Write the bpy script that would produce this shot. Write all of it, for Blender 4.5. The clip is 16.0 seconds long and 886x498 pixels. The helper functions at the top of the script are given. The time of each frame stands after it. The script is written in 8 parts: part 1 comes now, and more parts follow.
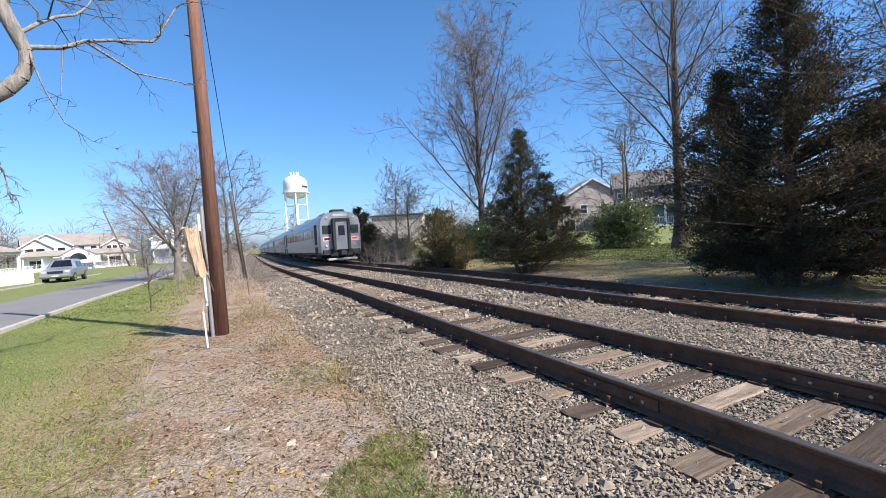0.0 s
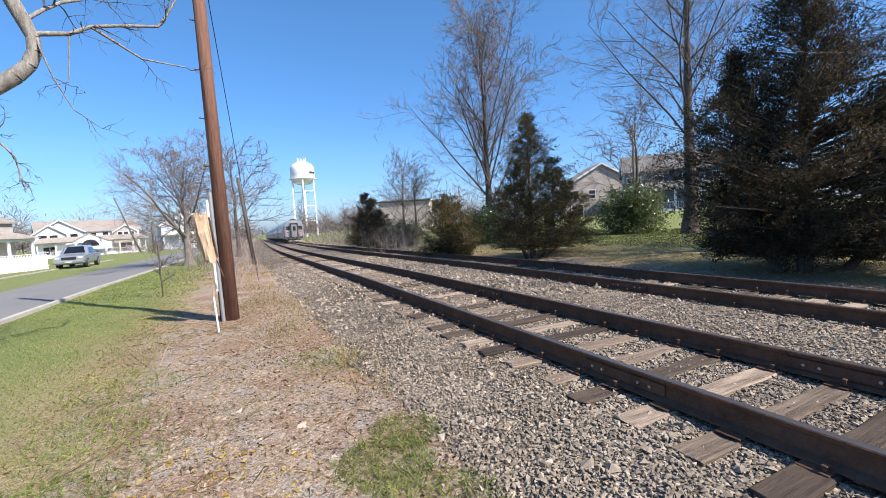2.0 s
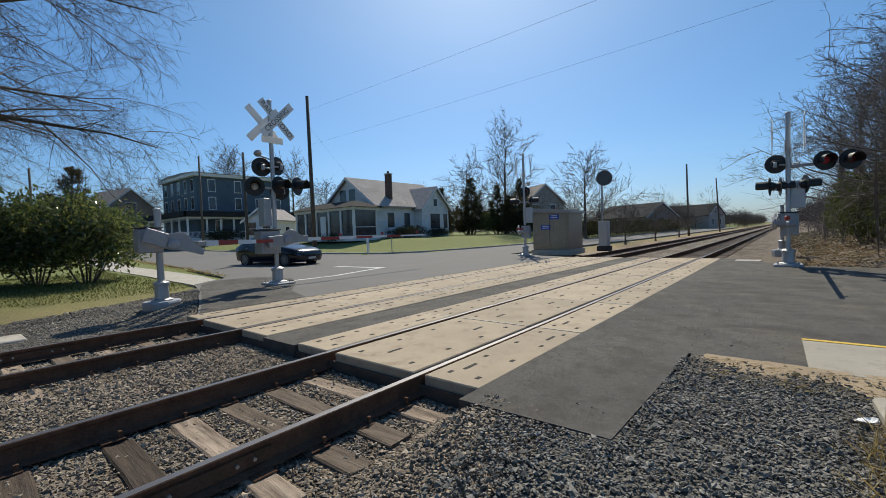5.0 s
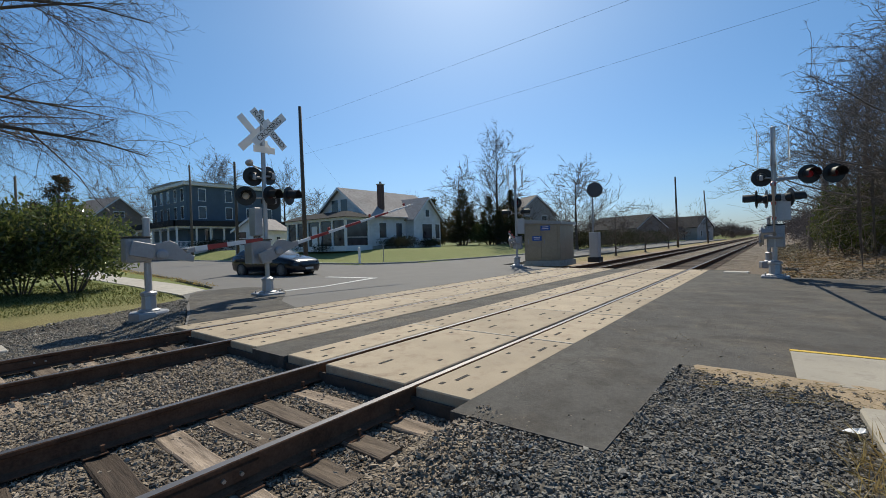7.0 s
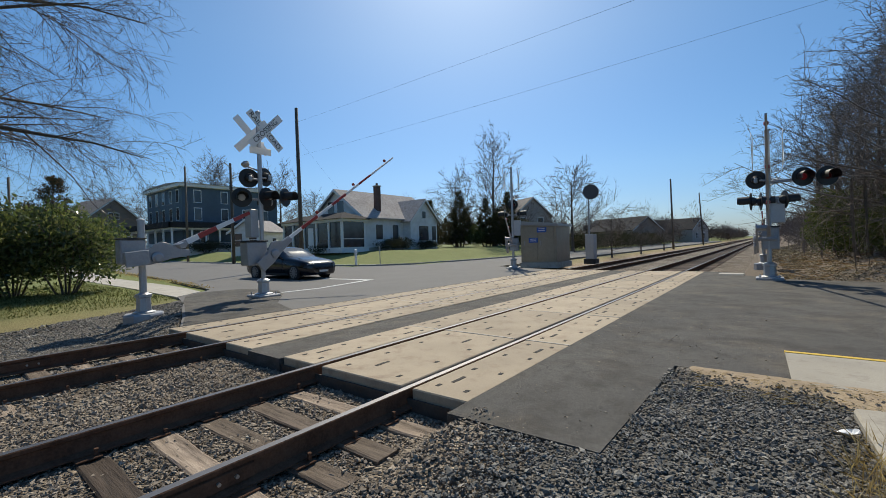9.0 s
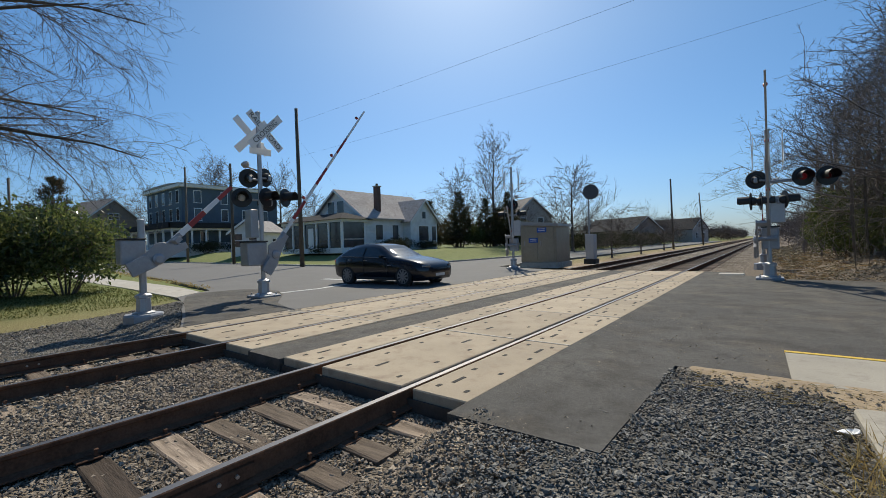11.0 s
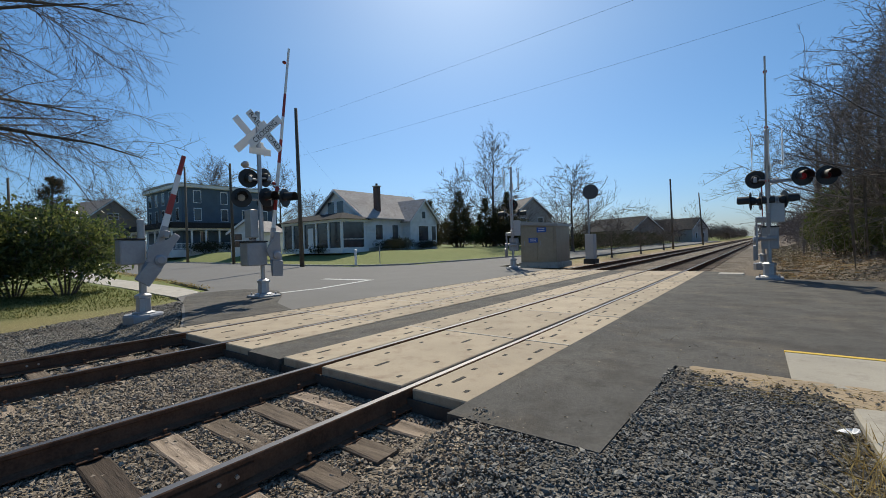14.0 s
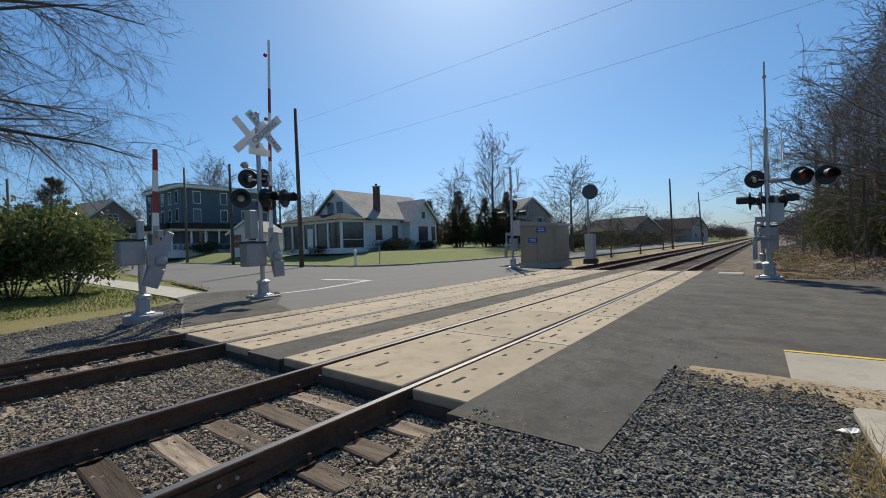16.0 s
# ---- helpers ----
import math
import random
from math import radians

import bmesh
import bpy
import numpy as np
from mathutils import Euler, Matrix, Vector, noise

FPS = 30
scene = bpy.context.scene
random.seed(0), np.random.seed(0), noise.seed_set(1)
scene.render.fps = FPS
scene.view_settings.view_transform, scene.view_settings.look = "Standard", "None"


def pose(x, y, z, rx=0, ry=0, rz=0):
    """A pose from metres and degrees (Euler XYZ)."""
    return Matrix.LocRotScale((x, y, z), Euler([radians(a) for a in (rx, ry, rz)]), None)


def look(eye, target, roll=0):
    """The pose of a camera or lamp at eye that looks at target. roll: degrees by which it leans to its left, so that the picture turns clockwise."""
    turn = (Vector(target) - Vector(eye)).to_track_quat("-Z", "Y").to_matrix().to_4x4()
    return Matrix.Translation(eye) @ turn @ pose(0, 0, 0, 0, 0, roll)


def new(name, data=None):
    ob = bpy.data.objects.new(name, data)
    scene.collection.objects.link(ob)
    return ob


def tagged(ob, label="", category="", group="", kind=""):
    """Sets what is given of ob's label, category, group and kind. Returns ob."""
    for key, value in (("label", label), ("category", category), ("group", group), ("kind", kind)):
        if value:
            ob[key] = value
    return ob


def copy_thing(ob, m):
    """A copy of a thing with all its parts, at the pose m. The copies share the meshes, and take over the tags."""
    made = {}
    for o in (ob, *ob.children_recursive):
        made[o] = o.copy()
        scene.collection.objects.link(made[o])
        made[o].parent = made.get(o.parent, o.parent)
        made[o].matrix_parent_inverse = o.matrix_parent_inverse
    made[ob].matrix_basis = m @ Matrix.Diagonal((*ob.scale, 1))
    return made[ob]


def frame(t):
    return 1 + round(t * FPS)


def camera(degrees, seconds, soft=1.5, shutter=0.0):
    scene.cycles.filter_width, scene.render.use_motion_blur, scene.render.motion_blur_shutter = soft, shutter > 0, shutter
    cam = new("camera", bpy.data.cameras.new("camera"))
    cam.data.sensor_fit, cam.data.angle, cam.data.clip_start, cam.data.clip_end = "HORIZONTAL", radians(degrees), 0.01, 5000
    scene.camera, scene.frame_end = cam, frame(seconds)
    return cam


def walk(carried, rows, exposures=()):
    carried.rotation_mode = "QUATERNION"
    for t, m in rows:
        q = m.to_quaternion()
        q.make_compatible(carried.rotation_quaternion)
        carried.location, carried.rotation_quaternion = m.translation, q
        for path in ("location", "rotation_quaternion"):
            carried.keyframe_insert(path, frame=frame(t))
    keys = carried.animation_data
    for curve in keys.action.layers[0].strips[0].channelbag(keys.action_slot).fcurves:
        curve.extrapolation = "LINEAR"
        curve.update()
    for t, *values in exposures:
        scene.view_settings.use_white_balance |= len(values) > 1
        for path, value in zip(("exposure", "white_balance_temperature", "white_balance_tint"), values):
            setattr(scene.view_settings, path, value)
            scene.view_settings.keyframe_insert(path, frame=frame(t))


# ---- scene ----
cam = camera(92.44, 16.0, soft=0.9)
PATH = [
    (0, pose(-3.072, 3.004, 1.395, 88.18, 3.29, -26.94)),
    (0.5, pose(-3.074, 3.003, 1.395, 87.53, 3.39, -25.42)),
    (1, pose(-3.074, 3.003, 1.395, 87.23, 3.43, -25.65)),
    (1.5, pose(-3.074, 3.003, 1.395, 86.78, 3.34, -25.84)),
    (2, pose(-3.074, 3.003, 1.395, 86.32, 3.42, -25.98)),
    (2.5, pose(-3.070, 3.005, 1.395, 85.87, 3.26, -28.33)),
    (2.8, pose(-3.050, 3.015, 1.397, 84.85, 2.80, -41.20)),
    (3, pose(-3.028, 3.027, 1.398, 84.38, 2.45, -55.43)),
    (3.2, pose(-3.002, 3.040, 1.400, 83.86, 1.80, -71.73)),
    (3.5, pose(-2.965, 3.059, 1.403, 84.14, 1.70, -95.32)),
    (4, pose(-2.920, 3.082, 1.407, 85.69, 1.72, -124.13)),
    (4.5, pose(-2.899, 3.093, 1.409, 86.82, 1.87, -137.27)),
    (5, pose(-2.894, 3.095, 1.409, 87.83, 1.96, -140.77)),
    (7.5, pose(-2.892, 3.096, 1.409, 89.35, 1.70, -141.97)),
    (8, pose(-2.892, 3.096, 1.409, 89.44, 1.70, -142.18)),
    (9, pose(-2.892, 3.097, 1.409, 89.44, 1.68, -142.33)),
    (11.5, pose(-2.892, 3.097, 1.409, 89.47, 1.74, -142.33)),
    (13, pose(-2.892, 3.097, 1.409, 89.47, 1.73, -142.34)),
    (14.5, pose(-2.892, 3.097, 1.409, 89.45, 1.77, -142.37)),
    (15.5, pose(-2.892, 3.097, 1.409, 89.50, 1.81, -142.39)),
    (16, pose(-2.892, 3.097, 1.409, 89.48, 1.85, -142.40)),
]
walk(cam, PATH, exposures=[(0.0, 0.80, 6600, 13), (2.6, 0.80, 6600, 13), (3.5, 0.96, 6700, 13), (4.1, 0.02, 6800, 10), (5.0, -0.08, 6950, 6), (16.0, -0.09, 6950, 6)])

# ---- world, sun ----
SUN_AZ, SUN_EL = 146.0, 45.0
world = bpy.data.worlds.new("sky")
scene.world = world
world.use_nodes = True
wn = world.node_tree.nodes
sky = wn.new("ShaderNodeTexSky")
sky.sky_type = "NISHITA"
sky.sun_disc = False
sky.sun_elevation = radians(SUN_EL)
sky.sun_rotation = radians(SUN_AZ)
sky.air_density, sky.dust_density, sky.ozone_density = 1.0, 0.65, 3.2
hsv = wn.new("ShaderNodeHueSaturation")
hsv.inputs["Saturation"].default_value = 1.15
air = wn.new("ShaderNodeMix")
air.data_type, air.blend_type = "RGBA", "MULTIPLY"
air.inputs[0].default_value = 1.0
air.inputs[7].default_value = (0.855, 0.98, 1.075, 1)
world.node_tree.links.new(sky.outputs[0], air.inputs[6])
# the air near the horizon is hazy blue, not yellow
wco = wn.new("ShaderNodeTexCoord")
wsep = wn.new("ShaderNodeSeparateXYZ")
world.node_tree.links.new(wco.outputs["Generated"], wsep.inputs[0])
haze = wn.new("ShaderNodeValToRGB")
haze.color_ramp.elements[0].position, haze.color_ramp.elements[0].color = 0.0, (0.56, 0.62, 0.84, 1)
haze.color_ramp.elements[1].position, haze.color_ramp.elements[1].color = 0.42, (1, 1, 1, 1)
mid_air = haze.color_ramp.elements.new(0.16)
mid_air.color = (0.84, 0.86, 0.95, 1)
low_air = haze.color_ramp.elements.new(0.06)
low_air.color = (0.7, 0.74, 0.91, 1)
world.node_tree.links.new(wsep.outputs[2], haze.inputs[0])
low = wn.new("ShaderNodeMix")
low.data_type, low.blend_type = "RGBA", "MULTIPLY"
low.inputs[0].default_value = 1.0
world.node_tree.links.new(air.outputs[2], low.inputs[6])
world.node_tree.links.new(haze.outputs[0], low.inputs[7])
world.node_tree.links.new(low.outputs[2], hsv.inputs["Color"])
world.node_tree.links.new(hsv.outputs[0], wn["Background"].inputs[0])
wn["Background"].inputs[1].default_value = 0.116
sun_data = bpy.data.lights.new("sun", "SUN")
sun_data.energy, sun_data.angle, sun_data.color = 4.75, radians(0.53), (1.0, 0.935, 0.835)
sun = new("sun", sun_data)
TO_SUN = Vector((math.sin(radians(SUN_AZ)) * math.cos(radians(SUN_EL)), math.cos(radians(SUN_AZ)) * math.cos(radians(SUN_EL)), math.sin(radians(SUN_EL))))
sun.matrix_world = look(TO_SUN * 50, (0, 0, 0))

# ---- materials ----
def nodes_of(name, rough=0.7, metal=0.0, spec=0.5):
    m = bpy.data.materials.new(name)
    m.use_nodes = True
    nt = m.node_tree
    b = nt.nodes["Principled BSDF"]
    b.inputs["Roughness"].default_value = rough
    b.inputs["Metallic"].default_value = metal
    b.inputs["Specular IOR Level"].default_value = spec
    return m, nt, b


def coords(nt, scale=1.0, stretch=(1, 1, 1), world_space=True):
    n = nt.nodes
    if world_space:
        src = n.new("ShaderNodeNewGeometry").outputs["Position"]
    else:
        src = n.new("ShaderNodeTexCoord").outputs["Object"]
    mp = n.new("ShaderNodeMapping")
    mp.inputs["Scale"].default_value = tuple(scale * s for s in stretch)
    nt.links.new(src, mp.inputs[0])
    return mp.outputs[0]


def noise_tex(nt, vec, scale, detail=4.0, rough=0.6):
    t = nt.nodes.new("ShaderNodeTexNoise")
    t.inputs["Scale"].default_value, t.inputs["Detail"].default_value, t.inputs["Roughness"].default_value = scale, detail, rough
    nt.links.new(vec, t.inputs["Vector"])
    return t.outputs["Fac"]


def ramp(nt, fac, stops):
    r = nt.nodes.new("ShaderNodeValToRGB")
    while len(r.color_ramp.elements) < len(stops):
        r.color_ramp.elements.new(0.5)
    for e, (p, c) in zip(r.color_ramp.elements, stops):
        e.position, e.color = p, (*c, 1) if len(c) == 3 else c
    nt.links.new(fac, r.inputs[0])
    return r.outputs["Color"]


def mix(nt, a, b, fac, kind="MIX"):
    m = nt.nodes.new("ShaderNodeMix")
    m.data_type, m.blend_type = "RGBA", kind
    for sock, v in ((m.inputs[6], a), (m.inputs[7], b), (m.inputs[0], fac)):
        if hasattr(v, "links"):
            nt.links.new(v, sock)
        elif isinstance(v, tuple):
            sock.default_value = (*v, 1)
        else:
            sock.default_value = v
    return m.outputs[2]


def bump(nt, b, height, strength=0.4, dist=0.01):
    n = nt.nodes.new("ShaderNodeBump")
    n.inputs["Strength"].default_value, n.inputs["Distance"].default_value = strength, dist
    nt.links.new(height, n.inputs["Height"])
    nt.links.new(n.outputs[0], b.inputs["Normal"])


def scaled(c, k):
    return tuple(min(1.0, v * k) for v in c)


def surface(name, colour, rough=0.7, metal=0.0, vary=0.25, grain=40.0, blotch=1.5, bumpy=0.15, stretch=(1, 1, 1), world_space=False, spec=0.5, rand=0.0, island=0.0, dirt=None):
    """A plain surface with blotches, fine grain and relief."""
    m, nt, b = nodes_of(name, rough, metal, spec)
    v = coords(nt, 1.0, stretch, world_space)
    big = noise_tex(nt, v, blotch, 3)
    fine = noise_tex(nt, v, grain, 5)
    c = ramp(nt, big, [(0.3, scaled(colour, 1 - vary)), (0.7, scaled(colour, 1 + vary))])
    c = mix(nt, c, ramp(nt, fine, [(0.3, scaled(colour, 1 - vary)), (0.7, scaled(colour, 1 + vary * 0.8))]), 0.5)
    if dirt:
        c = mix(nt, c, dirt, ramp(nt, noise_tex(nt, v, blotch * 2.7, 6, 0.7), [(0.52, (0, 0, 0)), (0.7, (0.8, 0.8, 0.8))]))
    if rand:
        oi = nt.nodes.new("ShaderNodeObjectInfo")
        c = mix(nt, c, ramp(nt, oi.outputs["Random"], [(0.0, (1 - rand,) * 3), (1.0, (1 + rand * 0.6,) * 3)]), 1.0, "MULTIPLY")
    if island:
        g = nt.nodes.new("ShaderNodeNewGeometry")
        c = mix(nt, c, ramp(nt, g.outputs["Random Per Island"], [(0.0, (1 - island,) * 3), (0.8, (1.0,) * 3), (1.0, (1 + island,) * 3)]), 1.0, "MULTIPLY")
    nt.links.new(c, b.inputs["Base Color"])
    if bumpy:
        bump(nt, b, fine, bumpy, 0.01)
    return m


def masked_ground():
    """Lawn, bare dirt with leaves, and worn patches, by where they lie."""
    m, nt, b = nodes_of("ground", 0.95, 0.0, 0.2)
    n, l = nt.nodes, nt.links
    v = coords(nt, 1.0)
    fine, mid, big = noise_tex(nt, v, 35, 6, 0.7), noise_tex(nt, v, 3.0, 5), noise_tex(nt, v, 0.35, 4)
    lawn = ramp(nt, fine, [(0.25, (0.07, 0.095, 0.031)), (0.5, (0.165, 0.195, 0.067)), (0.75, (0.295, 0.305, 0.12))])
    worn = ramp(nt, fine, [(0.25, (0.11, 0.075, 0.04)), (0.5, (0.29, 0.22, 0.115)), (0.75, (0.47, 0.39, 0.23))])
    dirt = ramp(nt, fine, [(0.3, (0.12, 0.086, 0.06)), (0.5, (0.32, 0.235, 0.17)), (0.7, (0.6, 0.49, 0.38))])
    dirt = mix(nt, dirt, ramp(nt, noise_tex(nt, v, 70, 3), [(0.4, (0.15, 0.14, 0.135)), (0.65, (0.46, 0.43, 0.39))]), ramp(nt, mid, [(0.45, (0, 0, 0)), (0.62, (0.75, 0.75, 0.75))]))
    leafy = ramp(nt, fine, [(0.3, (0.09, 0.056, 0.04)), (0.5, (0.25, 0.16, 0.11)), (0.7, (0.48, 0.34, 0.24))])
    dirt = mix(nt, dirt, leafy, ramp(nt, noise_tex(nt, v, 1.1, 5), [(0.45, (0, 0, 0)), (0.58, (0.85, 0.85, 0.85))]))
    lawn = mix(nt, lawn, worn, ramp(nt, mid, [(0.5, (0, 0, 0)), (0.74, (0.4, 0.4, 0.4))]))
    sep = n.new("ShaderNodeSeparateXYZ")
    l.new(v, sep.inputs[0])
    wob = n.new("ShaderNodeMath")
    wob.operation = "MULTIPLY_ADD"
    l.new(big, wob.inputs[0])
    wob.inputs[1].default_value = 2.4
    l.new(sep.outputs[0], wob.inputs[2])
    wob2 = n.new("ShaderNodeMath")
    wob2.operation = "MULTIPLY_ADD"
    l.new(mid, wob2.inputs[0])
    wob2.inputs[1].default_value = 1.3
    l.new(wob.outputs[0], wob2.inputs[2])

    def band(stops):
        mr = n.new("ShaderNodeMapRange")
        mr.inputs["From Min"].default_value, mr.inputs["From Max"].default_value = -10, 22
        l.new(wob2.outputs[0], mr.inputs["Value"])
        return ramp(nt, mr.outputs[0], [((x + 10) / 32, (k,) * 3) for x, k in stops])
    # x grows by about 1.8 through the wobble
    is_dirt = band([(-3.2, 0), (-2.0, 1), (9.4, 1), (10.4, 0)])
    is_worn = band([(-4.0, 0), (-2.8, 0.8), (9.8, 1), (12.2, 0.65), (14.0, 0.2), (16.5, 0.0)])
    c = mix(nt, lawn, worn, is_worn)
    c = mix(nt, c, dirt, is_dirt)
    # leaf mould under the wood in the south-west
    def step(sock, lo, hi):
        mr = n.new("ShaderNodeMapRange")
        mr.inputs["From Min"].default_value, mr.inputs["From Max"].default_value = lo, hi
        l.new(sock, mr.inputs["Value"])
        return mr.outputs[0]
    both = n.new("ShaderNodeMath")
    both.operation = "MULTIPLY"
    l.new(step(sep.outputs[1], -12.5, -15.0), both.inputs[0])
    l.new(step(wob2.outputs[0], 2.2, 0.6), both.inputs[1])
    mould = ramp(nt, fine, [(0.25, (0.06, 0.048, 0.038)), (0.55, (0.18, 0.145, 0.112)), (0.8, (0.34, 0.285, 0.22))])
    c = mix(nt, c, mould, both.outputs[0])
    l.new(c, b.inputs["Base Color"])
    bump(nt, b, fine, 0.8, 0.03)
    return m


def gravel(name, lo, hi, size=26.0):
    m, nt, b = nodes_of(name, 0.9, 0.0, 0.3)
    v = coords(nt, 1.0)
    vo = nt.nodes.new("ShaderNodeTexVoronoi")
    vo.inputs["Scale"].default_value = size
    nt.links.new(v, vo.inputs["Vector"])
    sepc = nt.nodes.new("ShaderNodeSeparateColor")
    nt.links.new(vo.outputs["Color"], sepc.inputs[0])
    c = ramp(nt, sepc.outputs[0], [(0.0, lo), (0.75, tuple((a + h) / 2 for a, h in zip(lo, hi))), (1.0, hi)])
    c = mix(nt, c, ramp(nt, noise_tex(nt, v, 0.8, 4), [(0.35, (0.55, 0.5, 0.45)), (0.65, (1.1, 1.08, 1.05))]), 1.0, "MULTIPLY")
    d = ramp(nt, vo.outputs["Distance"], [(0.0, (1, 1, 1)), (0.7, (0, 0, 0))])
    nt.links.new(c, b.inputs["Base Color"])
    bump(nt, b, d, 1.0, 0.03)
    return m


def wood_grain(name, lo, hi, axis="x", rand=0.45):
    m, nt, b = nodes_of(name, 0.85, 0.0, 0.3)
    st = {"x": (1.2, 14, 14), "y": (14, 1.2, 14), "z": (14, 14, 1.2)}[axis]
    v = coords(nt, 1.0, st, False)
    oi = nt.nodes.new("ShaderNodeObjectInfo")
    add = nt.nodes.new("ShaderNodeVectorMath")
    add.operation = "MULTIPLY_ADD"
    cmb = nt.nodes.new("ShaderNodeCombineXYZ")
    for k in range(3):
        nt.links.new(oi.outputs["Random"], cmb.inputs[k])
    nt.links.new(cmb.outputs[0], add.inputs[0])
    add.inputs[1].default_value = (37, 53, 71)
    nt.links.new(v, add.inputs[2])
    f = noise_tex(nt, add.outputs[0], 1.3, 8, 0.75)
    c = ramp(nt, f, [(0.28, lo), (0.5, tuple((a + h) / 2 for a, h in zip(lo, hi))), (0.72, hi)])
    if rand:
        c = mix(nt, c, ramp(nt, oi.outputs["Random"], [(0.0, (1 - rand, 1 - rand * 1.05, 1 - rand * 1.1)), (0.45, (0.8, 0.76, 0.72)), (1.0, (1.3, 1.28, 1.25))]), 1.0, "MULTIPLY")
    nt.links.new(c, b.inputs["Base Color"])
    bump(nt, b, f, 0.9, 0.02)
    return m


def bark(name, lo, hi):
    m, nt, b = nodes_of(name, 0.9, 0.0, 0.2)
    v = coords(nt, 1.0, (6, 6, 1.2), False)
    f = noise_tex(nt, v, 3.0, 7, 0.7)
    nt.links.new(ramp(nt, f, [(0.3, lo), (0.7, hi)]), b.inputs["Base Color"])
    bump(nt, b, f, 0.8, 0.03)
    return m


def leaf(name, cols, rough=0.55, spec=0.4, thin=0.4):
    m, nt, b = nodes_of(name, rough, 0.0, spec)
    g = nt.nodes.new("ShaderNodeNewGeometry")
    big = noise_tex(nt, coords(nt, 1.0, (1, 1, 1), False), 0.9, 3)
    k = len(cols)
    c1 = ramp(nt, g.outputs["Random Per Island"], [(i / (k - 1), c) for i, c in enumerate(cols)])
    c2 = ramp(nt, big, [(0.3, (0.65, 0.7, 0.7)), (0.7, (1.25, 1.2, 1.1))])
    col = mix(nt, c1, c2, 1.0, "MULTIPLY")
    nt.links.new(col, b.inputs["Base Color"])
    tr = nt.nodes.new("ShaderNodeBsdfTranslucent")
    nt.links.new(mix(nt, col, (1.25, 1.2, 0.8), 1.0, "MULTIPLY"), tr.inputs["Color"])
    both = nt.nodes.new("ShaderNodeMixShader")
    both.inputs[0].default_value = thin
    nt.links.new(b.outputs[0], both.inputs[1])
    nt.links.new(tr.outputs[0], both.inputs[2])
    nt.links.new(both.outputs[0], nt.nodes["Material Output"].inputs["Surface"])
    return m


def siding(name, colour, pitch=0.15, rough=0.6):
    """Horizontal boards: a shadow line at every lap."""
    m, nt, b = nodes_of(name, rough)
    v = coords(nt, 1.0, (1, 1, 1), True)
    sep = nt.nodes.new("ShaderNodeSeparateXYZ")
    nt.links.new(v, sep.inputs[0])
    fr = nt.nodes.new("ShaderNodeMath")
    fr.operation = "PINGPONG"
    fr.inputs[1].default_value = pitch / 2
    nt.links.new(sep.outputs[2], fr.inputs[0])
    f = noise_tex(nt, v, 1.2, 5)
    nt.links.new(ramp(nt, f, [(0.3, scaled(colour, 0.85)), (0.7, scaled(colour, 1.1))]), b.inputs["Base Color"])
    bump(nt, b, fr.outputs[0], 1.0, 0.12)
    return m


def shingles(name, colour):
    m, nt, b = nodes_of(name, 0.95, 0, 0.2)
    v = coords(nt, 1.0, (1, 1, 1), True)
    br = nt.nodes.new("ShaderNodeTexNoise")
    br.inputs["Scale"].default_value = 5
    nt.links.new(v, br.inputs["Vector"])
    c = ramp(nt, br.outputs["Fac"], [(0.3, scaled(colour, 0.75)), (0.7, scaled(colour, 1.2))])
    c = mix(nt, c, ramp(nt, noise_tex(nt, v, 0.6, 3), [(0.3, (0.85,) * 3), (0.7, (1.1,) * 3)]), 1.0, "MULTIPLY")
    nt.links.new(c, b.inputs["Base Color"])
    bump(nt, b, br.outputs["Fac"], 0.5, 0.03)
    return m


def glow(name, colour, strength):
    m, nt, b = nodes_of(name, 0.3)
    b.inputs["Base Color"].default_value = (*scaled(colour, 0.3), 1)
    b.inputs["Emission Color"].default_value = (*colour, 1)
    b.inputs["Emission Strength"].default_value = strength
    return m


def glass_dark(name, colour=(0.015, 0.018, 0.02), rough=0.06):
    m, nt, b = nodes_of(name, rough, 0.0, 0.8)
    nt.links.new(ramp(nt, noise_tex(nt, coords(nt, 1.0), 0.8, 2), [(0.3, scaled(colour, 0.6)), (0.7, scaled(colour, 1.6))]), b.inputs["Base Color"])
    return m


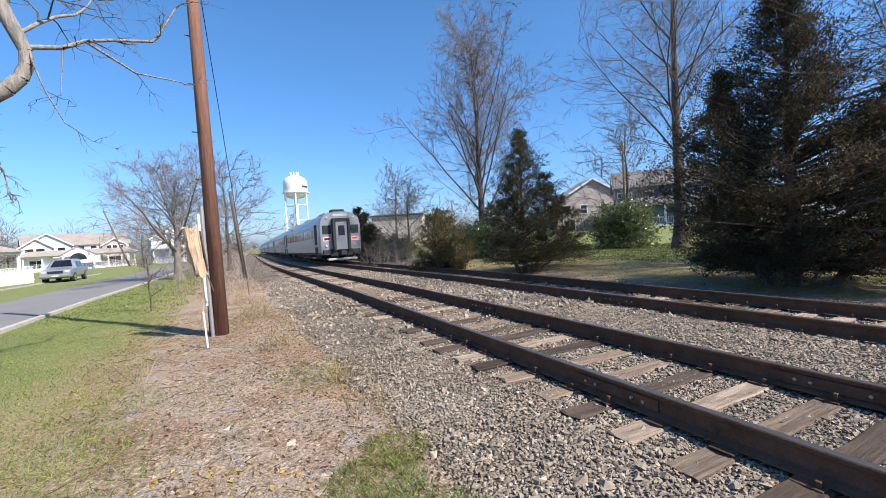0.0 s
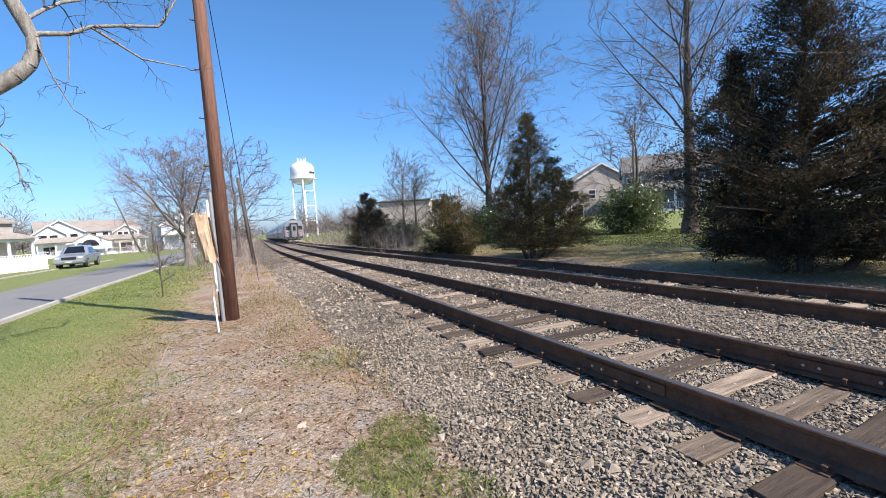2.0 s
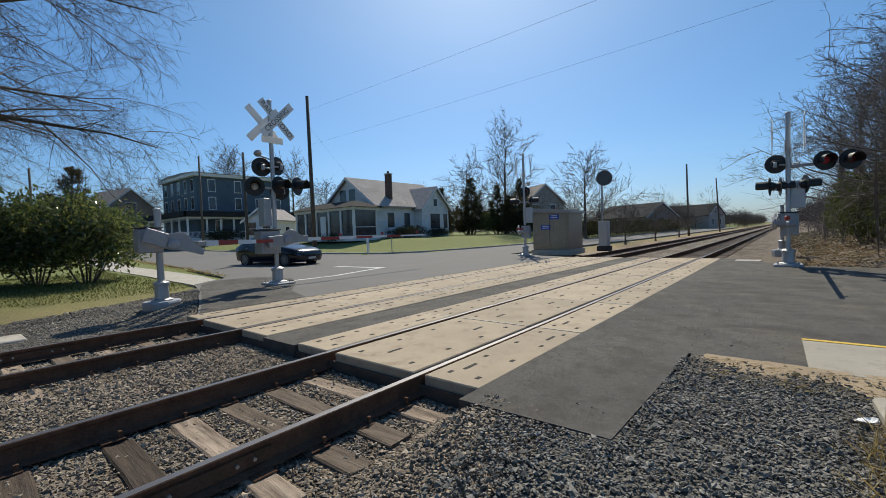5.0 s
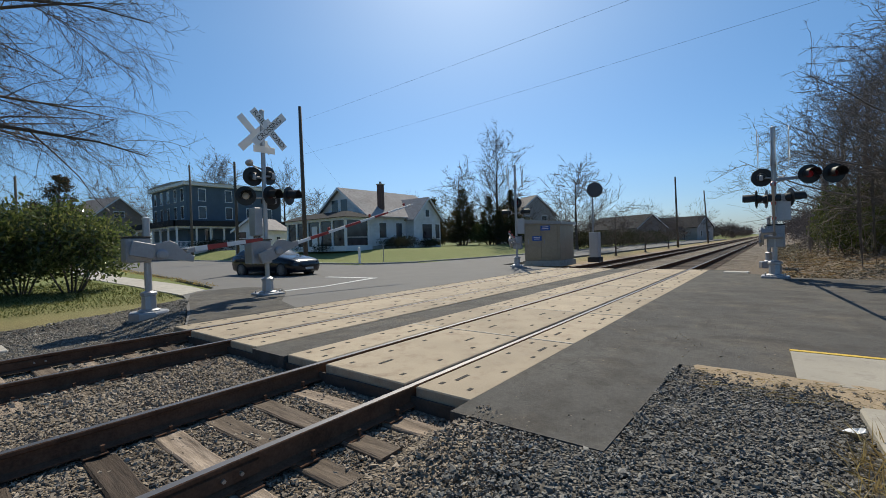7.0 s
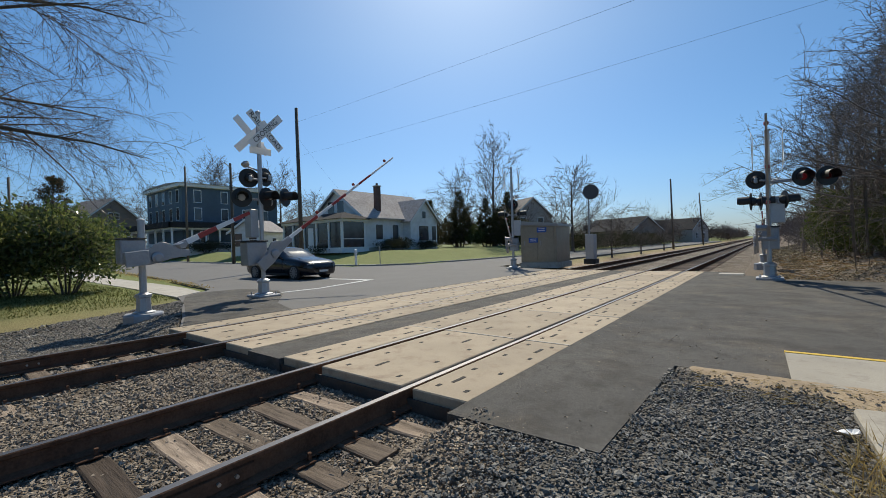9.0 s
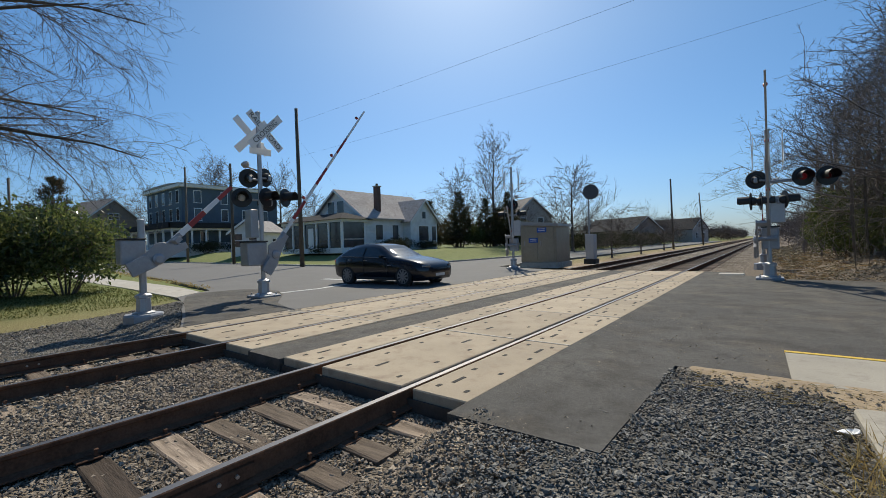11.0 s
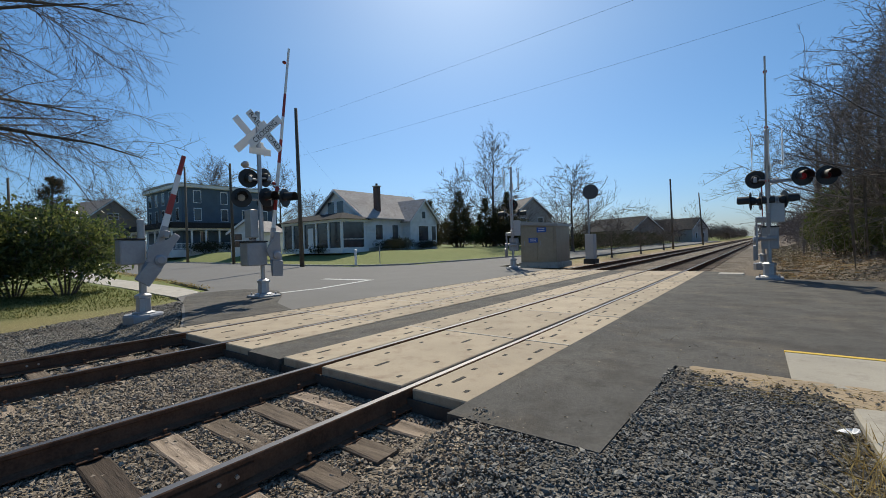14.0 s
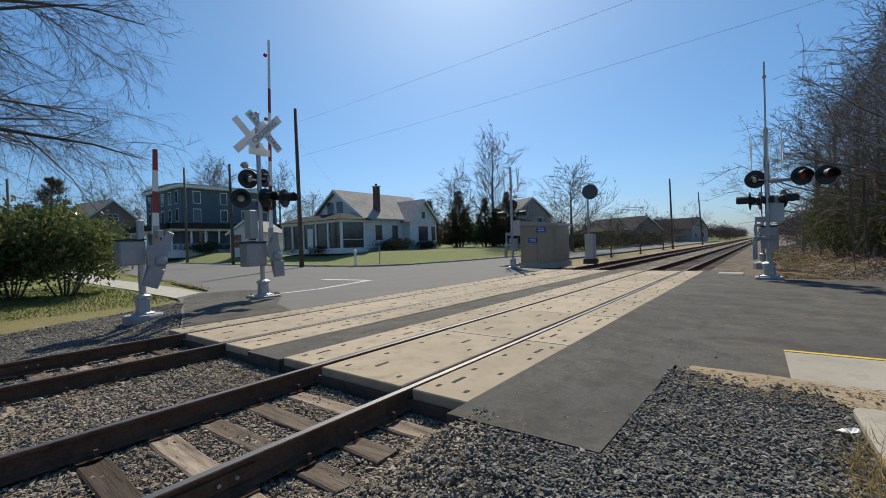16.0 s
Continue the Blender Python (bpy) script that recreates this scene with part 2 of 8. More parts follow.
def asphalt(name, colour, worn):
    """Rolled stone and tar: speckle, worn lanes, dark patches and a few crooked cracks."""
    m, nt, b = nodes_of(name, 0.9, 0.0, 0.3)
    v = coords(nt, 1.0)
    speck, mid, big = noise_tex(nt, v, 140, 3, 0.8), noise_tex(nt, v, 2.2, 6, 0.7), noise_tex(nt, v, 0.3, 4)
    c = mix(nt, colour, worn, ramp(nt, big, [(0.35, (0, 0, 0)), (0.65, (1, 1, 1))]))
    c = mix(nt, c, scaled(colour, 0.6), ramp(nt, mid, [(0.55, (0, 0, 0)), (0.75, (0.8, 0.8, 0.8))]))
    soil = noise_tex(nt, v, 0.9, 8, 0.75)
    c = mix(nt, c, tuple(a * k for a, k in zip(worn, (1.25, 1.12, 0.98))), ramp(nt, soil, [(0.5, (0, 0, 0)), (0.66, (0.75, 0.75, 0.75))]))
    c = mix(nt, c, scaled(colour, 0.45), ramp(nt, noise_tex(nt, v, 5.5, 6, 0.75), [(0.58, (0, 0, 0)), (0.7, (0.7, 0.7, 0.7))]))
    c = mix(nt, c, ramp(nt, noise_tex(nt, v, 24, 6, 0.85), [(0.36, (0.75, 0.75, 0.75)), (0.5, (0.98, 0.98, 0.98)), (0.64, (1.22, 1.21, 1.19))]), 1.0, "MULTIPLY")
    c = mix(nt, c, tuple(a * k for a, k in zip(colour, (0.6, 0.56, 0.52))), ramp(nt, noise_tex(nt, v, 1.7, 7, 0.7), [(0.46, (0, 0, 0)), (0.62, (0.6, 0.6, 0.6))]))
    c = mix(nt, c, scaled(worn, 2.0), ramp(nt, noise_tex(nt, v, 11, 6, 0.8), [(0.62, (0, 0, 0)), (0.7, (0.6, 0.6, 0.6))]))
    c = mix(nt, c, ramp(nt, speck, [(0.3, (0.6, 0.6, 0.6)), (0.55, (1, 1, 1)), (0.75, (1.7, 1.68, 1.6))]), 1.0, "MULTIPLY")
    vo = nt.nodes.new("ShaderNodeTexVoronoi")
    vo.feature = "DISTANCE_TO_EDGE"
    vo.inputs["Scale"].default_value = 0.42
    wob = nt.nodes.new("ShaderNodeVectorMath")
    wob.operation = "ADD"
    ns = nt.nodes.new("ShaderNodeTexNoise")
    ns.inputs["Scale"].default_value, ns.inputs["Detail"].default_value = 2.5, 5
    nt.links.new(v, ns.inputs["Vector"])
    nt.links.new(v, wob.inputs[0])
    nt.links.new(ns.outputs["Color"], wob.inputs[1])
    nt.links.new(wob.outputs[0], vo.inputs["Vector"])
    crack = ramp(nt, vo.outputs["Distance"], [(0.0, (0.7, 0.7, 0.7)), (0.006, (0, 0, 0))])
    c = mix(nt, c, scaled(colour, 0.35), mix(nt, crack, ramp(nt, big, [(0.45, (0, 0, 0)), (0.6, (1, 1, 1))]), 1.0, "MULTIPLY"))
    nt.links.new(c, b.inputs["Base Color"])
    bump(nt, b, speck, 0.5, 0.012)
    return m


M = {
    "ground": masked_ground(),
    "ballast": gravel("ballast", (0.1, 0.083, 0.064), (0.46, 0.39, 0.31), 34.0),
    "gravel_dark": gravel("gravel_dark", (0.06, 0.055, 0.048), (0.3, 0.28, 0.25), 34.0),
    "stone": surface("stone", (0.31, 0.257, 0.2), 0.9, vary=0.3, grain=60, blotch=6, bumpy=0.3, island=0.42, spec=0.25),
    "stone_dark": surface("stone_dark", (0.2, 0.188, 0.165), 0.85, vary=0.3, grain=60, blotch=6, bumpy=0.3, island=0.6),
    "asphalt": asphalt("asphalt", (0.08, 0.076, 0.071), (0.122, 0.115, 0.104)),
    "asphalt_pale": surface("asphalt_pale", (0.185, 0.178, 0.17), 0.9, vary=0.12, grain=55, blotch=0.5, bumpy=0.3, world_space=True, dirt=(0.155, 0.148, 0.14)),
    "asphalt_old": surface("asphalt_old", (0.14, 0.135, 0.129), 0.9, vary=0.14, grain=45, blotch=0.6, bumpy=0.3, world_space=True, dirt=(0.125, 0.12, 0.113)),
    "concrete": surface("concrete", (0.44, 0.41, 0.36), 0.9, vary=0.16, grain=60, blotch=1.4, bumpy=0.25, world_space=True, dirt=(0.3, 0.26, 0.21)),
    "panel": surface("panel_concrete", (0.4, 0.325, 0.232), 0.9, vary=0.22, grain=70, blotch=1.1, bumpy=0.25, world_space=True, rand=0.14, dirt=(0.27, 0.195, 0.135)),
    "joint": surface("joint_seal", (0.5, 0.46, 0.4), 0.9, vary=0.3, grain=40, blotch=3, world_space=True),
    "panel_end_shade": surface("panel_end_shade", (0.07, 0.055, 0.045), 0.8, vary=0.4, grain=30, blotch=4),
    "slot": surface("slot_dark", (0.03, 0.026, 0.022), 0.9),
    "rust": surface("rail_rust", (0.125, 0.07, 0.046), 0.95, 0.0, vary=0.45, grain=50, blotch=5, bumpy=0.35, world_space=True, spec=0.06),
    "rail_top": surface("rail_head", (0.17, 0.16, 0.158), 0.42, 0.75, vary=0.2, grain=20, blotch=3, bumpy=0.05, stretch=(30, 0.3, 1), world_space=True),
    "bolt": surface("bolt_metal", (0.45, 0.42, 0.38), 0.5, 0.7),
    "tie": wood_grain("tie_wood", (0.07, 0.05, 0.036), (0.42, 0.34, 0.27)),
    "tie_dark": wood_grain("tie_tarred", (0.022, 0.017, 0.014), (0.105, 0.078, 0.06), "x", 0.3),
    "tie_far": surface("tie_far", (0.15, 0.11, 0.085), 0.9, island=0.4),
    "pole": wood_grain("pole_wood", (0.12, 0.056, 0.04), (0.32, 0.17, 0.12), "z", 0.0),
    "pole_grey": wood_grain("pole_grey", (0.07, 0.06, 0.05), (0.17, 0.145, 0.12), "z", 0.25),
    "pale_wood": wood_grain("pale_wood", (0.24, 0.15, 0.09), (0.74, 0.57, 0.4), "z", 0.0),
    "white": surface("white_paint", (0.78, 0.78, 0.77), 0.5, vary=0.06, grain=20, blotch=2, bumpy=0.03),
    "trim": surface("white_trim", (0.74, 0.74, 0.74), 0.55, vary=0.06, grain=10, blotch=1),
    "alu": surface("aluminium", (0.44, 0.44, 0.45), 0.45, 0.6, vary=0.12, grain=25, blotch=3, bumpy=0.06),
    "galv": surface("galvanised", (0.36, 0.36, 0.37), 0.5, 0.5, vary=0.15, grain=18, blotch=3, bumpy=0.06),
    "steel_box": surface("cabinet_metal", (0.34, 0.295, 0.23), 0.4, 0.55, vary=0.18, grain=8, blotch=1.2, bumpy=0.04),
    "black": surface("black_paint", (0.018, 0.018, 0.019), 0.5, vary=0.3),
    "disc_grey": surface("disc_grey", (0.075, 0.078, 0.085), 0.5, vary=0.2),
    "wire": surface("wire_black", (0.02, 0.02, 0.02), 0.95, spec=0.05, bumpy=0.0),
    "grey_paint": surface("grey_paint", (0.42, 0.43, 0.44), 0.55, 0.1, vary=0.1),
    "red_tape": surface("red_tape", (0.33, 0.042, 0.036), 0.4, vary=0.12),
    "red_lens": surface("red_lens", (0.14, 0.012, 0.011), 0.15, vary=0.2),
    "lit_red": glow("lit_red", (0.16, 0.007, 0.012), 0.22),
    "dim_red": glow("dim_red", (0.07, 0.004, 0.005), 0.1),
    "headlight": glow("headlight", (1.0, 0.95, 0.85), 6.0),
    "tail": glow("tail_light", (0.9, 0.03, 0.02), 0.8),
    "lens_pale": surface("lens_pale", (0.55, 0.53, 0.5), 0.25, vary=0.1),
    "lamp_glass": surface("lamp_glass", (0.22, 0.22, 0.23), 0.12, 0.3, vary=0.3, grain=60, blotch=20),
    "green_box": surface("green_box", (0.33, 0.43, 0.36), 0.6, vary=0.1, grain=15, blotch=2),
    "yellow": surface("yellow_paint", (0.62, 0.4, 0.05), 0.8, vary=0.2, grain=40),
    "line": surface("road_paint", (0.62, 0.62, 0.6), 0.85, vary=0.15, grain=60, blotch=3, world_space=True, dirt=(0.25, 0.25, 0.25)),
    "carpaint": surface("car_paint", (0.006, 0.008, 0.014), 0.18, 0.15, vary=0.1, bumpy=0.0, spec=0.7),
    "silver": surface("silver_paint", (0.42, 0.45, 0.48), 0.28, 0.6, vary=0.05, bumpy=0.0),
    "tyre": surface("rubber", (0.02, 0.02, 0.02), 0.85),
    "chrome": surface("rim_metal", (0.24, 0.24, 0.25), 0.4, 0.3, vary=0.1, bumpy=0.0),
    "glass": glass_dark("dark_glass", (0.012, 0.014, 0.017), 0.015),
    "pane": glass_dark("window_pane", (0.03, 0.036, 0.045), 0.08),
    "stainless": surface("stainless", (0.36, 0.36, 0.37), 0.38, 0.6, vary=0.1, grain=12, blotch=0.8, bumpy=0.05),
    "under": surface("underframe", (0.03, 0.03, 0.032), 0.8, vary=0.3),
    "blue_siding": siding("blue_siding", (0.07, 0.108, 0.145)),
    "grey_blue_siding": siding("grey_blue_siding", (0.13, 0.17, 0.24)),
    "white_siding": siding("white_siding", (0.7, 0.7, 0.7)),
    "tan_siding": siding("tan_siding", (0.42, 0.37, 0.33)),
    "pale_blue_siding": siding("pale_blue_siding", (0.55, 0.62, 0.7)),
    "brown_siding": siding("brown_siding", (0.24, 0.19, 0.16)),
    "roof_grey": shingles("roof_grey", (0.38, 0.35, 0.33)),
    "roof_slate": shingles("roof_slate", (0.17, 0.16, 0.155)),
    "yellow_leaf": leaf("yellow_leaf", [(0.4, 0.27, 0.06), (0.58, 0.42, 0.11), (0.5, 0.4, 0.22)], 0.9, 0.1),
    "ramp_concrete": surface("ramp_concrete", (0.36, 0.325, 0.265), 0.9, vary=0.16, grain=60, blotch=1.4, bumpy=0.25, world_space=True, dirt=(0.24, 0.21, 0.17)),
    "roof_brown": shingles("roof_brown", (0.3, 0.262, 0.23)),
    "roof_dark": shingles("roof_dark", (0.034, 0.034, 0.037)),
    "brick": surface("chimney_brick", (0.12, 0.075, 0.062), 0.9, vary=0.3, grain=14, blotch=4),
    "bark": bark("bark_grey", (0.055, 0.044, 0.037), (0.19, 0.155, 0.13)),
    "bark_pale": bark("bark_pale", (0.13, 0.115, 0.1), (0.4, 0.37, 0.33)),
    # bark raised in tone for glare over the wood; the street tree shares it
    "bark_wood": bark("bark_wood", (0.1, 0.085, 0.075), (0.31, 0.27, 0.235)),
    "twig": surface("twig", (0.185, 0.155, 0.14), 0.9, vary=0.25, blotch=2),
    "cedar": leaf("cedar_leaf", [(0.035, 0.042, 0.032), (0.055, 0.058, 0.042), (0.09, 0.072, 0.05), (0.2, 0.115, 0.068)], 0.8, 0.15, 0.25),
    "cedar_mixed": leaf("cedar_mixed", [(0.032, 0.038, 0.024), (0.055, 0.06, 0.032), (0.095, 0.085, 0.045), (0.18, 0.12, 0.062)], 0.8, 0.15, 0.25),
    "cedar_green": leaf("cedar_green", [(0.04, 0.046, 0.024), (0.08, 0.082, 0.036), (0.14, 0.112, 0.05), (0.2, 0.135, 0.065)], 0.8, 0.15, 0.25),
    "weed": leaf("weed", [(0.07, 0.1, 0.03), (0.14, 0.18, 0.05), (0.26, 0.25, 0.1)], 0.8, 0.2),
    "laurel": leaf("laurel_leaf", [(0.05, 0.078, 0.036), (0.1, 0.136, 0.06), (0.2, 0.22, 0.105)], 0.22, 0.9, 0.46),
    "ivy": leaf("ivy_leaf", [(0.04, 0.065, 0.023), (0.08, 0.105, 0.038), (0.13, 0.135, 0.065)], 0.6, 0.3),
    "hedge_leaf": leaf("hedge_leaf", [(0.022, 0.03, 0.016), (0.045, 0.048, 0.026), (0.07, 0.062, 0.04)], 0.8, 0.15, 0.2),
    "grass": leaf("grass_blade", [(0.11, 0.165, 0.042), (0.21, 0.265, 0.075), (0.4, 0.385, 0.16)], 0.8, 0.2),
    "lawn_blade": leaf("lawn_blade", [(0.05, 0.068, 0.024), (0.1, 0.12, 0.04), (0.21, 0.19, 0.085)], 0.85, 0.15, 0.25),
    "straw": leaf("straw", [(0.2, 0.14, 0.07), (0.36, 0.27, 0.15), (0.5, 0.42, 0.26)], 0.9, 0.1),
    "dead_leaf": leaf("dead_leaf", [(0.1, 0.062, 0.042), (0.23, 0.15, 0.1), (0.4, 0.3, 0.22)], 0.9, 0.1),
    "pale_leaf": leaf("pale_leaf", [(0.1, 0.084, 0.07), (0.24, 0.205, 0.172), (0.46, 0.415, 0.36)], 0.9, 0.1, 0.15),
    "sand": surface("sand", (0.35, 0.265, 0.17), 0.95, vary=0.25, grain=80, blotch=3, bumpy=0.5, world_space=True),
    "tank": surface("tank_white", (0.8, 0.81, 0.82), 0.5, vary=0.05, grain=4, blotch=0.3),
    "sign_blue": surface("sign_blue", (0.03, 0.1, 0.4), 0.5),
    "dark": surface("dark_print", (0.05, 0.05, 0.05), 0.6),
    "far_wood": surface("far_wood", (0.14, 0.11, 0.095), 0.95, vary=0.4, grain=1.2, blotch=0.1, bumpy=0.0, world_space=True),
}

# ---- geometry helpers ----
def link(name, verts, faces, mat, parent=None, label="", smooth=False, at=None):
    me = bpy.data.meshes.new(name)
    me.from_pydata(verts, [], faces)
    for mm in (mat if isinstance(mat, (list, tuple)) else [mat]):
        me.materials.append(mm)
    if smooth:
        me.polygons.foreach_set("use_smooth", [True] * len(me.polygons))
    ob = new(name, me)
    if parent:
        ob.parent = parent
    if label:
        ob["label"] = label
    if at is not None:
        ob.matrix_basis = at
    return ob


def part(name, bm, mat, parent=None, label="", smooth=False, at=None):
    me = bpy.data.meshes.new(name)
    bmesh.ops.recalc_face_normals(bm, faces=bm.faces)
    bm.to_mesh(me)
    bm.free()
    for mm in (mat if isinstance(mat, (list, tuple)) else [mat]):
        me.materials.append(mm)
    if smooth:
        me.polygons.foreach_set("use_smooth", [True] * len(me.polygons))
    ob = new(name, me)
    if parent:
        ob.parent = parent
    if label:
        ob["label"] = label
    if at is not None:
        ob.matrix_basis = at
    return ob


def thing(name, at, label, category, group=""):
    ob = new(name)
    ob.empty_display_size = 0.2
    ob.matrix_basis = at
    return tagged(ob, label, category, group)


def add_box(bm, x0, x1, y0, y1, z0, z1, bevel=0.0, m=None, mat=0):
    vs = [bm.verts.new((x, y, z)) for z in (z0, z1) for y in (y0, y1) for x in (x0, x1)]
    fs = [bm.faces.new([vs[i] for i in f]) for f in ((0, 2, 3, 1), (4, 5, 7, 6), (0, 1, 5, 4), (2, 6, 7, 3), (0, 4, 6, 2), (1, 3, 7, 5))]
    for f in fs:
        f.material_index = mat
    if m is not None:
        bmesh.ops.transform(bm, matrix=m, verts=vs)
    if bevel:
        bmesh.ops.bevel(bm, geom=list({e for f in fs for e in f.edges}), offset=bevel, segments=1, affect="EDGES", profile=0.7)
    return bm


def box(x0, x1, y0, y1, z0, z1, bevel=0.0, m=None):
    return add_box(bmesh.new(), x0, x1, y0, y1, z0, z1, bevel, m)


def add_tube(bm, a, b, r0, r1=None, sides=10, caps=True, mat=0):
    a, b = Vector(a), Vector(b)
    r1 = r0 if r1 is None else r1
    q = (b - a).to_track_quat("Z", "Y")
    rings = []
    for p, r in ((a, r0), (b, r1)):
        rings.append([bm.verts.new(p + q @ Vector((r * math.cos(2 * math.pi * i / sides), r * math.sin(2 * math.pi * i / sides), 0))) for i in range(sides)])
    for i in range(sides):
        j = (i + 1) % sides
        bm.faces.new((rings[0][i], rings[0][j], rings[1][j], rings[1][i])).material_index = mat
    if caps:
        bm.faces.new(rings[0][::-1]).material_index = mat
        bm.faces.new(rings[1]).material_index = mat
    return bm


def tube(a, b, r0, r1=None, sides=10):
    return add_tube(bmesh.new(), a, b, r0, r1, sides)


def lathe(profile, sides=16, m=None):
    """A turned shape from (radius, z) pairs."""
    bm = bmesh.new()
    rings = []
    for r, z in profile:
        rings.append([bm.verts.new((r * math.cos(2 * math.pi * i / sides), r * math.sin(2 * math.pi * i / sides), z)) for i in range(sides)])
    for a, b in zip(rings, rings[1:]):
        for i in range(sides):
            j = (i + 1) % sides
            bm.faces.new((a[i], a[j], b[j], b[i]))
    bm.faces.new(rings[0][::-1])
    bm.faces.new(rings[-1])
    if m is not None:
        bmesh.ops.transform(bm, matrix=m, verts=bm.verts)
    return bm


def prism(outline, depth, m=None, bevel=0.0):
    """An outline in x, z pushed along y by depth, half to each side."""
    bm = bmesh.new()
    a = [bm.verts.new((x, -depth / 2, z)) for x, z in outline]
    b = [bm.verts.new((x, depth / 2, z)) for x, z in outline]
    n = len(a)
    bm.faces.new(a)
    bm.faces.new(b[::-1])
    for i in range(n):
        j = (i + 1) % n
        bm.faces.new((a[j], a[i], b[i], b[j]))
    if bevel:
        bmesh.ops.bevel(bm, geom=list(bm.edges), offset=bevel, segments=1, affect="EDGES", profile=0.7)
    if m is not None:
        bmesh.ops.transform(bm, matrix=m, verts=bm.verts)
    return bm


def tubes(name, segs, sides, mat, parent, label=""):
    """Many tapered sticks (a, b, ra, rb) as one mesh."""
    s = np.array([[*a, *b, ra, rb] for a, b, ra, rb in segs], float)
    n = len(s)
    a, b = s[:, 0:3], s[:, 3:6]
    d = b - a
    d /= np.linalg.norm(d, axis=1, keepdims=True) + 1e-9
    ref = np.where(np.abs(d[:, 2:3]) > 0.9, [[1.0, 0, 0]], [[0, 0, 1.0]])
    u = np.cross(d, ref)
    u /= np.linalg.norm(u, axis=1, keepdims=True) + 1e-9
    w = np.cross(d, u)
    ang = np.arange(sides) * 2 * np.pi / sides
    off = u[:, None, :] * np.cos(ang)[None, :, None] + w[:, None, :] * np.sin(ang)[None, :, None]
    va = a[:, None, :] + off * s[:, 6][:, None, None]
    vb = b[:, None, :] + off * s[:, 7][:, None, None]
    v = np.concatenate([va, vb], 1).reshape(-1, 3)
    base = (np.arange(n) * 2 * sides)[:, None]
    i = np.arange(sides)[None, :]
    j = (i + 1) % sides
    f = np.stack([base + i, base + j, base + sides + j, base + sides + i], 2).reshape(-1, 4)
    return link(name, v.tolist(), f.tolist(), mat, parent, label, smooth=sides > 3)


def cards(name, centres, dirs, lengths, widths, mat, parent, label="", fold=0.25, rng=None):
    """Many small leaves: each a folded blade of two triangles along its direction."""
    rng = rng or np.random.default_rng(5)
    c, d = np.asarray(centres, float), np.asarray(dirs, float)
    n = len(c)
    d = d / (np.linalg.norm(d, axis=1, keepdims=True) + 1e-9)
    side = np.cross(d, rng.normal(size=(n, 3)))
    side /= np.linalg.norm(side, axis=1, keepdims=True) + 1e-9
    up = np.cross(side, d)
    L, Wd = np.asarray(lengths, float).reshape(-1, 1), np.asarray(widths, float).reshape(-1, 1)
    p0, p1 = c - d * L * 0.5, c + d * L * 0.5
    s0 = c + side * Wd * 0.5 + up * Wd * fold
    s1 = c - side * Wd * 0.5 + up * Wd * fold
    v = np.stack([p0, s0, p1, s1], 1).reshape(-1, 3)
    b = (np.arange(n) * 4)[:, None]
    f = np.concatenate([b + np.array([[0, 1, 2]]), b + np.array([[0, 2, 3]])], 1).reshape(-1, 3)
    return link(name, v.tolist(), f.tolist(), mat, parent, label)

# ---- ground, roads, tracks ----
BASE = [(-900, -0.1), (-20, -0.15), (-8, -0.22), (-3.6, -0.27), (-2.0, -0.33), (-1.4, -0.34), (7.2, -0.36), (8.6, -0.27), (12, -0.02), (16, 0.06), (25, 0.12), (60, 0.45), (900, 3.0)]


def fall(y):
    """The line falls gently to the north."""
    return -0.010 * max(0.0, min(y, 400.0) - 15.0)


def bend(y):
    """Far to the north the line swings a little east."""
    if y < 25:
        return 0.0
    d = min(y, 60.0) - 25.0
    return 0.037 * d * d / 70.0 + 0.037 * max(0.0, y - 60.0)


def smooth01(v):
    v = max(0.0, min(1.0, v))
    return v * v * (3 - 2 * v)


def road_z(x, y):
    return float(np.interp(x, [-60, -4, 12, 25, 55, 120, 400], [-0.1, 0.0, 0.0, 0.12, 0.15, 0.3, 1.0]))


def kerb_s(x):
    return -16.0 - 0.11 * (x - 25.6)


def kerb_n(x):
    return -4.6 - 0.11 * (x - 16.0) if x > 16 else -4.6


def road_mask(x, y):
    """1 on the roads, 0 off them, with a soft rim of half a metre."""
    w = 0.6
    a = 0.0
    if x > 12:
        a = min(smooth01((kerb_n(x) + 0.2 - y) / w), smooth01((y - kerb_s(x) + w) / w))
        if x < 20:
            a = max(a, min(smooth01((-3.55 - 0.09 * max(0, x - 14) - y) / w), smooth01((y + 20) / w)))
    elif x > -2.2:
        a = min(smooth01((-0.05 - 0.41 * max(0.0, x - 6.6) - y) / w), smooth01((y + 18.4) / w))
    else:
        a = min(smooth01((-2.6 - y) / w), smooth01((y + 14.6) / w))
    b = min(smooth01((x - 9.5) / w), smooth01((17.3 - x) / w), smooth01((-16 - y) / w))
    c = min(smooth01((x + 15.6) / w), smooth01((-7.3 - x) / w), smooth01((y + 2.5) / 1.0))
    return max(a, b, c)


def ground_z(x, y):
    z = float(np.interp(x, *zip(*BASE)))
    # the lawns rise towards the houses east of the crossing
    if x > 18 and y < kerb_s(x):
        z += 0.85 * smooth01((kerb_s(x) - y - 0.5) / (11 if x < 45 else 5)) * smooth01((x - 17.5) / 8)
    if x > 20 and y > kerb_n(x):
        z += 1.0 * smooth01((y - kerb_n(x)) / 25) * smooth01((x - 20) / 20)
    # a bank under the woods west of the track
    if x < -4 and y < -15:
        z += 1.0 * smooth01((-4.2 - x) / 4) * smooth01((-15 - y) / 3)
    k = road_mask(x, y)
    return z * (1 - k) + (min(z, road_z(x, y) - 0.12)) * k + fall(y)


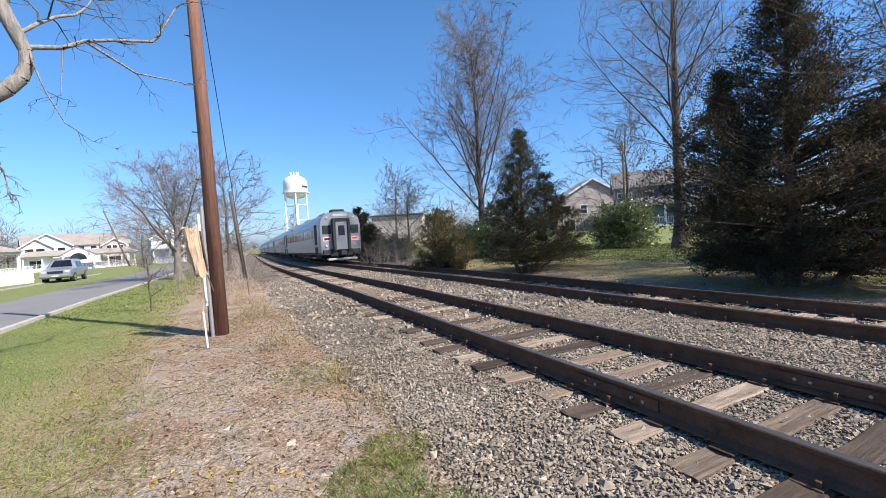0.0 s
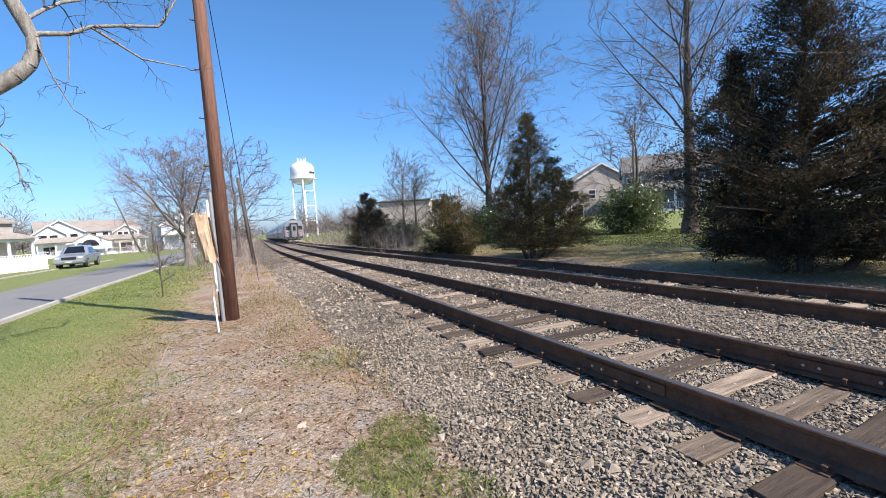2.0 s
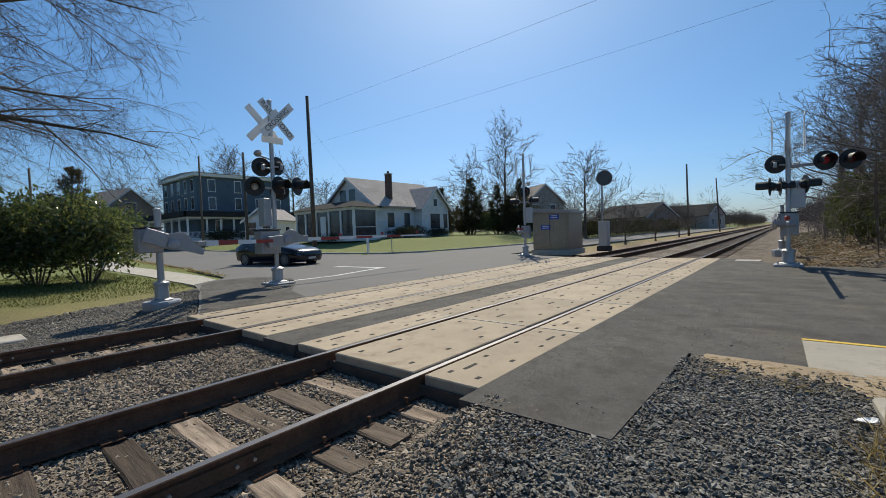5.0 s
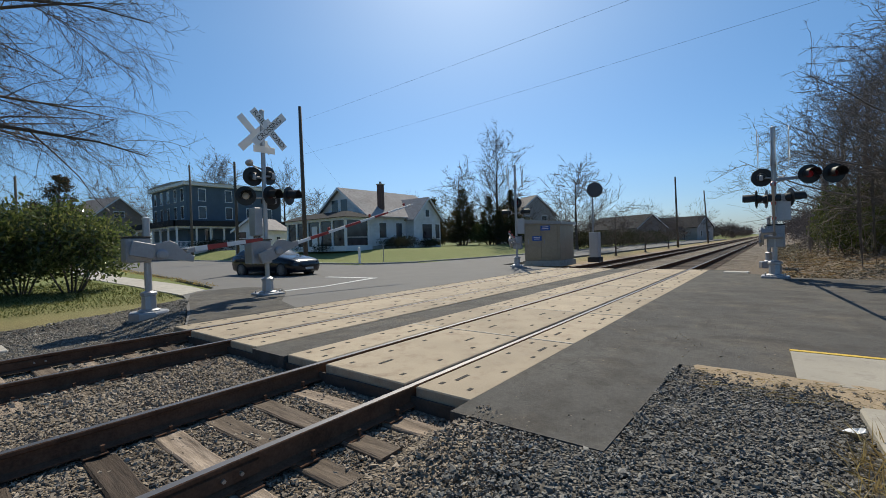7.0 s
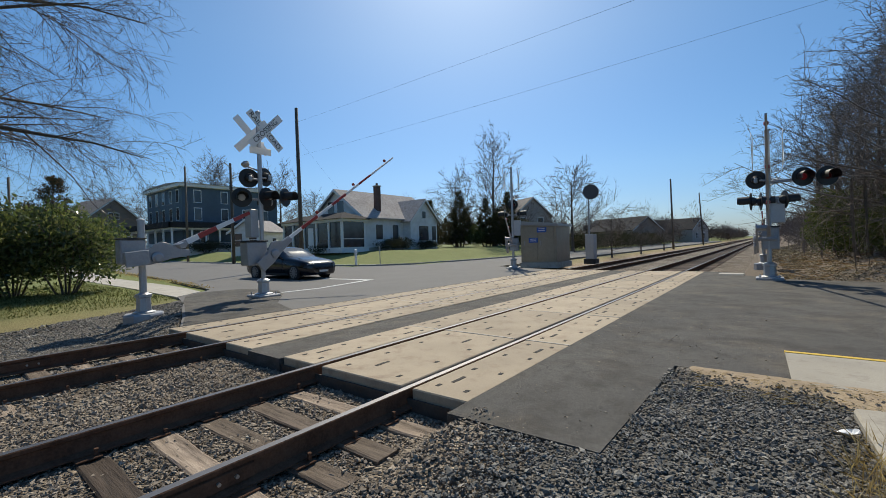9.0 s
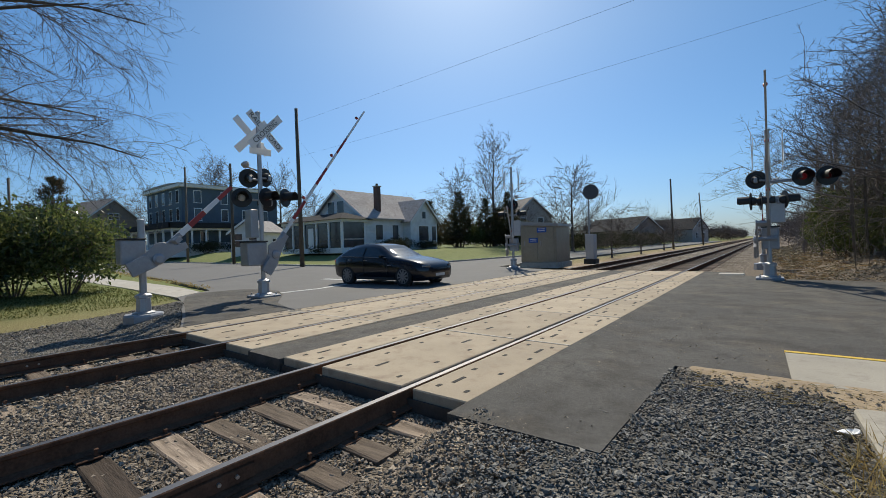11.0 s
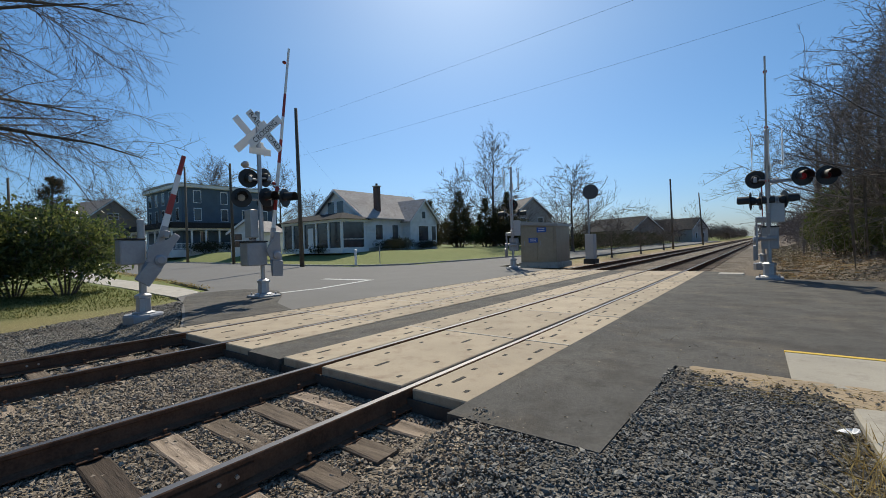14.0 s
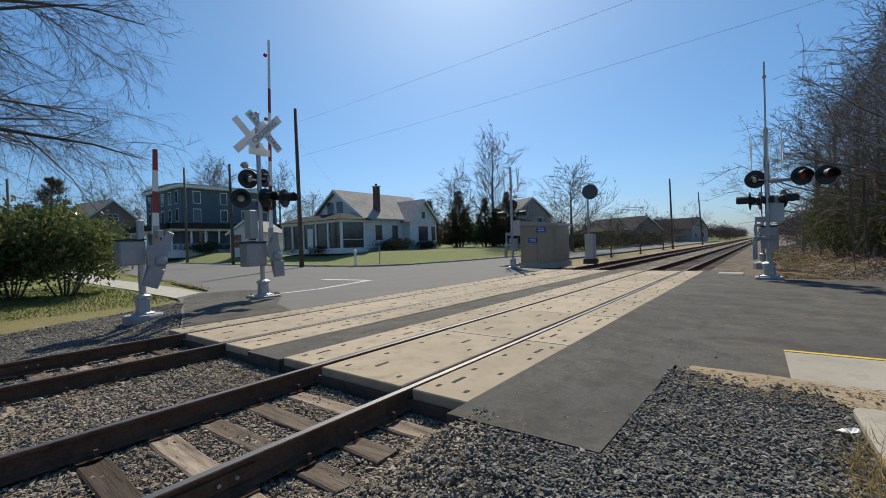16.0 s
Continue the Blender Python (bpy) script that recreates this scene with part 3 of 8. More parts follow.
def axis(points):
    out = []
    for a, b, step in points:
        out += list(np.arange(a, b, step))
    return out + [points[-1][1]]


gx = axis([(-900, -100, 100), (-100, -20, 8), (-20, -8, 1.0), (-8, -1, 0.35), (-1, 7, 1.0), (7, 20, 0.6), (20, 60, 2.5), (60, 120, 10), (120, 900, 90)])
gy = axis([(-900, -120, 90), (-120, -40, 8), (-40, -20, 1.5), (-20, 2, 0.6), (2, 22, 0.6), (22, 60, 3), (60, 120, 10), (120, 900, 90)])
gv, gf = [], []
for y in gy:
    for x in gx:
        near = 1.0 if -12 < x < 30 and -40 < y < 40 else 0.0
        gv.append((x, y, ground_z(x, y) + near * 0.035 * noise.noise((x * 0.9, y * 0.9, 0)) * (1 - road_mask(x, y))))
nx = len(gx)
for j in range(len(gy) - 1):
    for i in range(nx - 1):
        gf.append((j * nx + i, j * nx + i + 1, (j + 1) * nx + i + 1, (j + 1) * nx + i))
tagged(link("ground", gv, gf, M["ground"], smooth=True), "lawn and bare dirt with dead leaves beside the railway", "ground", kind="structure")


def strip(name, rows, mat, thick=0.1, lift=0.0, zf=road_z, step=1.5, label="", category="", parent=None):
    """A paved sheet between pairs of edge points, laid on the land, with a skirt. rows: ((x, y), (x, y)) across, one after another."""
    fine = []
    for (a0, b0), (a1, b1) in zip(rows, rows[1:]):
        n = max(1, int(max(math.dist(a0, a1), math.dist(b0, b1)) / step))
        for k in range(n):
            f = k / n
            fine.append((tuple(p + (q - p) * f for p, q in zip(a0, a1)), tuple(p + (q - p) * f for p, q in zip(b0, b1))))
    fine.append(rows[-1])
    cross = 6
    v, f = [], []
    for a, b in fine:
        for k in range(cross + 1):
            x, y = (a[0] + (b[0] - a[0]) * k / cross, a[1] + (b[1] - a[1]) * k / cross)
            v.append((x, y, zf(x, y) + lift))
    n = cross + 1
    for j in range(len(fine) - 1):
        for k in range(cross):
            f.append((j * n + k, (j + 1) * n + k, (j + 1) * n + k + 1, j * n + k + 1))
    # skirt
    rim = [k for k in range(n)] + [j * n + n - 1 for j in range(1, len(fine))] + [(len(fine) - 1) * n + k for k in range(n - 2, -1, -1)] + [j * n for j in range(len(fine) - 2, 0, -1)]
    low = {}
    for i in rim:
        low[i] = len(v)
        v.append((v[i][0], v[i][1], v[i][2] - thick))
    for a, b in zip(rim, rim[1:] + rim[:1]):
        f.append((a, b, low[b], low[a]))
    ob = link(name, v, f, mat, parent)
    return tagged(ob, label, category, kind="structure") if not parent else ob


def walk_z(x, y):
    return float(np.interp(x, [11, 13, 16, 25, 60], [0.0, 0.012, 0.075, 0.135, 0.47]))


# the road over the tracks: its two flanks and the strip between the tracks
strip("road", [((-0.72, 0.30), (-0.72, -17.3)), ((-1.97, 0.27), (-1.6, -16.9)), ((-2.03, -2.15), (-2.1, -15.6)), ((-3.02, -2.08), (-3.0, -14.2)), ((-3.06, -3.42), (-3.06, -14.2)), ((-7.5, -3.5), (-7.5, -13.6)), ((-60, -3.5), (-60, -13.6))], M["asphalt"], 0.28, 0.0, label="dark patched asphalt road at the level crossing", category="road")
strip("road_east", [((6.02, -0.2), (6.02, -17.4)), ((7.5, -0.8), (7.5, -18.0)), ((10.9, -2.05), (10.4, -19.6)), ((12.0, -2.36), (11.9, -19.6)), ((12.95, -3.46), (12.9, -19.6)), ((13.4, -3.95), (13.7, -19.6)), ((16, -4.5), (17.6, -19.5)), ((20, -5.05), (20.5, -16.6)), ((25, -5.6), (25.6, -16.0)), ((60, -9.45), (60, -19.8)), ((200, -24.9), (200, -35.2))], M["asphalt_old"], 0.28, 0.0, label="worn grey asphalt road leading away from the crossing", category="road")
strip("road_patch", [((6.06, -0.26), (6.06, -2.6)), ((7.5, -0.86), (7.5, -3.1)), ((9.2, -1.5), (9.2, -4.3)), ((10.6, -2.0), (10.6, -5.0)), ((12.0, -2.6), (11.9, -5.0)), ((12.7, -3.4), (12.5, -4.7))], M["asphalt"], 0.05, 0.006, label="darker asphalt patch round the gate posts", category="road")
strip("road_south", [((10.4, -19.6), (17.6, -19.5)), ((10.4, -26), (16.9, -26)), ((10.2, -45), (16.4, -45)), ((9.6, -160), (15.6, -160))], M["asphalt_old"], 0.2, -0.004, label="side street running beside the railway", category="road")
strip("road_mid", [((2.22, 0.05), (2.22, -17.2)), ((3.02, 0.05), (3.02, -17.2))], M["asphalt"], 0.28, -0.015, label="dark asphalt strip between the two tracks", category="road")
strip("road_west", [((-7.85, -3.45), (-14.9, -3.45)), ((-7.85, 22), (-14.9, 22)), ((-7.45, 34), (-15.4, 34)), ((-7.3, 60), (-15.3, 60)), ((-9.0, 95), (-16.5, 95))], M["asphalt_pale"], 0.15, 0.0, zf=lambda x, y: -0.2 + fall(y), label="pale asphalt street beside the lawn", category="road")
strip("sidewalk", [((11.9, -2.3), (12.9, -3.42)), ((14.5, -2.35), (14.5, -3.62)), ((24, -2.65), (24, -4.0)), ((60, -6.3), (60, -7.8))], M["concrete"], 0.3, 0.015, zf=walk_z, label="pale concrete sidewalk across the lawn", category="sidewalk")
strip("verge_line", [((9.75, -4.25), (9.95, -4.2)), ((9.69, -6.1), (9.86, -6.1)), ((10.6, -9.3), (10.8, -9.2))], M["line"], 0.01, 0.006, label="white painted stop line on the asphalt", category="road marking")
strip("stop_line", [((10.6, -9.2), (10.6, -9.5)), ((13.4, -8.8), (13.4, -9.1))], M["line"], 0.01, 0.006, label="white painted line on the asphalt", category="road marking")
# kerbs
strip("kerb_west", [((-7.7, 0), (-7.85, 0)), ((-7.7, 22), (-7.85, 22)), ((-7.3, 34), (-7.45, 34)), ((-7.15, 60), (-7.3, 60))], M["concrete"], 0.2, 0.06, zf=lambda x, y: -0.2 + fall(y), label="narrow pale concrete kerb beside the lawn", category="kerb")
strip("kerb_far_west", [((-14.9, 2), (-15.05, 2)), ((-14.9, 22), (-15.05, 22)), ((-15.4, 34), (-15.55, 34)), ((-15.3, 60), (-15.45, 60))], M["concrete"], 0.2, 0.1, zf=lambda x, y: -0.2 + fall(y), label="narrow pale concrete kerb", category="kerb")
strip("kerb_east", [((17.6, -19.6), (17.75, -19.6)), ((19.0, -17.4), (19.1, -17.6)), ((20.5, -16.6), (20.6, -16.8)), ((25.6, -16.0), (25.6, -16.2)), ((60, -19.8), (60, -20)), ((120, -26.4), (120, -26.6))], M["concrete"], 0.25, 0.11, label="pale concrete kerb round the corner lawn", category="kerb")
strip("kerb_south", [((17.6, -19.6), (17.75, -19.6)), ((16.9, -26), (17.05, -26)), ((16.4, -45), (16.55, -45)), ((15.6, -160), (15.75, -160))], M["concrete"], 0.25, 0.11, label="pale concrete kerb of the side street", category="kerb")

# ---- ballast bed ----
def ballast_z(x, y):
    z = float(np.interp(x, [-2.3, -1.75, -0.75, 0, 1.5, 1.8, 2.4, 3.1, 3.65, 3.9, 5.4, 5.7, 6.3, 7.4, 8.6], [-0.42, -0.315, -0.235, -0.225, -0.225, -0.2, -0.195, -0.195, -0.2, -0.225, -0.225, -0.205, -0.22, -0.33, -0.42]))
    z += 0.25 * smooth01((1.7 - y) / 1.4) * smooth01((-0.58 - x) / 0.35) * (1 if y > -1 else 0)
    return z + fall(y) + 0.02 * noise.noise((x * 2.3, y * 2.3, 3)) + 0.012 * noise.noise((x * 7, y * 7, 9))


def bed(name, x0, x1, y0, y1, dx, dy, label):
    xs, ys = np.linspace(x0, x1, int((x1 - x0) / dx) + 1), np.linspace(y0, y1, max(2, int(abs(y1 - y0) / dy) + 1))
    v = [(x + bend(y), y, ballast_z(x, y)) for y in ys for x in xs]
    n = len(xs)
    f = [(j * n + i, j * n + i + 1, (j + 1) * n + i + 1, (j + 1) * n + i) for j in range(len(ys) - 1) for i in range(n - 1)]
    return tagged(link(name, v, f, M["ballast"], smooth=True), label, "ballast", kind="structure")


bed("ballast_bed", -2.3, 8.6, 0.0, 16, 0.2, 0.2, "grey crushed stone ballast under both tracks")
bed("ballast_north", -2.3, 8.6, 16, 700, 0.5, 6, "grey crushed stone ballast under both tracks")
bed("ballast_south", -2.3, 8.6, -700, -17.3, 0.5, 6, "grey crushed stone ballast under both tracks")
# gravel yard at the foot of the asphalt
yv, yf = [], []
ys_, xs_ = np.linspace(-3.6, 3.2, 28), np.linspace(-4.6, -1.6, 14)
for y in ys_:
    for x in xs_:
        k = smooth01((2.9 - y) / 2.4)
        low = smooth01((x + 1.93) / 0.12) * smooth01((-1.2 - y) / 0.4) * 0.5
        yv.append((x, y, -0.40 + k * 0.39 * smooth01((x + 4.65) / 0.5) - low + 0.018 * noise.noise((x * 3, y * 3, 1))))
for j in range(27):
    for i in range(13):
        yf.append((j * 14 + i, j * 14 + i + 1, (j + 1) * 14 + i + 1, (j + 1) * 14 + i))
gravel_yard = tagged(link("gravel_yard", yv, yf, M["gravel_dark"], smooth=True), "dark grey gravel beside the asphalt apron", "gravel", kind="structure")

# gravel round the pedestrian gate beyond the far track
def patch_edge(x):
    return -0.2 - 0.41 * (x - 6.02)


def patch_z(x, y):
    base = float(np.interp(x, *zip(*BASE)))
    near = smooth01(1 - (y - patch_edge(x)) / 1.6)
    return max(base, -0.3) * (1 - near) + (-0.02) * near + 0.03


pv_, pf_ = [], []
for y in np.linspace(-2.2, 3.6, 30):
    for x in np.linspace(5.85, 10.9, 24):
        rim = min(smooth01((x - 5.7) / 0.5), smooth01((y - patch_edge(x) + 0.05) / 0.1), smooth01((11.0 - 0.33 * (y + 1) - x + 0.5 * noise.noise((x, y, 5))) / 0.3), smooth01((3.4 - y) / 0.6))
        pv_.append((x, y, patch_z(x, y) - 0.3 * (1 - rim) + 0.012 * noise.noise((x * 4, y * 4, 2))))
for j in range(29):
    for i in range(23):
        pf_.append((j * 24 + i, j * 24 + i + 1, (j + 1) * 24 + i + 1, (j + 1) * 24 + i))
tagged(link("gravel_patch", pv_, pf_, M["gravel_dark"], smooth=True), "grey gravel round the pedestrian gate", "gravel", kind="structure")

# ---- tracks ----
TRACKS = (0.7525, 4.615)
RAIL = [(-0.075, -0.19), (0.075, -0.19), (0.075, -0.178), (0.012, -0.155), (0.009, -0.05), (0.034, -0.036), (0.037, -0.008), (0.03, 0.0), (-0.03, 0.0), (-0.037, -0.008), (-0.034, -0.036), (-0.009, -0.05), (-0.012, -0.155), (-0.075, -0.178)]


def rail(x, parent):
    ys = [-700, -17.3, 0.0, 15.0, 25.0, 32.0, 39.0, 46.0, 53.0, 60.0, 120.0, 400.0, 700]
    v = [(px + bend(y), y, pz + fall(y)) for y in ys for px, pz in RAIL]
    n = len(RAIL)
    f = []
    for j in range(len(ys) - 1):
        for i in range(n):
            f.append((j * n + i, j * n + (i + 1) % n, (j + 1) * n + (i + 1) % n, (j + 1) * n + i))
    ob = link("rail", v, f, [M["rust"], M["rail_top"]], parent)
    for k, poly in enumerate(ob.data.polygons):
        poly.material_index = 1 if k % n in (7,) else 0
    ob.location.x = x
    return ob


def joint(parent, y, side):
    """A fish plate with four bolts on the camera's side of a rail."""
    s = side
    out = [(0.012 * s, -0.155), (0.03 * s, -0.15), (0.03 * s, -0.058), (0.012 * s, -0.048)]
    v = [(px, yy, pz) for yy in (y - 0.45, y + 0.45) for px, pz in out]
    f = [(0, 1, 2, 3), (7, 6, 5, 4)] + [(i, (i + 1) % 4, 4 + (i + 1) % 4, 4 + i) for i in range(4)]
    bar = link("joint_bar", v, f, M["rust"], parent, "rusty joint bar")
    for dy in (-0.32, -0.2, 0.2, 0.32):
        part("bolt", tube((0.028 * s, y + dy, -0.1), (0.05 * s, y + dy, -0.1), 0.014, sides=6), M["bolt"], bar, "worn bright bolt head")


rng = np.random.default_rng(11)


def tie_mesh(k, mat):
    """One wooden sleeper, split and worn at its ends."""
    r = random.Random(k)
    n, v, f = 9, [], []
    for i in range(n):
        x = -1.295 + 2.59 * i / (n - 1)
        w = 0.11 + r.uniform(-0.008, 0.008)
        top = -0.192 + r.uniform(-0.008, 0.003)
        dx = r.uniform(-0.03, 0.03) if i in (0, n - 1) else 0
        v += [(x + dx, -w, -0.36), (x + dx * 0.4, -w, top - 0.012), (x + dx, -w + 0.015, top), (x - dx, r.uniform(-0.02, 0.02), top - r.choice((0.004, 0.012))), (x + dx, w - 0.015, top + r.uniform(-0.004, 0.002)), (x - dx * 0.4, w, top - 0.012), (x, w, -0.36)]
    m = 7
    for i in range(n - 1):
        for j in range(m - 1):
            f.append((i * m + j, i * m + j + 1, (i + 1) * m + j + 1, (i + 1) * m + j))
    f.append(tuple(range(m))[::-1])
    f.append(tuple((n - 1) * m + j for j in range(m)))
    me = bpy.data.meshes.new("tie")
    me.from_pydata(v, [], f)
    me.materials.append(M[mat])
    return me


TIE_MESHES = [tie_mesh(k, "tie") for k in range(10)]
TIE_DARK = [tie_mesh(20 + k, "tie_dark") for k in range(4)]
# the ties nearest the crossing: place along the line, dark or pale
NEAR_TIES = ((0.36, 0), (0.82, 0), (1.27, 0), (1.71, 0), (2.20, 1), (2.81, 1), (3.31, 0), (3.81, 0), (4.26, 1), (4.74, 0), (5.27, 0), (5.78, 1), (6.23, 0), (6.80, 0), (7.32, 1))
plate_bm = box(-0.15, 0.15, -0.085, 0.085, -0.2, -0.187, 0.004)
PLATE = bpy.data.meshes.new("tie_plate")
plate_bm.to_mesh(PLATE)
plate_bm.free()
PLATE.materials.append(M["rust"])
spike_bm = bmesh.new()
add_box(spike_bm, -0.012, 0.012, -0.012, 0.012, -0.2, -0.155, 0)
add_box(spike_bm, -0.03, 0.018, -0.016, 0.016, -0.157, -0.145, 0.004)
SPIKE = bpy.data.meshes.new("spike")
spike_bm.to_mesh(SPIKE)
spike_bm.free()
SPIKE.materials.append(M["rust"])

for ti, tx in enumerate(TRACKS):
    track = tagged(new("railway_track"), "rusty steel rails on weathered wooden ties in ballast", "railway track", "railway tracks")
    track.location.x = tx
    near_rail, far_rail = rail(-0.7525, track), rail(0.7525, track)
    if ti == 0:
        joint(near_rail, 2.05, -1), joint(near_rail, 5.75, -1), joint(far_rail, 4.69, -1), joint(far_rail, 10.4, -1)
    else:
        joint(near_rail, 3.0, -1), joint(near_rail, 9.0, -1), joint(far_rail, 2.2, -1), joint(far_rail, 5.0, -1)
    for k in range(240):
        ty = (0.32 if ti == 0 else 0.45) + 0.5 * k + rng.uniform(-0.04, 0.04)
        dark = rng.random() < 0.25
        if ti == 0 and k < len(NEAR_TIES):
            ty, dark = NEAR_TIES[k]
        ob = new("tie", TIE_DARK[rng.integers(4)] if dark else TIE_MESHES[rng.integers(10)])
        ob.parent = track
        ob.matrix_basis = pose(rng.uniform(-0.07, 0.07) + bend(ty), ty, rng.uniform(-0.012, 0.004) + fall(ty), 0, 0, rng.uniform(-2.0, 2.0) + (180 if rng.random() < 0.5 else 0))
        if ty < 12:
            for sx in (-0.7525, 0.7525):
                pl = new("tie_plate", PLATE)
                pl.parent = track
                pl.location = (sx, ty, 0)
                for px, py in ((-0.11, -0.05), (0.11, 0.05)):
                    if rng.random() < 0.8:
                        sp = new("spike", SPIKE)
                        sp.parent = track
                        sp.matrix_basis = pose(sx + px, ty + py, rng.uniform(-0.004, 0.03), 0, 0, 0 if px > 0 else 180)
    fv, ff = [], []
    for y0, y1 in ((120, 500), (-500, -17.6)):
        for y in np.arange(y0, y1, 0.52):
            b, g = len(fv), fall(y)
            fv += [(sx * 1.3 + bend(y), y + sy, g + sz) for sz in (-0.2, -0.3) for sx, sy in ((-1, 0), (1, 0), (1, 0.22), (-1, 0.22))]
            ff += [(b, b + 1, b + 2, b + 3), (b, b + 4, b + 5, b + 1), (b + 3, b + 2, b + 6, b + 7), (b + 1, b + 5, b + 6, b + 2), (b, b + 3, b + 7, b + 4)]
    tagged(link("tie_mass", fv, ff, M["tie_far"], track), kind="stuff")

# ---- crossing panels ----
crossing = tagged(new("grade_crossing"), "worn concrete panels of a level crossing with lifting slots", "level crossing", kind="structure")
PANEL_W = ((-0.72, -0.055), (0.095, 1.4), (1.56, 2.21), (3.03, 3.80), (3.955, 5.265), (5.425, 6.01))
PL = 2.46


def panel_mesh(w, gauge):
    bm = bmesh.new()
    add_box(bm, -w / 2, w / 2, -PL / 2 + 0.004, PL / 2 - 0.004, -0.28, 0.0, 0.012)
    me = bpy.data.meshes.new("crossing_panel")
    bm.to_mesh(me)
    bm.free()
    me.materials.append(M["panel"])
    return me


def slot_mesh(long):
    bm = bmesh.new()
    a = 0.11 if long else 0.035
    add_box(bm, -0.022, 0.022, -a, a, -0.01, 0.003, 0)
    me = bpy.data.meshes.new("slot")
    bm.to_mesh(me)
    bm.free()
    me.materials.append(M["slot"])
    return me


SLOT, HOLE = slot_mesh(True), slot_mesh(False)
for a, b in PANEL_W:
    me = panel_mesh(b - a, b - a > 1)
    for k in range(7):
        ob = new("crossing_panel", me)
        ob.parent = crossing
        yc = -PL * (k + 0.5)
        ob.location = ((a + b) / 2, yc, rng.uniform(-0.004, 0.003))
        wide = b - a > 1
        for dx in ((-0.42, 0.42) if wide else (-0.17, 0.17)):
            for dy in (-1.0, -0.35, 0.35, 1.0):
                s = new("slot", HOLE)
                s.parent = ob
                s.location = (dx, dy, 0)
        for dy in (-0.75, 0.75):
            s = new("slot", SLOT)
            s.parent = ob
            s.location = (0.1 if dy > 0 else -0.1, dy, 0)
    for k in range(1, 7):
        part("joint_seal", box(a + 0.01, b - 0.01, -PL * k - 0.014, -PL * k + 0.014, -0.05, 0.004), M["joint"], crossing, "pale joint between the panels")
# thin dark sheets: the shade on the panels' north ends, put into colour
part("edge_beam", box(-0.735, 2.22, 0.002, 0.022, -0.34, -0.1), M["panel_end_shade"], crossing)
part("edge_beam", box(3.02, 6.02, 0.002, 0.022, -0.34, -0.1), M["panel_end_shade"], crossing)

# ---- plants ----
def perp(d, r):
    v = Vector((r.gauss(0, 1), r.gauss(0, 1), r.gauss(0, 1)))
    v -= d * v.dot(d)
    return v.normalized()


def branch(out, p, d, length, r, level, rnd, droop, top, spread, kids, thick=1.0, crook=1.0):
    """One limb: a few bent lengths, with limbs of its own, down to the twigs."""
    n = 5 if level < 2 else 4 if level < 3 else 3 if level < 4 else 1
    n = n + 3 if crook > 1 else n
    step, r0 = length / n, r
    for i in range(n):
        bend = (0.10 + 0.06 * level) * crook
        d = (d + perp(d, rnd) * rnd.uniform(0.2, 1) * bend + Vector((0, 0, droop * (0.03 + 0.03 * level)))).normalized()
        q = p + d * step
        r2 = max(r0 * (1 - 0.85 * (i + 1) / n), 0.3 * r0 if level > 2 else 0.008)
        out[min(level, 3)].append((tuple(p), tuple(q), r, r2))
        if level < top and (level > 0 or i >= 1) and (crook == 1 or i % 2 == 1):
            for _ in range(kids[level]):
                if rnd.random() < 0.88:
                    a = rnd.uniform(0.55, 1.05) * spread
                    cd = (d * math.cos(a) + perp(d, rnd) * math.sin(a)).normalized()
                    left = (n - i) / n
                    cl = length * rnd.uniform(0.38, 0.62) * (0.55 + 0.45 * left)
                    branch(out, p + d * step * rnd.random(), cd, cl, max((0.02, 0.02, 0.014, 0.0095, 0.0075)[min(4, level + 1)] * thick, r2 * rnd.uniform(0.4, 0.6)), level + 1, rnd, droop, top, spread, kids, thick, crook)
        p, r = q, r2


def bare_tree(name, label, seed, height, radius, clear, reach, limbs, droop=0.6, top=4, kids=(0, 2, 2, 2), leader=0.92, rise=0.5, mat="bark", category="tree", twig="twig", lean=(0, 0), thick=1.0, el0=0.1, bold=0.18):
    rnd = random.Random(seed)
    root = thing(name, Matrix(), label, category)
    out = [[], [], [], []]
    # trunk
    n = 12
    pts, rad = [], []
    for i in range(n + 1):
        f = i / n
        pts.append(Vector((lean[0] * f * height + 0.025 * height * f * noise.noise((f * 3, seed, 0)), lean[1] * f * height + 0.025 * height * f * noise.noise((f * 3, seed, 7)), height * leader * f)))
        rad.append(max(0.02, radius * ((1 - f) ** 0.85) * (1 + 0.7 * max(0, 1 - f * 12))))
    trunk = [(tuple(a), tuple(b), ra, rb) for a, b, ra, rb in zip(pts, pts[1:], rad, rad[1:])]
    for k in range(limbs):
        f = clear + (0.97 - clear) * (k + rnd.random()) / limbs
        i = min(n - 1, int(f * n))
        p = pts[i].lerp(pts[i + 1], f * n - i)
        az = k * 2.4 + rnd.uniform(-0.5, 0.5)
        el = min(1.35, rnd.uniform(el0, el0 + 0.45) + rise * f)
        d = Vector((math.cos(az) * math.cos(el), math.sin(az) * math.cos(el), math.sin(el)))
        branch(out, p, d, reach * rnd.uniform(0.7, 1.05) * (1.05 - 0.62 * (f - clear) / (1 - clear)), max(0.015, rad[i] * rnd.uniform(bold, bold + 0.14)), 1, rnd, droop * (1 if f < 0.6 else 0.3), top, 1.0, kids, thick)
    tubes("trunk", trunk, 14, M[mat], root)
    for segs, sides, mt, lb in ((out[1], 6, mat, "bare main limbs"), (out[2], 4, mat, "bare branches"), (out[3], 3, twig, "fine bare twig tips")):
        if segs:
            tagged(tubes("crown", segs, sides, M[mt], root, lb), kind="stuff")
    return root


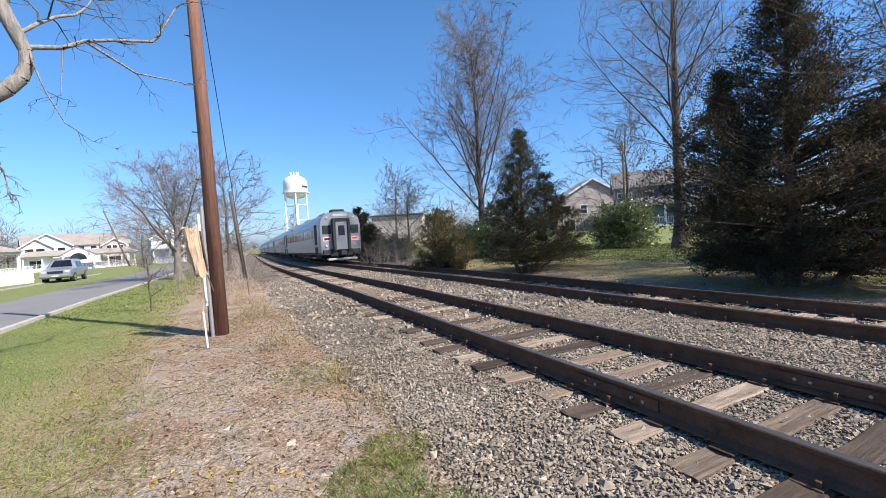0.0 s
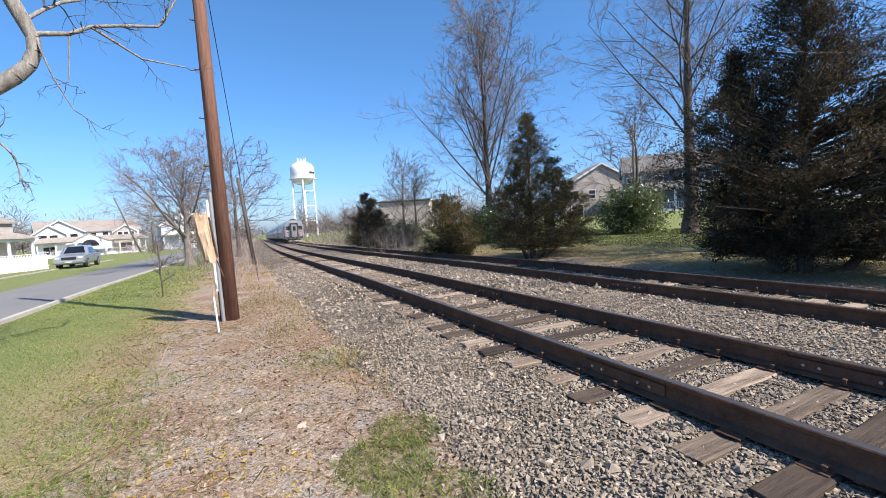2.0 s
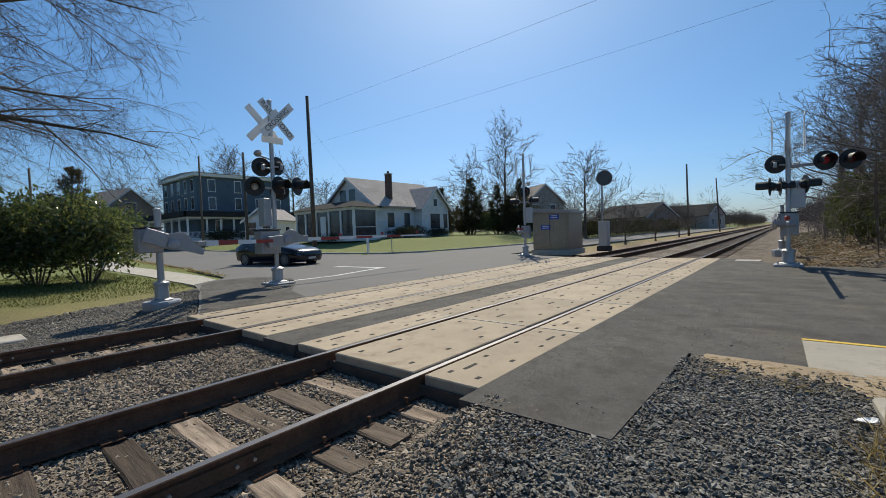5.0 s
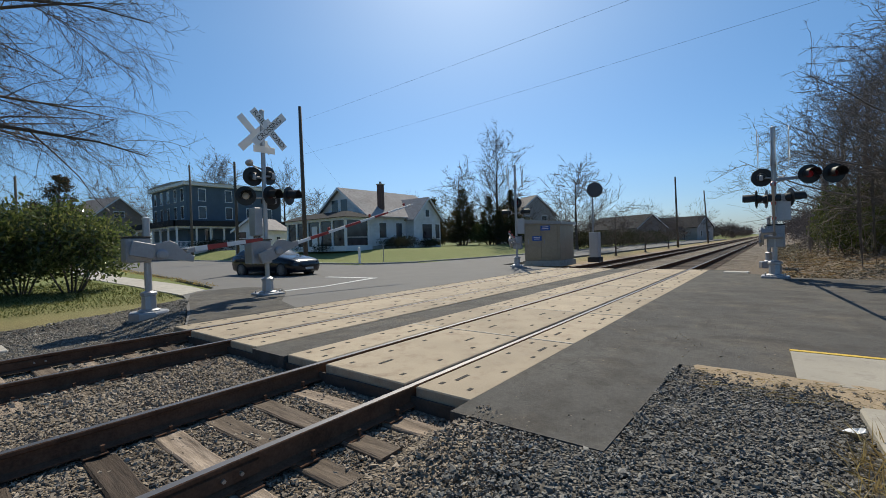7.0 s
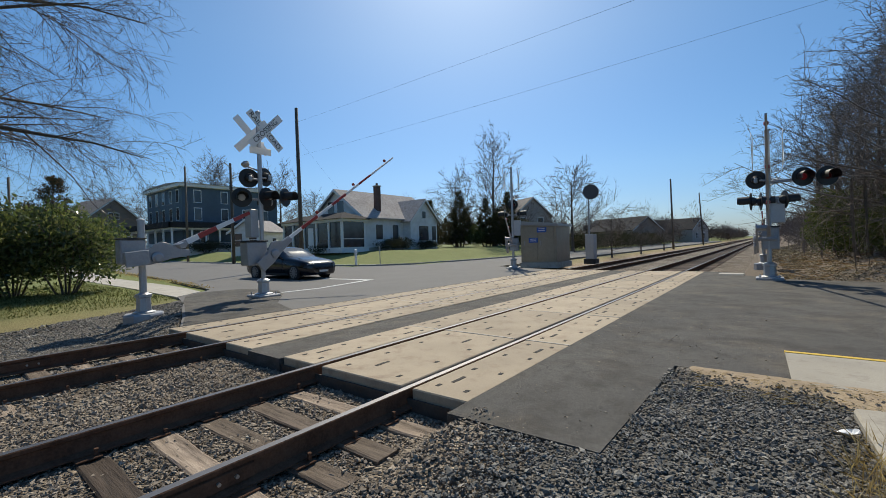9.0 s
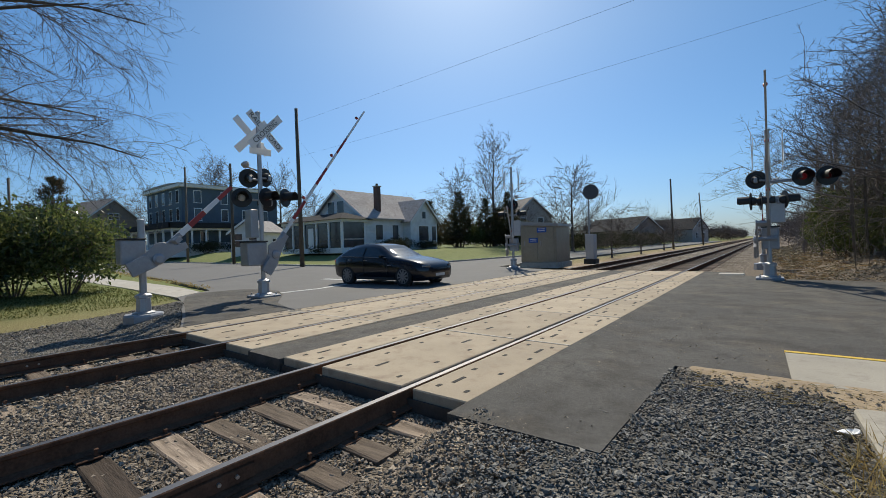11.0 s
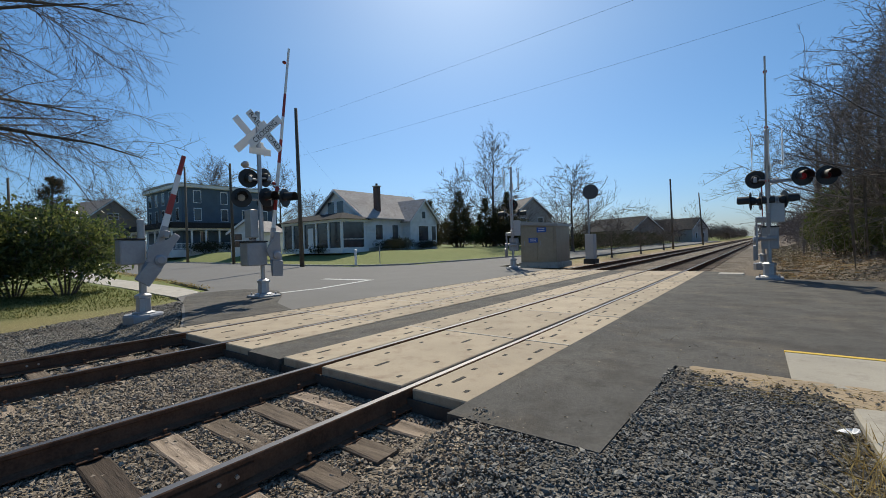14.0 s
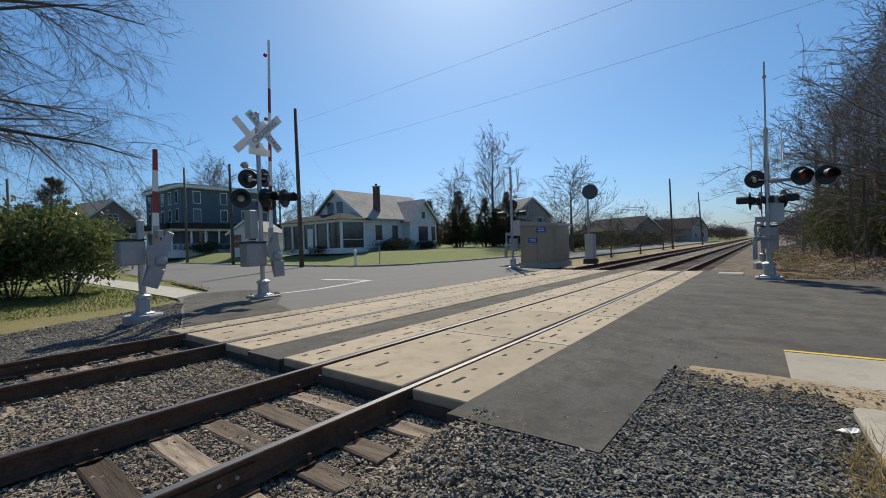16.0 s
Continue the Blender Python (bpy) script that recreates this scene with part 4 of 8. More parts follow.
def place(ob, x, y, turn=0, scale=1.0, sink=0.05, z=None):
    ob.matrix_basis = pose(x, y, (ground_z(x, y) if z is None else z) - sink, 0, 0, turn) @ Matrix.Scale(scale, 4)
    return ob


def copy_at(ob, x, y, turn, scale, sink=0.05, label="", z=None):
    c = copy_thing(ob, Matrix())
    if label:
        c["label"] = label
    return place(c, x, y, turn, scale, sink, z)


def cedar(name, label, seed, stems, n, mat="cedar", ragged=0.35, skirt=0.05, per=15, sprays=6, shape=0.85, needle=0.13, low_cut=0.6):
    """A cedar: ragged flat sprays of needles on boughs round one or more stems (x, y, height, reach)."""
    rnd, rg = random.Random(seed), np.random.default_rng(seed)
    root = thing(name, Matrix(), label, "conifer")
    sticks, cs, ds, trunk = [], [], [], []
    for s, (ox, oy, hh, reach) in enumerate(stems):
        m = 9
        pl = [Vector((ox * (0.35 + 0.65 * min(1, 3 * i / m)) + 0.12 * noise.noise((i * 0.7, seed, s)), oy * (0.35 + 0.65 * min(1, 3 * i / m)), hh * i / m)) for i in range(m + 1)]
        trunk += [(tuple(p), tuple(q), 0.02 * hh * (1 - i / m) + 0.012, 0.02 * hh * (1 - (i + 1) / m) + 0.01) for i, (p, q) in enumerate(zip(pl, pl[1:]))]
        for k in range(int(n * hh * reach / sum(a[2] * a[3] for a in stems))):
            f = skirt + (1 - skirt) * rnd.random() ** 1.35
            az = rnd.uniform(0, 2 * math.pi)
            lump = 1 + ragged * 1.9 * noise.noise((math.cos(az) * 1.7, math.sin(az) * 1.7, f * 6 + seed))
            L = reach * ((1 - f) ** shape * 0.96 + 0.04) * lump * rnd.uniform(0.6, 1.0) * min(1.0, low_cut + f * 2.6)
            i = min(m - 1, int(f * m))
            p = pl[i].lerp(pl[i + 1], f * m - i)
            el = -0.05 + 0.85 * f + rnd.uniform(-0.12, 0.22)
            d = Vector((math.cos(az) * math.cos(el), math.sin(az) * math.cos(el), math.sin(el)))
            q = p + d * L
            sticks.append((tuple(p), tuple(q), 0.01 + 0.012 * L, 0.004))
            for j in range(max(2, int(sprays * (0.35 + L / reach)))):
                t = 0.28 + 0.74 * rnd.random() ** 0.7
                side = perp(d, rnd)
                sd = (d * 0.8 + side * rnd.uniform(0.1, 0.9) + Vector((0, 0, 0.25))).normalized()
                c0 = p + d * L * t
                sl = (0.22 + 0.16 * L) * rnd.uniform(0.6, 1.2)
                c = per
                u = rg.random(c)
                pos = np.array(c0)[None] + u[:, None] * np.array(sd)[None] * sl + rg.normal(size=(c, 3)) * np.array([0.05, 0.05, 0.035]) * (1 + 0.6 * L)
                cs.append(pos)
                ds.append(np.array(sd)[None] + rg.normal(size=(c, 3)) * 0.6)
    cs, ds = np.concatenate(cs), np.concatenate(ds)
    k = len(cs)
    tubes("trunk", trunk, 9, M["bark"], root)
    tagged(tubes("bough_mass", sticks, 3, M["bark"], root), kind="stuff")
    tagged(cards("foliage", cs, ds, needle * rg.uniform(0.7, 1.6, k), needle * 0.29 * rg.uniform(0.7, 1.4, k), M[mat], root, rng=rg), kind="stuff")
    return root


def shrub(name, label, seed, rx, rz, n, mat="laurel", size=0.1, fill=0.55, category="shrub", lobes=5, wide=0.45):
    """A leafy bush: leaves in clumps round several lobes, on a fan of stems."""
    rnd, rg = random.Random(seed), np.random.default_rng(seed)
    root = thing(name, Matrix(), label, category)
    stems, cs, ds = [], [], []
    for k in range(lobes):
        az = 2 * math.pi * k / lobes + rnd.uniform(-0.4, 0.4)
        c = np.array([math.cos(az) * rx * rnd.uniform(0.25, 0.5), math.sin(az) * rx * rnd.uniform(0.25, 0.5), rz * rnd.uniform(0.5 if lobes < 8 else 0.24, 0.67)])
        if lobes >= 8:
            c[:2] *= 1.3
        if k == 0:
            c = np.array([0, 0, rz * 0.62])
        rad = np.array([rx, rx, 0]) * (0.62 if lobes < 8 else rnd.uniform(0.34, 0.5)) + np.array([0, 0, rz * (rnd.uniform(0.36, 0.48) if lobes < 8 else rnd.uniform(0.24, 0.34))])
        stems.append(((c[0] * 0.2, c[1] * 0.2, 0), tuple(c), 0.03, 0.012))
        m = n // lobes // 9
        dirs = rg.normal(size=(m, 3))
        dirs /= np.linalg.norm(dirs, axis=1, keepdims=True)
        lump = np.array([1 + 0.22 * noise.noise(tuple(d * 2.3 + seed + k)) for d in dirs])[:, None]
        clump = c + dirs * rad * lump * (fill + (1.05 - fill) * rg.random((m, 1)) ** 0.5)
        for q in clump[:: max(1, m // 14)]:
            stems.append((tuple(c), tuple(q), 0.012, 0.004))
        pos = np.repeat(clump, 9, 0) + rg.normal(size=(m * 9, 3)) * size * 0.9
        dd = np.repeat(dirs, 9, 0) * 0.5 + rg.normal(size=(m * 9, 3)) * 0.75 + np.array([[0, 0, 0.3]])
        keep = pos[:, 2] > 0.03
        cs.append(pos[keep]), ds.append(dd[keep])
    cs, ds = np.concatenate(cs), np.concatenate(ds)
    k = len(cs)
    tagged(tubes("stem_mass", stems, 4, M["bark"], root), kind="stuff")
    cards("foliage", cs, ds, size * rg.uniform(0.7, 1.4, k), size * wide * rg.uniform(0.7, 1.3, k), M[mat], root, rng=rg)
    return root


def brush(name, label, seed, rx, ry, rz, n, mat="twig", category="brush"):
    """A thicket of thin bare stems."""
    rnd = random.Random(seed)
    root = thing(name, Matrix(), label, category)
    seg = []
    for _ in range(n):
        p = Vector((rnd.uniform(-rx, rx), rnd.uniform(-ry, ry), 0))
        d = Vector((rnd.gauss(0, 0.35), rnd.gauss(0, 0.35), 1)).normalized()
        L = rz * rnd.uniform(0.35, 1.0)
        r = rnd.uniform(0.004, 0.011)
        for i in range(4):
            d = (d + perp(d, rnd) * 0.28).normalized()
            q = p + d * L / 4
            seg.append((tuple(p), tuple(q), r, r * 0.75))
            if i > 0:
                for _k in range(2):
                    e = (d + perp(d, rnd) * 0.9).normalized()
                    seg.append((tuple(q), tuple(q + e * L * rnd.uniform(0.1, 0.28)), r * 0.6, 0.002))
            p, r = q, r * 0.75
    tagged(tubes("stem_mass", seg, 3, M[mat], root), kind="stuff")
    return root


oak = bare_tree("bare_oak_tree", "tall leafless oak with grey bark and drooping limbs on the lawn", 3, 17, 0.36, 0.24, 9.8, 36, droop=-1.1, top=4, kids=(0, 3, 3, 2), rise=0.75, thick=0.72, twig="bark", el0=-0.25, bold=0.26)
place(oak, 16.2, 4.16, 40)
oak_b = bare_tree("bare_oak_tree", "tall leafless oak with ascending limbs on the lawn", 27, 17, 0.3, 0.26, 9.0, 26, droop=0.5, top=4, kids=(0, 2, 2, 3), rise=0.6, thick=0.85, el0=0.3, bold=0.24)
place(oak_b, 17.5, 16.8, 10)
maple = bare_tree("bare_maple_tree", "leafless maple with a fine upright crown of twigs", 21, 16, 0.24, 0.16, 8.2, 30, droop=0.5, top=4, kids=(0, 2, 2, 3), rise=0.35, leader=0.85, el0=0.6, bold=0.3)
place(maple, 12.95, 28.4, 0, 1.08)
round_tree = bare_tree("bare_street_tree", "leafless street tree with a low spreading crown", 33, 8.8, 0.24, 0.24, 6.2, 15, droop=0.1, top=4, kids=(0, 2, 3, 2), leader=0.55, rise=0.75, el0=0.15, bold=0.42, mat="bark_wood")
place(round_tree, -5.95, 34.8, 0, 1.12)
# lighter trees for the wood and for the distance
wood_tree = bare_tree("bare_wood_tree", "leafless tree in the tangled wood west of the line", 41, 12, 0.2, 0.18, 6.4, 20, droop=0.35, top=4, kids=(0, 2, 1, 2), leader=0.7, rise=0.75, thick=0.85, el0=0.2, bold=0.3, mat="bark_wood")
place(wood_tree, -7.0, -18.6, 0, 0.95)
maple_far = bare_tree("bare_maple_tree", "tall leafless tree behind the white house", 52, 16, 0.24, 0.22, 7.6, 20, droop=0.6, top=3, kids=(0, 2, 2, 2), leader=0.72, rise=0.75, thick=2.0)
place(maple_far, 28.8, -50.2, 20, 1.18)
round_far = bare_tree("bare_street_tree", "leafless spreading tree by the side street", 55, 8.8, 0.17, 0.2, 5.6, 20, droop=0.4, top=3, kids=(0, 2, 2, 2), leader=0.8, rise=0.5, thick=1.5)
place(round_far, 16.6, -48.5, 70, 1.32)
copy_at(round_far, -3.0, 44, 130, 1.2, label="leafless street tree behind the utility pole")
copy_at(round_far, 10.3, 35.5, 200, 0.8, label="small leafless tree leaning over the bank")
copy_at(maple_far, 14.0, 48, 80, 0.72, label="leafless tree on the far lawn")
copy_at(maple_far, 22.5, 24, 200, 0.7, label="leafless tree behind the cedar")
copy_at(round_far, -21, 124, 20, 1.3, label="leafless tree behind the houses")
copy_at(maple_far, -10.5, 105, 60, 0.75, label="leafless tree at the end of the street")
# south and east of the crossing
for x, y, turn, sc in ((104, -24, 300, 1.9), (100, -30, 70, 1.7), (88, -62, 220, 1.7)):
    copy_at(round_far, x, y, turn, sc, label="round leafless tree behind the blue house")
for x, y, turn, sc in ((88, -37.8, 30, 1.42), (89.5, -38.6, 170, 1.36), (84.5, -50.5, 140, 1.38)):
    copy_at(maple_far, x, y, turn, sc, label="tall leafless tree rising behind the blue house")
copy_at(maple_far, 32.5, -46, 100, 0.8, label="leafless tree behind the white house")
copy_at(round_far, 8.8, -62, 0, 0.55, label="young leafless tree on the verge")
copy_at(round_far, 8.6, -48, 90, 0.5, label="young leafless tree on the verge")
copy_at(round_far, 8.9, -38, 190, 0.5, label="young leafless tree on the verge")
# the wood west of the line, hung with vines
for k, (x, y, sc, src) in enumerate(((-9.0, -17.2, 0.95, wood_tree), (-6.6, -22.5, 0.82, wood_tree), (-8.5, -21.5, 1.05, wood_tree), (-6.4, -26, 1.0, wood_tree), (-6.2, -33, 1.1, wood_tree), (-11.5, -18.5, 1.15, wood_tree), (-8.5, -28, 1.15, wood_tree), (-6.8, -42, 1.1, wood_tree), (-7.4, -16.4, 0.9, wood_tree), (-10.2, -24, 1.15, wood_tree))):
    copy_at(src, x, y, 57 * k, sc, label="leafless tree in the tangled wood west of the line")
big_cedar = cedar("cedar_tree", "large dark red cedar with bronze winter foliage beside the track", 5, ((0, 0, 7.8, 3.5), (0.8, -1.6, 4.6, 2.5), (-0.5, 1.2, 5.2, 2.6)), 1080, "cedar", 0.55, 0.07, 30, 8, 1.2, 0.08, 0.36)
place(big_cedar, 8.75, 8.2, 0)
cedar_two = cedar("cedar_tree", "medium cedar with a green and bronze crown beside the track", 9, ((0, 0, 6.2, 2.5), (0.9, -0.7, 4.3, 1.9), (-0.8, 0.4, 4.2, 1.6), (2.1, -1.1, 3.3, 1.7)), 660, "cedar_mixed", 0.45, 0.12, 26, 6, 0.8, 0.085)
place(cedar_two, 7.9, 17.2, 30, 0.93)
cedar_red = cedar("cedar_tree", "small reddish cedar by the track", 12, ((0, 0, 4.6, 2.4), (0.8, -0.9, 3.2, 1.8)), 400, "cedar", 0.45, 0.06, 16, 5, 0.8, 0.12)
place(cedar_red, 6.9, 38, 0)
yellow_cedar = cedar("cedar_shrub", "low yellowish cedar bush by the track", 14, ((0, 0, 3.1, 1.5), (0.8, 0.6, 2.6, 1.3), (-0.7, -0.8, 2.7, 1.4), (0.3, -1.3, 2.2, 1.2)), 420, "cedar_green", 0.5, 0.02, 16, 5, 0.55, 0.1)
place(yellow_cedar, 6.6, 22.6, 0)
copy_at(cedar_red, 93, -13.6, 90, 3.1, label="dark cedar in front of the far houses")
for x, y, turn, sc in ((33.6, -41.5, 160, 1.3), (30.8, -44.5, 20, 1.55), (28.2, -47.0, 250, 1.35), (25.6, -48.5, 90, 1.5)):
    copy_at(cedar_two, x, y, turn, sc * 0.78, label="dark evergreen beside the white house")
copy_at(cedar_red, 9.8, 46, 200, 1.0, label="cedar on the bank beside the line")
laurel_a = shrub("laurel_bush", "glossy green laurel bush on the lawn", 4, 1.75, 3.2, 8200, size=0.15, fill=0.3, lobes=9)
place(laurel_a, 18.3, 2.0, 0, 1.12)
laurel_b = shrub("laurel_bush", "glossy green laurel bush beside the sidewalk", 6, 1.85, 3.1, 8800, size=0.145, fill=0.3, lobes=9)
place(laurel_b, 16.6, -0.55, 60, 1.15)
copy_at(laurel_a, 21.5, 4.6, 120, 0.95)
copy_at(laurel_b, 17.8, 0.6, 200, 1.1, label="glossy green laurel bush on the lawn")
copy_at(laurel_a, 18.4, 21.0, 200, 1.25, 0.75, label="broad glossy rhododendron bush under the trees")
copy_at(laurel_b, 12.0, 27.2, 10, 1.1, 0.7, label="dark green evergreen bush under the trees")
copy_at(laurel_b, 21.5, 17.0, 80, 0.8, label="evergreen bush under the trees")
copy_at(laurel_a, 9.0, 35.5, 80, 0.95, 0.6, label="evergreen bush on the bank")
thicket = brush("bare_brush", "tangle of dry bare brush on the bank", 3, 2.2, 3.0, 2.2, 150)
place(thicket, 6.9, 30, 0)
for x, y, sc in ((8.5, 32, 1), (7.3, 45, 1.2), (8.5, 52, 1.4), (6.6, 55, 1), (8, 66, 1.5), (-3.4, 30, 0.9), (-3.9, 24, 0.7), (-4.6, 38, 1.2), (-3.6, 46, 1.2), (-8.5, -15.8, 1.2), (-8.4, -20, 1.6)):
    copy_at(thicket, x, y, 70 * x + 31 * y, sc, label="tangle of dry bare brush")
vine = shrub("ivy_vine", "dark ivy wrapped round a wood tree's trunk", 18, 0.75, 4.6, 2200, "ivy", 0.16, 0.2, "vine", 5, 0.7)
place(vine, -7.0, -18.6, 0)
for x, y, sc, tr in ((-9.0, -17.2, 0.9, 60), (-8.5, -21.5, 1.2, 200)):
    copy_at(vine, x, y, tr, sc)
ivy = shrub("ivy_thicket", "ivy and vines climbing the wood's edge", 17, 2.3, 3.6, 5200, "ivy", 0.15, 0.3, "thicket", 6, 0.7)
place(ivy, -8.4, -18.6, 0)
for x, y, sc, tr in ((-6.4, -24.5, 0.9, 90), (-8.2, -29.5, 1.1, 10), (-11.5, -17.5, 1.4, 60), (-6.8, -38, 1.0, 0), (-9.5, -22, 1.5, 20), (-7.8, -16.0, 0.85, 250), (-6.6, -21.2, 0.6, 30), (-5.9, -28, 0.7, 80)):
    copy_at(ivy, x, y, tr, sc)
for x, y, sc, tr in ((28.5, -44.5, 0.8, 0), (24.0, -50.0, 0.9, 30)):
    copy_at(ivy, x, y, tr, sc, label="dark evergreen mass beside the white house")
sapling = bare_tree("bare_sapling", "thin bare sapling on the lawn", 91, 1.7, 0.012, 0.3, 0.6, 7, top=2, kids=(0, 1, 1, 1), thick=0.35)
place(sapling, -5.09, 17.3)
hedge = shrub("hedge", "low dark hedge before the houses", 19, 2.6, 1.3, 4200, "hedge_leaf", 0.13, 0.3, "hedge", 7)
place(hedge, 29.2, -30, 0)
for x, y, sc in ((28.6, -34.5, 0.8), (62.8, -25, 1.3), (62.5, -30.5, 1.3), (30, -56, 1.4), (18.6, -52, 1.7), (18.5, -59, 1.7), (18.3, -66, 1.8), (18.2, -73, 1.8), (18.1, -80, 1.9), (18.0, -88, 1.9), (18, -97, 2.0), (33.5, -24.2, 0.8), (38, -24.4, 0.7)):
    copy_at(hedge, x, y, 40 * x, sc)

# the old tree whose limb hangs into the view
def overhanging_tree():
    rnd = random.Random(77)
    root = thing("old_street_tree", Matrix(), "old leafless tree with a crooked pale limb over the lawn", "tree")
    path = [(-6.9, 8.6, -0.3, 0.3), (-6.8, 8.7, 1.2, 0.24), (-6.4, 9.1, 2.2, 0.16), (-5.8, 9.5, 2.85, 0.1), (-5.42, 9.58, 3.18, 0.085), (-5.2, 9.6, 3.36, 0.085), (-5.08, 9.62, 3.5, 0.075), (-5.02, 9.63, 3.66, 0.07), (-5.02, 9.63, 3.82, 0.066), (-5.1, 9.6, 4.05, 0.075), (-5.2, 9.57, 4.32, 0.08), (-5.1, 9.65, 4.7, 0.06), (-4.8, 9.8, 5.6, 0.045)]
    trunk = [(a[:3], b[:3], a[3], b[3]) for a, b in zip(path, path[1:])]
    fork = [(-6.4, 9.1, 2.2, 0.12), (-6.0, 9.25, 3.4, 0.1), (-5.5, 9.5, 4.2, 0.085), (-5.2, 9.57, 4.35, 0.08)]
    trunk += [(a[:3], b[:3], a[3], b[3]) for a, b in zip(fork, fork[1:])]
    tubes("trunk", trunk, 12, M["bark_pale"], root)
    out = [[], [], [], []]
    limb = [(-5.05, 9.66, 3.8), (-4.99, 9.63, 3.87), (-4.70, 9.71, 3.94), (-4.51, 9.85, 4.11), (-4.24, 10.01, 4.23), (-3.82, 10.16, 4.34), (-3.71, 10.18, 4.51), (-3.52, 10.29, 4.92)]
    lower = [limb[3], (-4.30, 9.90, 3.98), (-4.04, 10.14, 3.87), (-3.54, 10.39, 3.89)]
    drop = [limb[2], (-4.72, 9.70, 3.71), (-4.75, 9.70, 3.36)]
    hang = [limb[1], (-4.94, 9.54, 3.66), (-4.86, 9.57, 3.36), (-4.71, 9.60, 3.0)]
    for way, r in ((limb, 0.034), (lower, 0.02), (drop, 0.012), (hang, 0.014)):
        m = len(way)
        for i, (a, b) in enumerate(zip(way, way[1:])):
            out[2].append((a, b, r * (1 - 0.75 * i / m), r * (1 - 0.75 * (i + 1) / m)))
            if i > 0:
                a, b = Vector(a), Vector(b)
                branch(out, b, ((b - a).normalized() + perp((b - a).normalized(), rnd) * 0.8).normalized(), rnd.uniform(0.35, 0.7), r * 0.35, 3, rnd, -0.1, 4, 1.1, (0, 0, 3, 2), 0.5, 2.1)
    for p, d, L, r in (((-5.1, 9.72, 4.05), (0.75, 0.5, 0.55), 1.9, 0.028), ((-5.3, 9.65, 4.4), (0.9, -0.2, 0.5), 1.8, 0.03), ((-5.4, 9.6, 4.9), (0.9, 0.3, 0.35), 1.9, 0.03), ((-5.7, 9.5, 2.8), (0.5, 0.6, -0.4), 1.0, 0.02)):
        branch(out, Vector(p), Vector(d).normalized(), L, r, 2, rnd, -0.1, 4, 1.1, (0, 0, 3, 2), 0.5, 2.1)
    tagged(tubes("crown", out[2], 6, M["bark_pale"], root, "pale bare branches"), kind="stuff")
    tagged(tubes("crown", out[3], 4, M["bark"], root, "fine bare twig tips"), kind="stuff")
    return root


overhanging_tree()
def twig_haze(name, label, trees, per, seed, wide, mat="twig"):
    """Trees too far to tell their limbs apart: a trunk and a cloud of twigs that fan out and up. trees: (x, y, height, reach)."""
    rg = np.random.default_rng(seed)
    t = np.array(trees)
    n = len(t)
    z0 = np.array([ground_z(a, b) for a, b in t[:, :2]])
    base = np.stack([t[:, 0], t[:, 1], z0 + t[:, 2] * 0.28], 1)
    d = rg.normal(size=(n, per, 3)) * np.array([1, 1, 0.55]) + np.array([0, 0, 0.75])
    d /= np.linalg.norm(d, axis=2, keepdims=True)
    f = rg.random((n, per, 1)) ** 0.6
    pos = base[:, None] + d * f * np.stack([t[:, 3], t[:, 3], t[:, 2] * 0.7], 1)[:, None]
    dd = d + rg.normal(size=d.shape) * 0.35
    L = (0.5 + 0.9 * (1 - f[..., 0])) * t[:, 2][:, None] * 0.16
    W = wide * (0.7 + 2.2 * (1 - f[..., 0]) ** 2)
    c = np.concatenate([pos.reshape(-1, 3), np.stack([t[:, 0], t[:, 1], z0 + t[:, 2] * 0.3], 1)])
    dirs = np.concatenate([dd.reshape(-1, 3), np.tile([[0.02, 0.02, 1]], (n, 1))])
    return tagged(cards(name, c, dirs, np.concatenate([L.ravel(), t[:, 2] * 0.7]), np.concatenate([W.ravel(), t[:, 2] * 0.035]), M[mat], None, rng=rg), label, "woods", kind="structure")


belt = []
rnd = random.Random(12)
while len(belt) < 230:
    a, r = rnd.uniform(0, 2 * math.pi), rnd.uniform(112, 190)
    x, y = 5 + math.cos(a) * r, math.sin(a) * r
    if abs(x - 3) < 11 or (-16 < x < -7 and y > 0) or -34 < y + 0.11 * x < -3:
        continue
    belt.append((x, y, rnd.uniform(8, 16), rnd.uniform(3, 6)))
twig_haze("tree_belt", "belt of distant bare trees behind the houses", belt, 170, 3, 0.12)
# far woods all round, and the grey thickets that line the railway far to the south and north
far_trees = []
while len(far_trees) < 620:
    a, r = rnd.uniform(0, 2 * math.pi), rnd.uniform(190, 360)
    x, y = 20 + math.cos(a) * r, math.sin(a) * r
    if abs(x - 2.7) > 8 or abs(y) > 335:
        far_trees.append((x, y, rnd.uniform(6, 13), rnd.uniform(4, 8)))
twig_haze("far_woods", "distant belt of bare brown woods", far_trees, 75, 17, 0.42, "far_wood")
line_trees = [(rnd.uniform(-16, -5.6), rnd.uniform(-240, -60), rnd.uniform(3.5, 8), rnd.uniform(2, 3.6)) for _ in range(130)]
line_trees += [(rnd.uniform(19, 60), rnd.uniform(-300, -120), rnd.uniform(4, 9), rnd.uniform(2.5, 5)) for _ in range(110)]
line_trees += [(8.8 + 12 * rnd.random() ** 1.6, rnd.uniform(-330, -166), rnd.uniform(4, 8), rnd.uniform(2, 3.5)) for _ in range(120)]
line_trees += [(rnd.uniform(17.5, 26), rnd.uniform(-165, -112), rnd.uniform(5, 8), rnd.uniform(2, 3.5)) for _ in range(40)]
line_trees += [(rnd.choice((-1, 1)) * rnd.uniform(9, 24) + 6 + bend(140), rnd.uniform(95, 290), rnd.uniform(4, 9), rnd.uniform(2.5, 5)) for _ in range(90)]
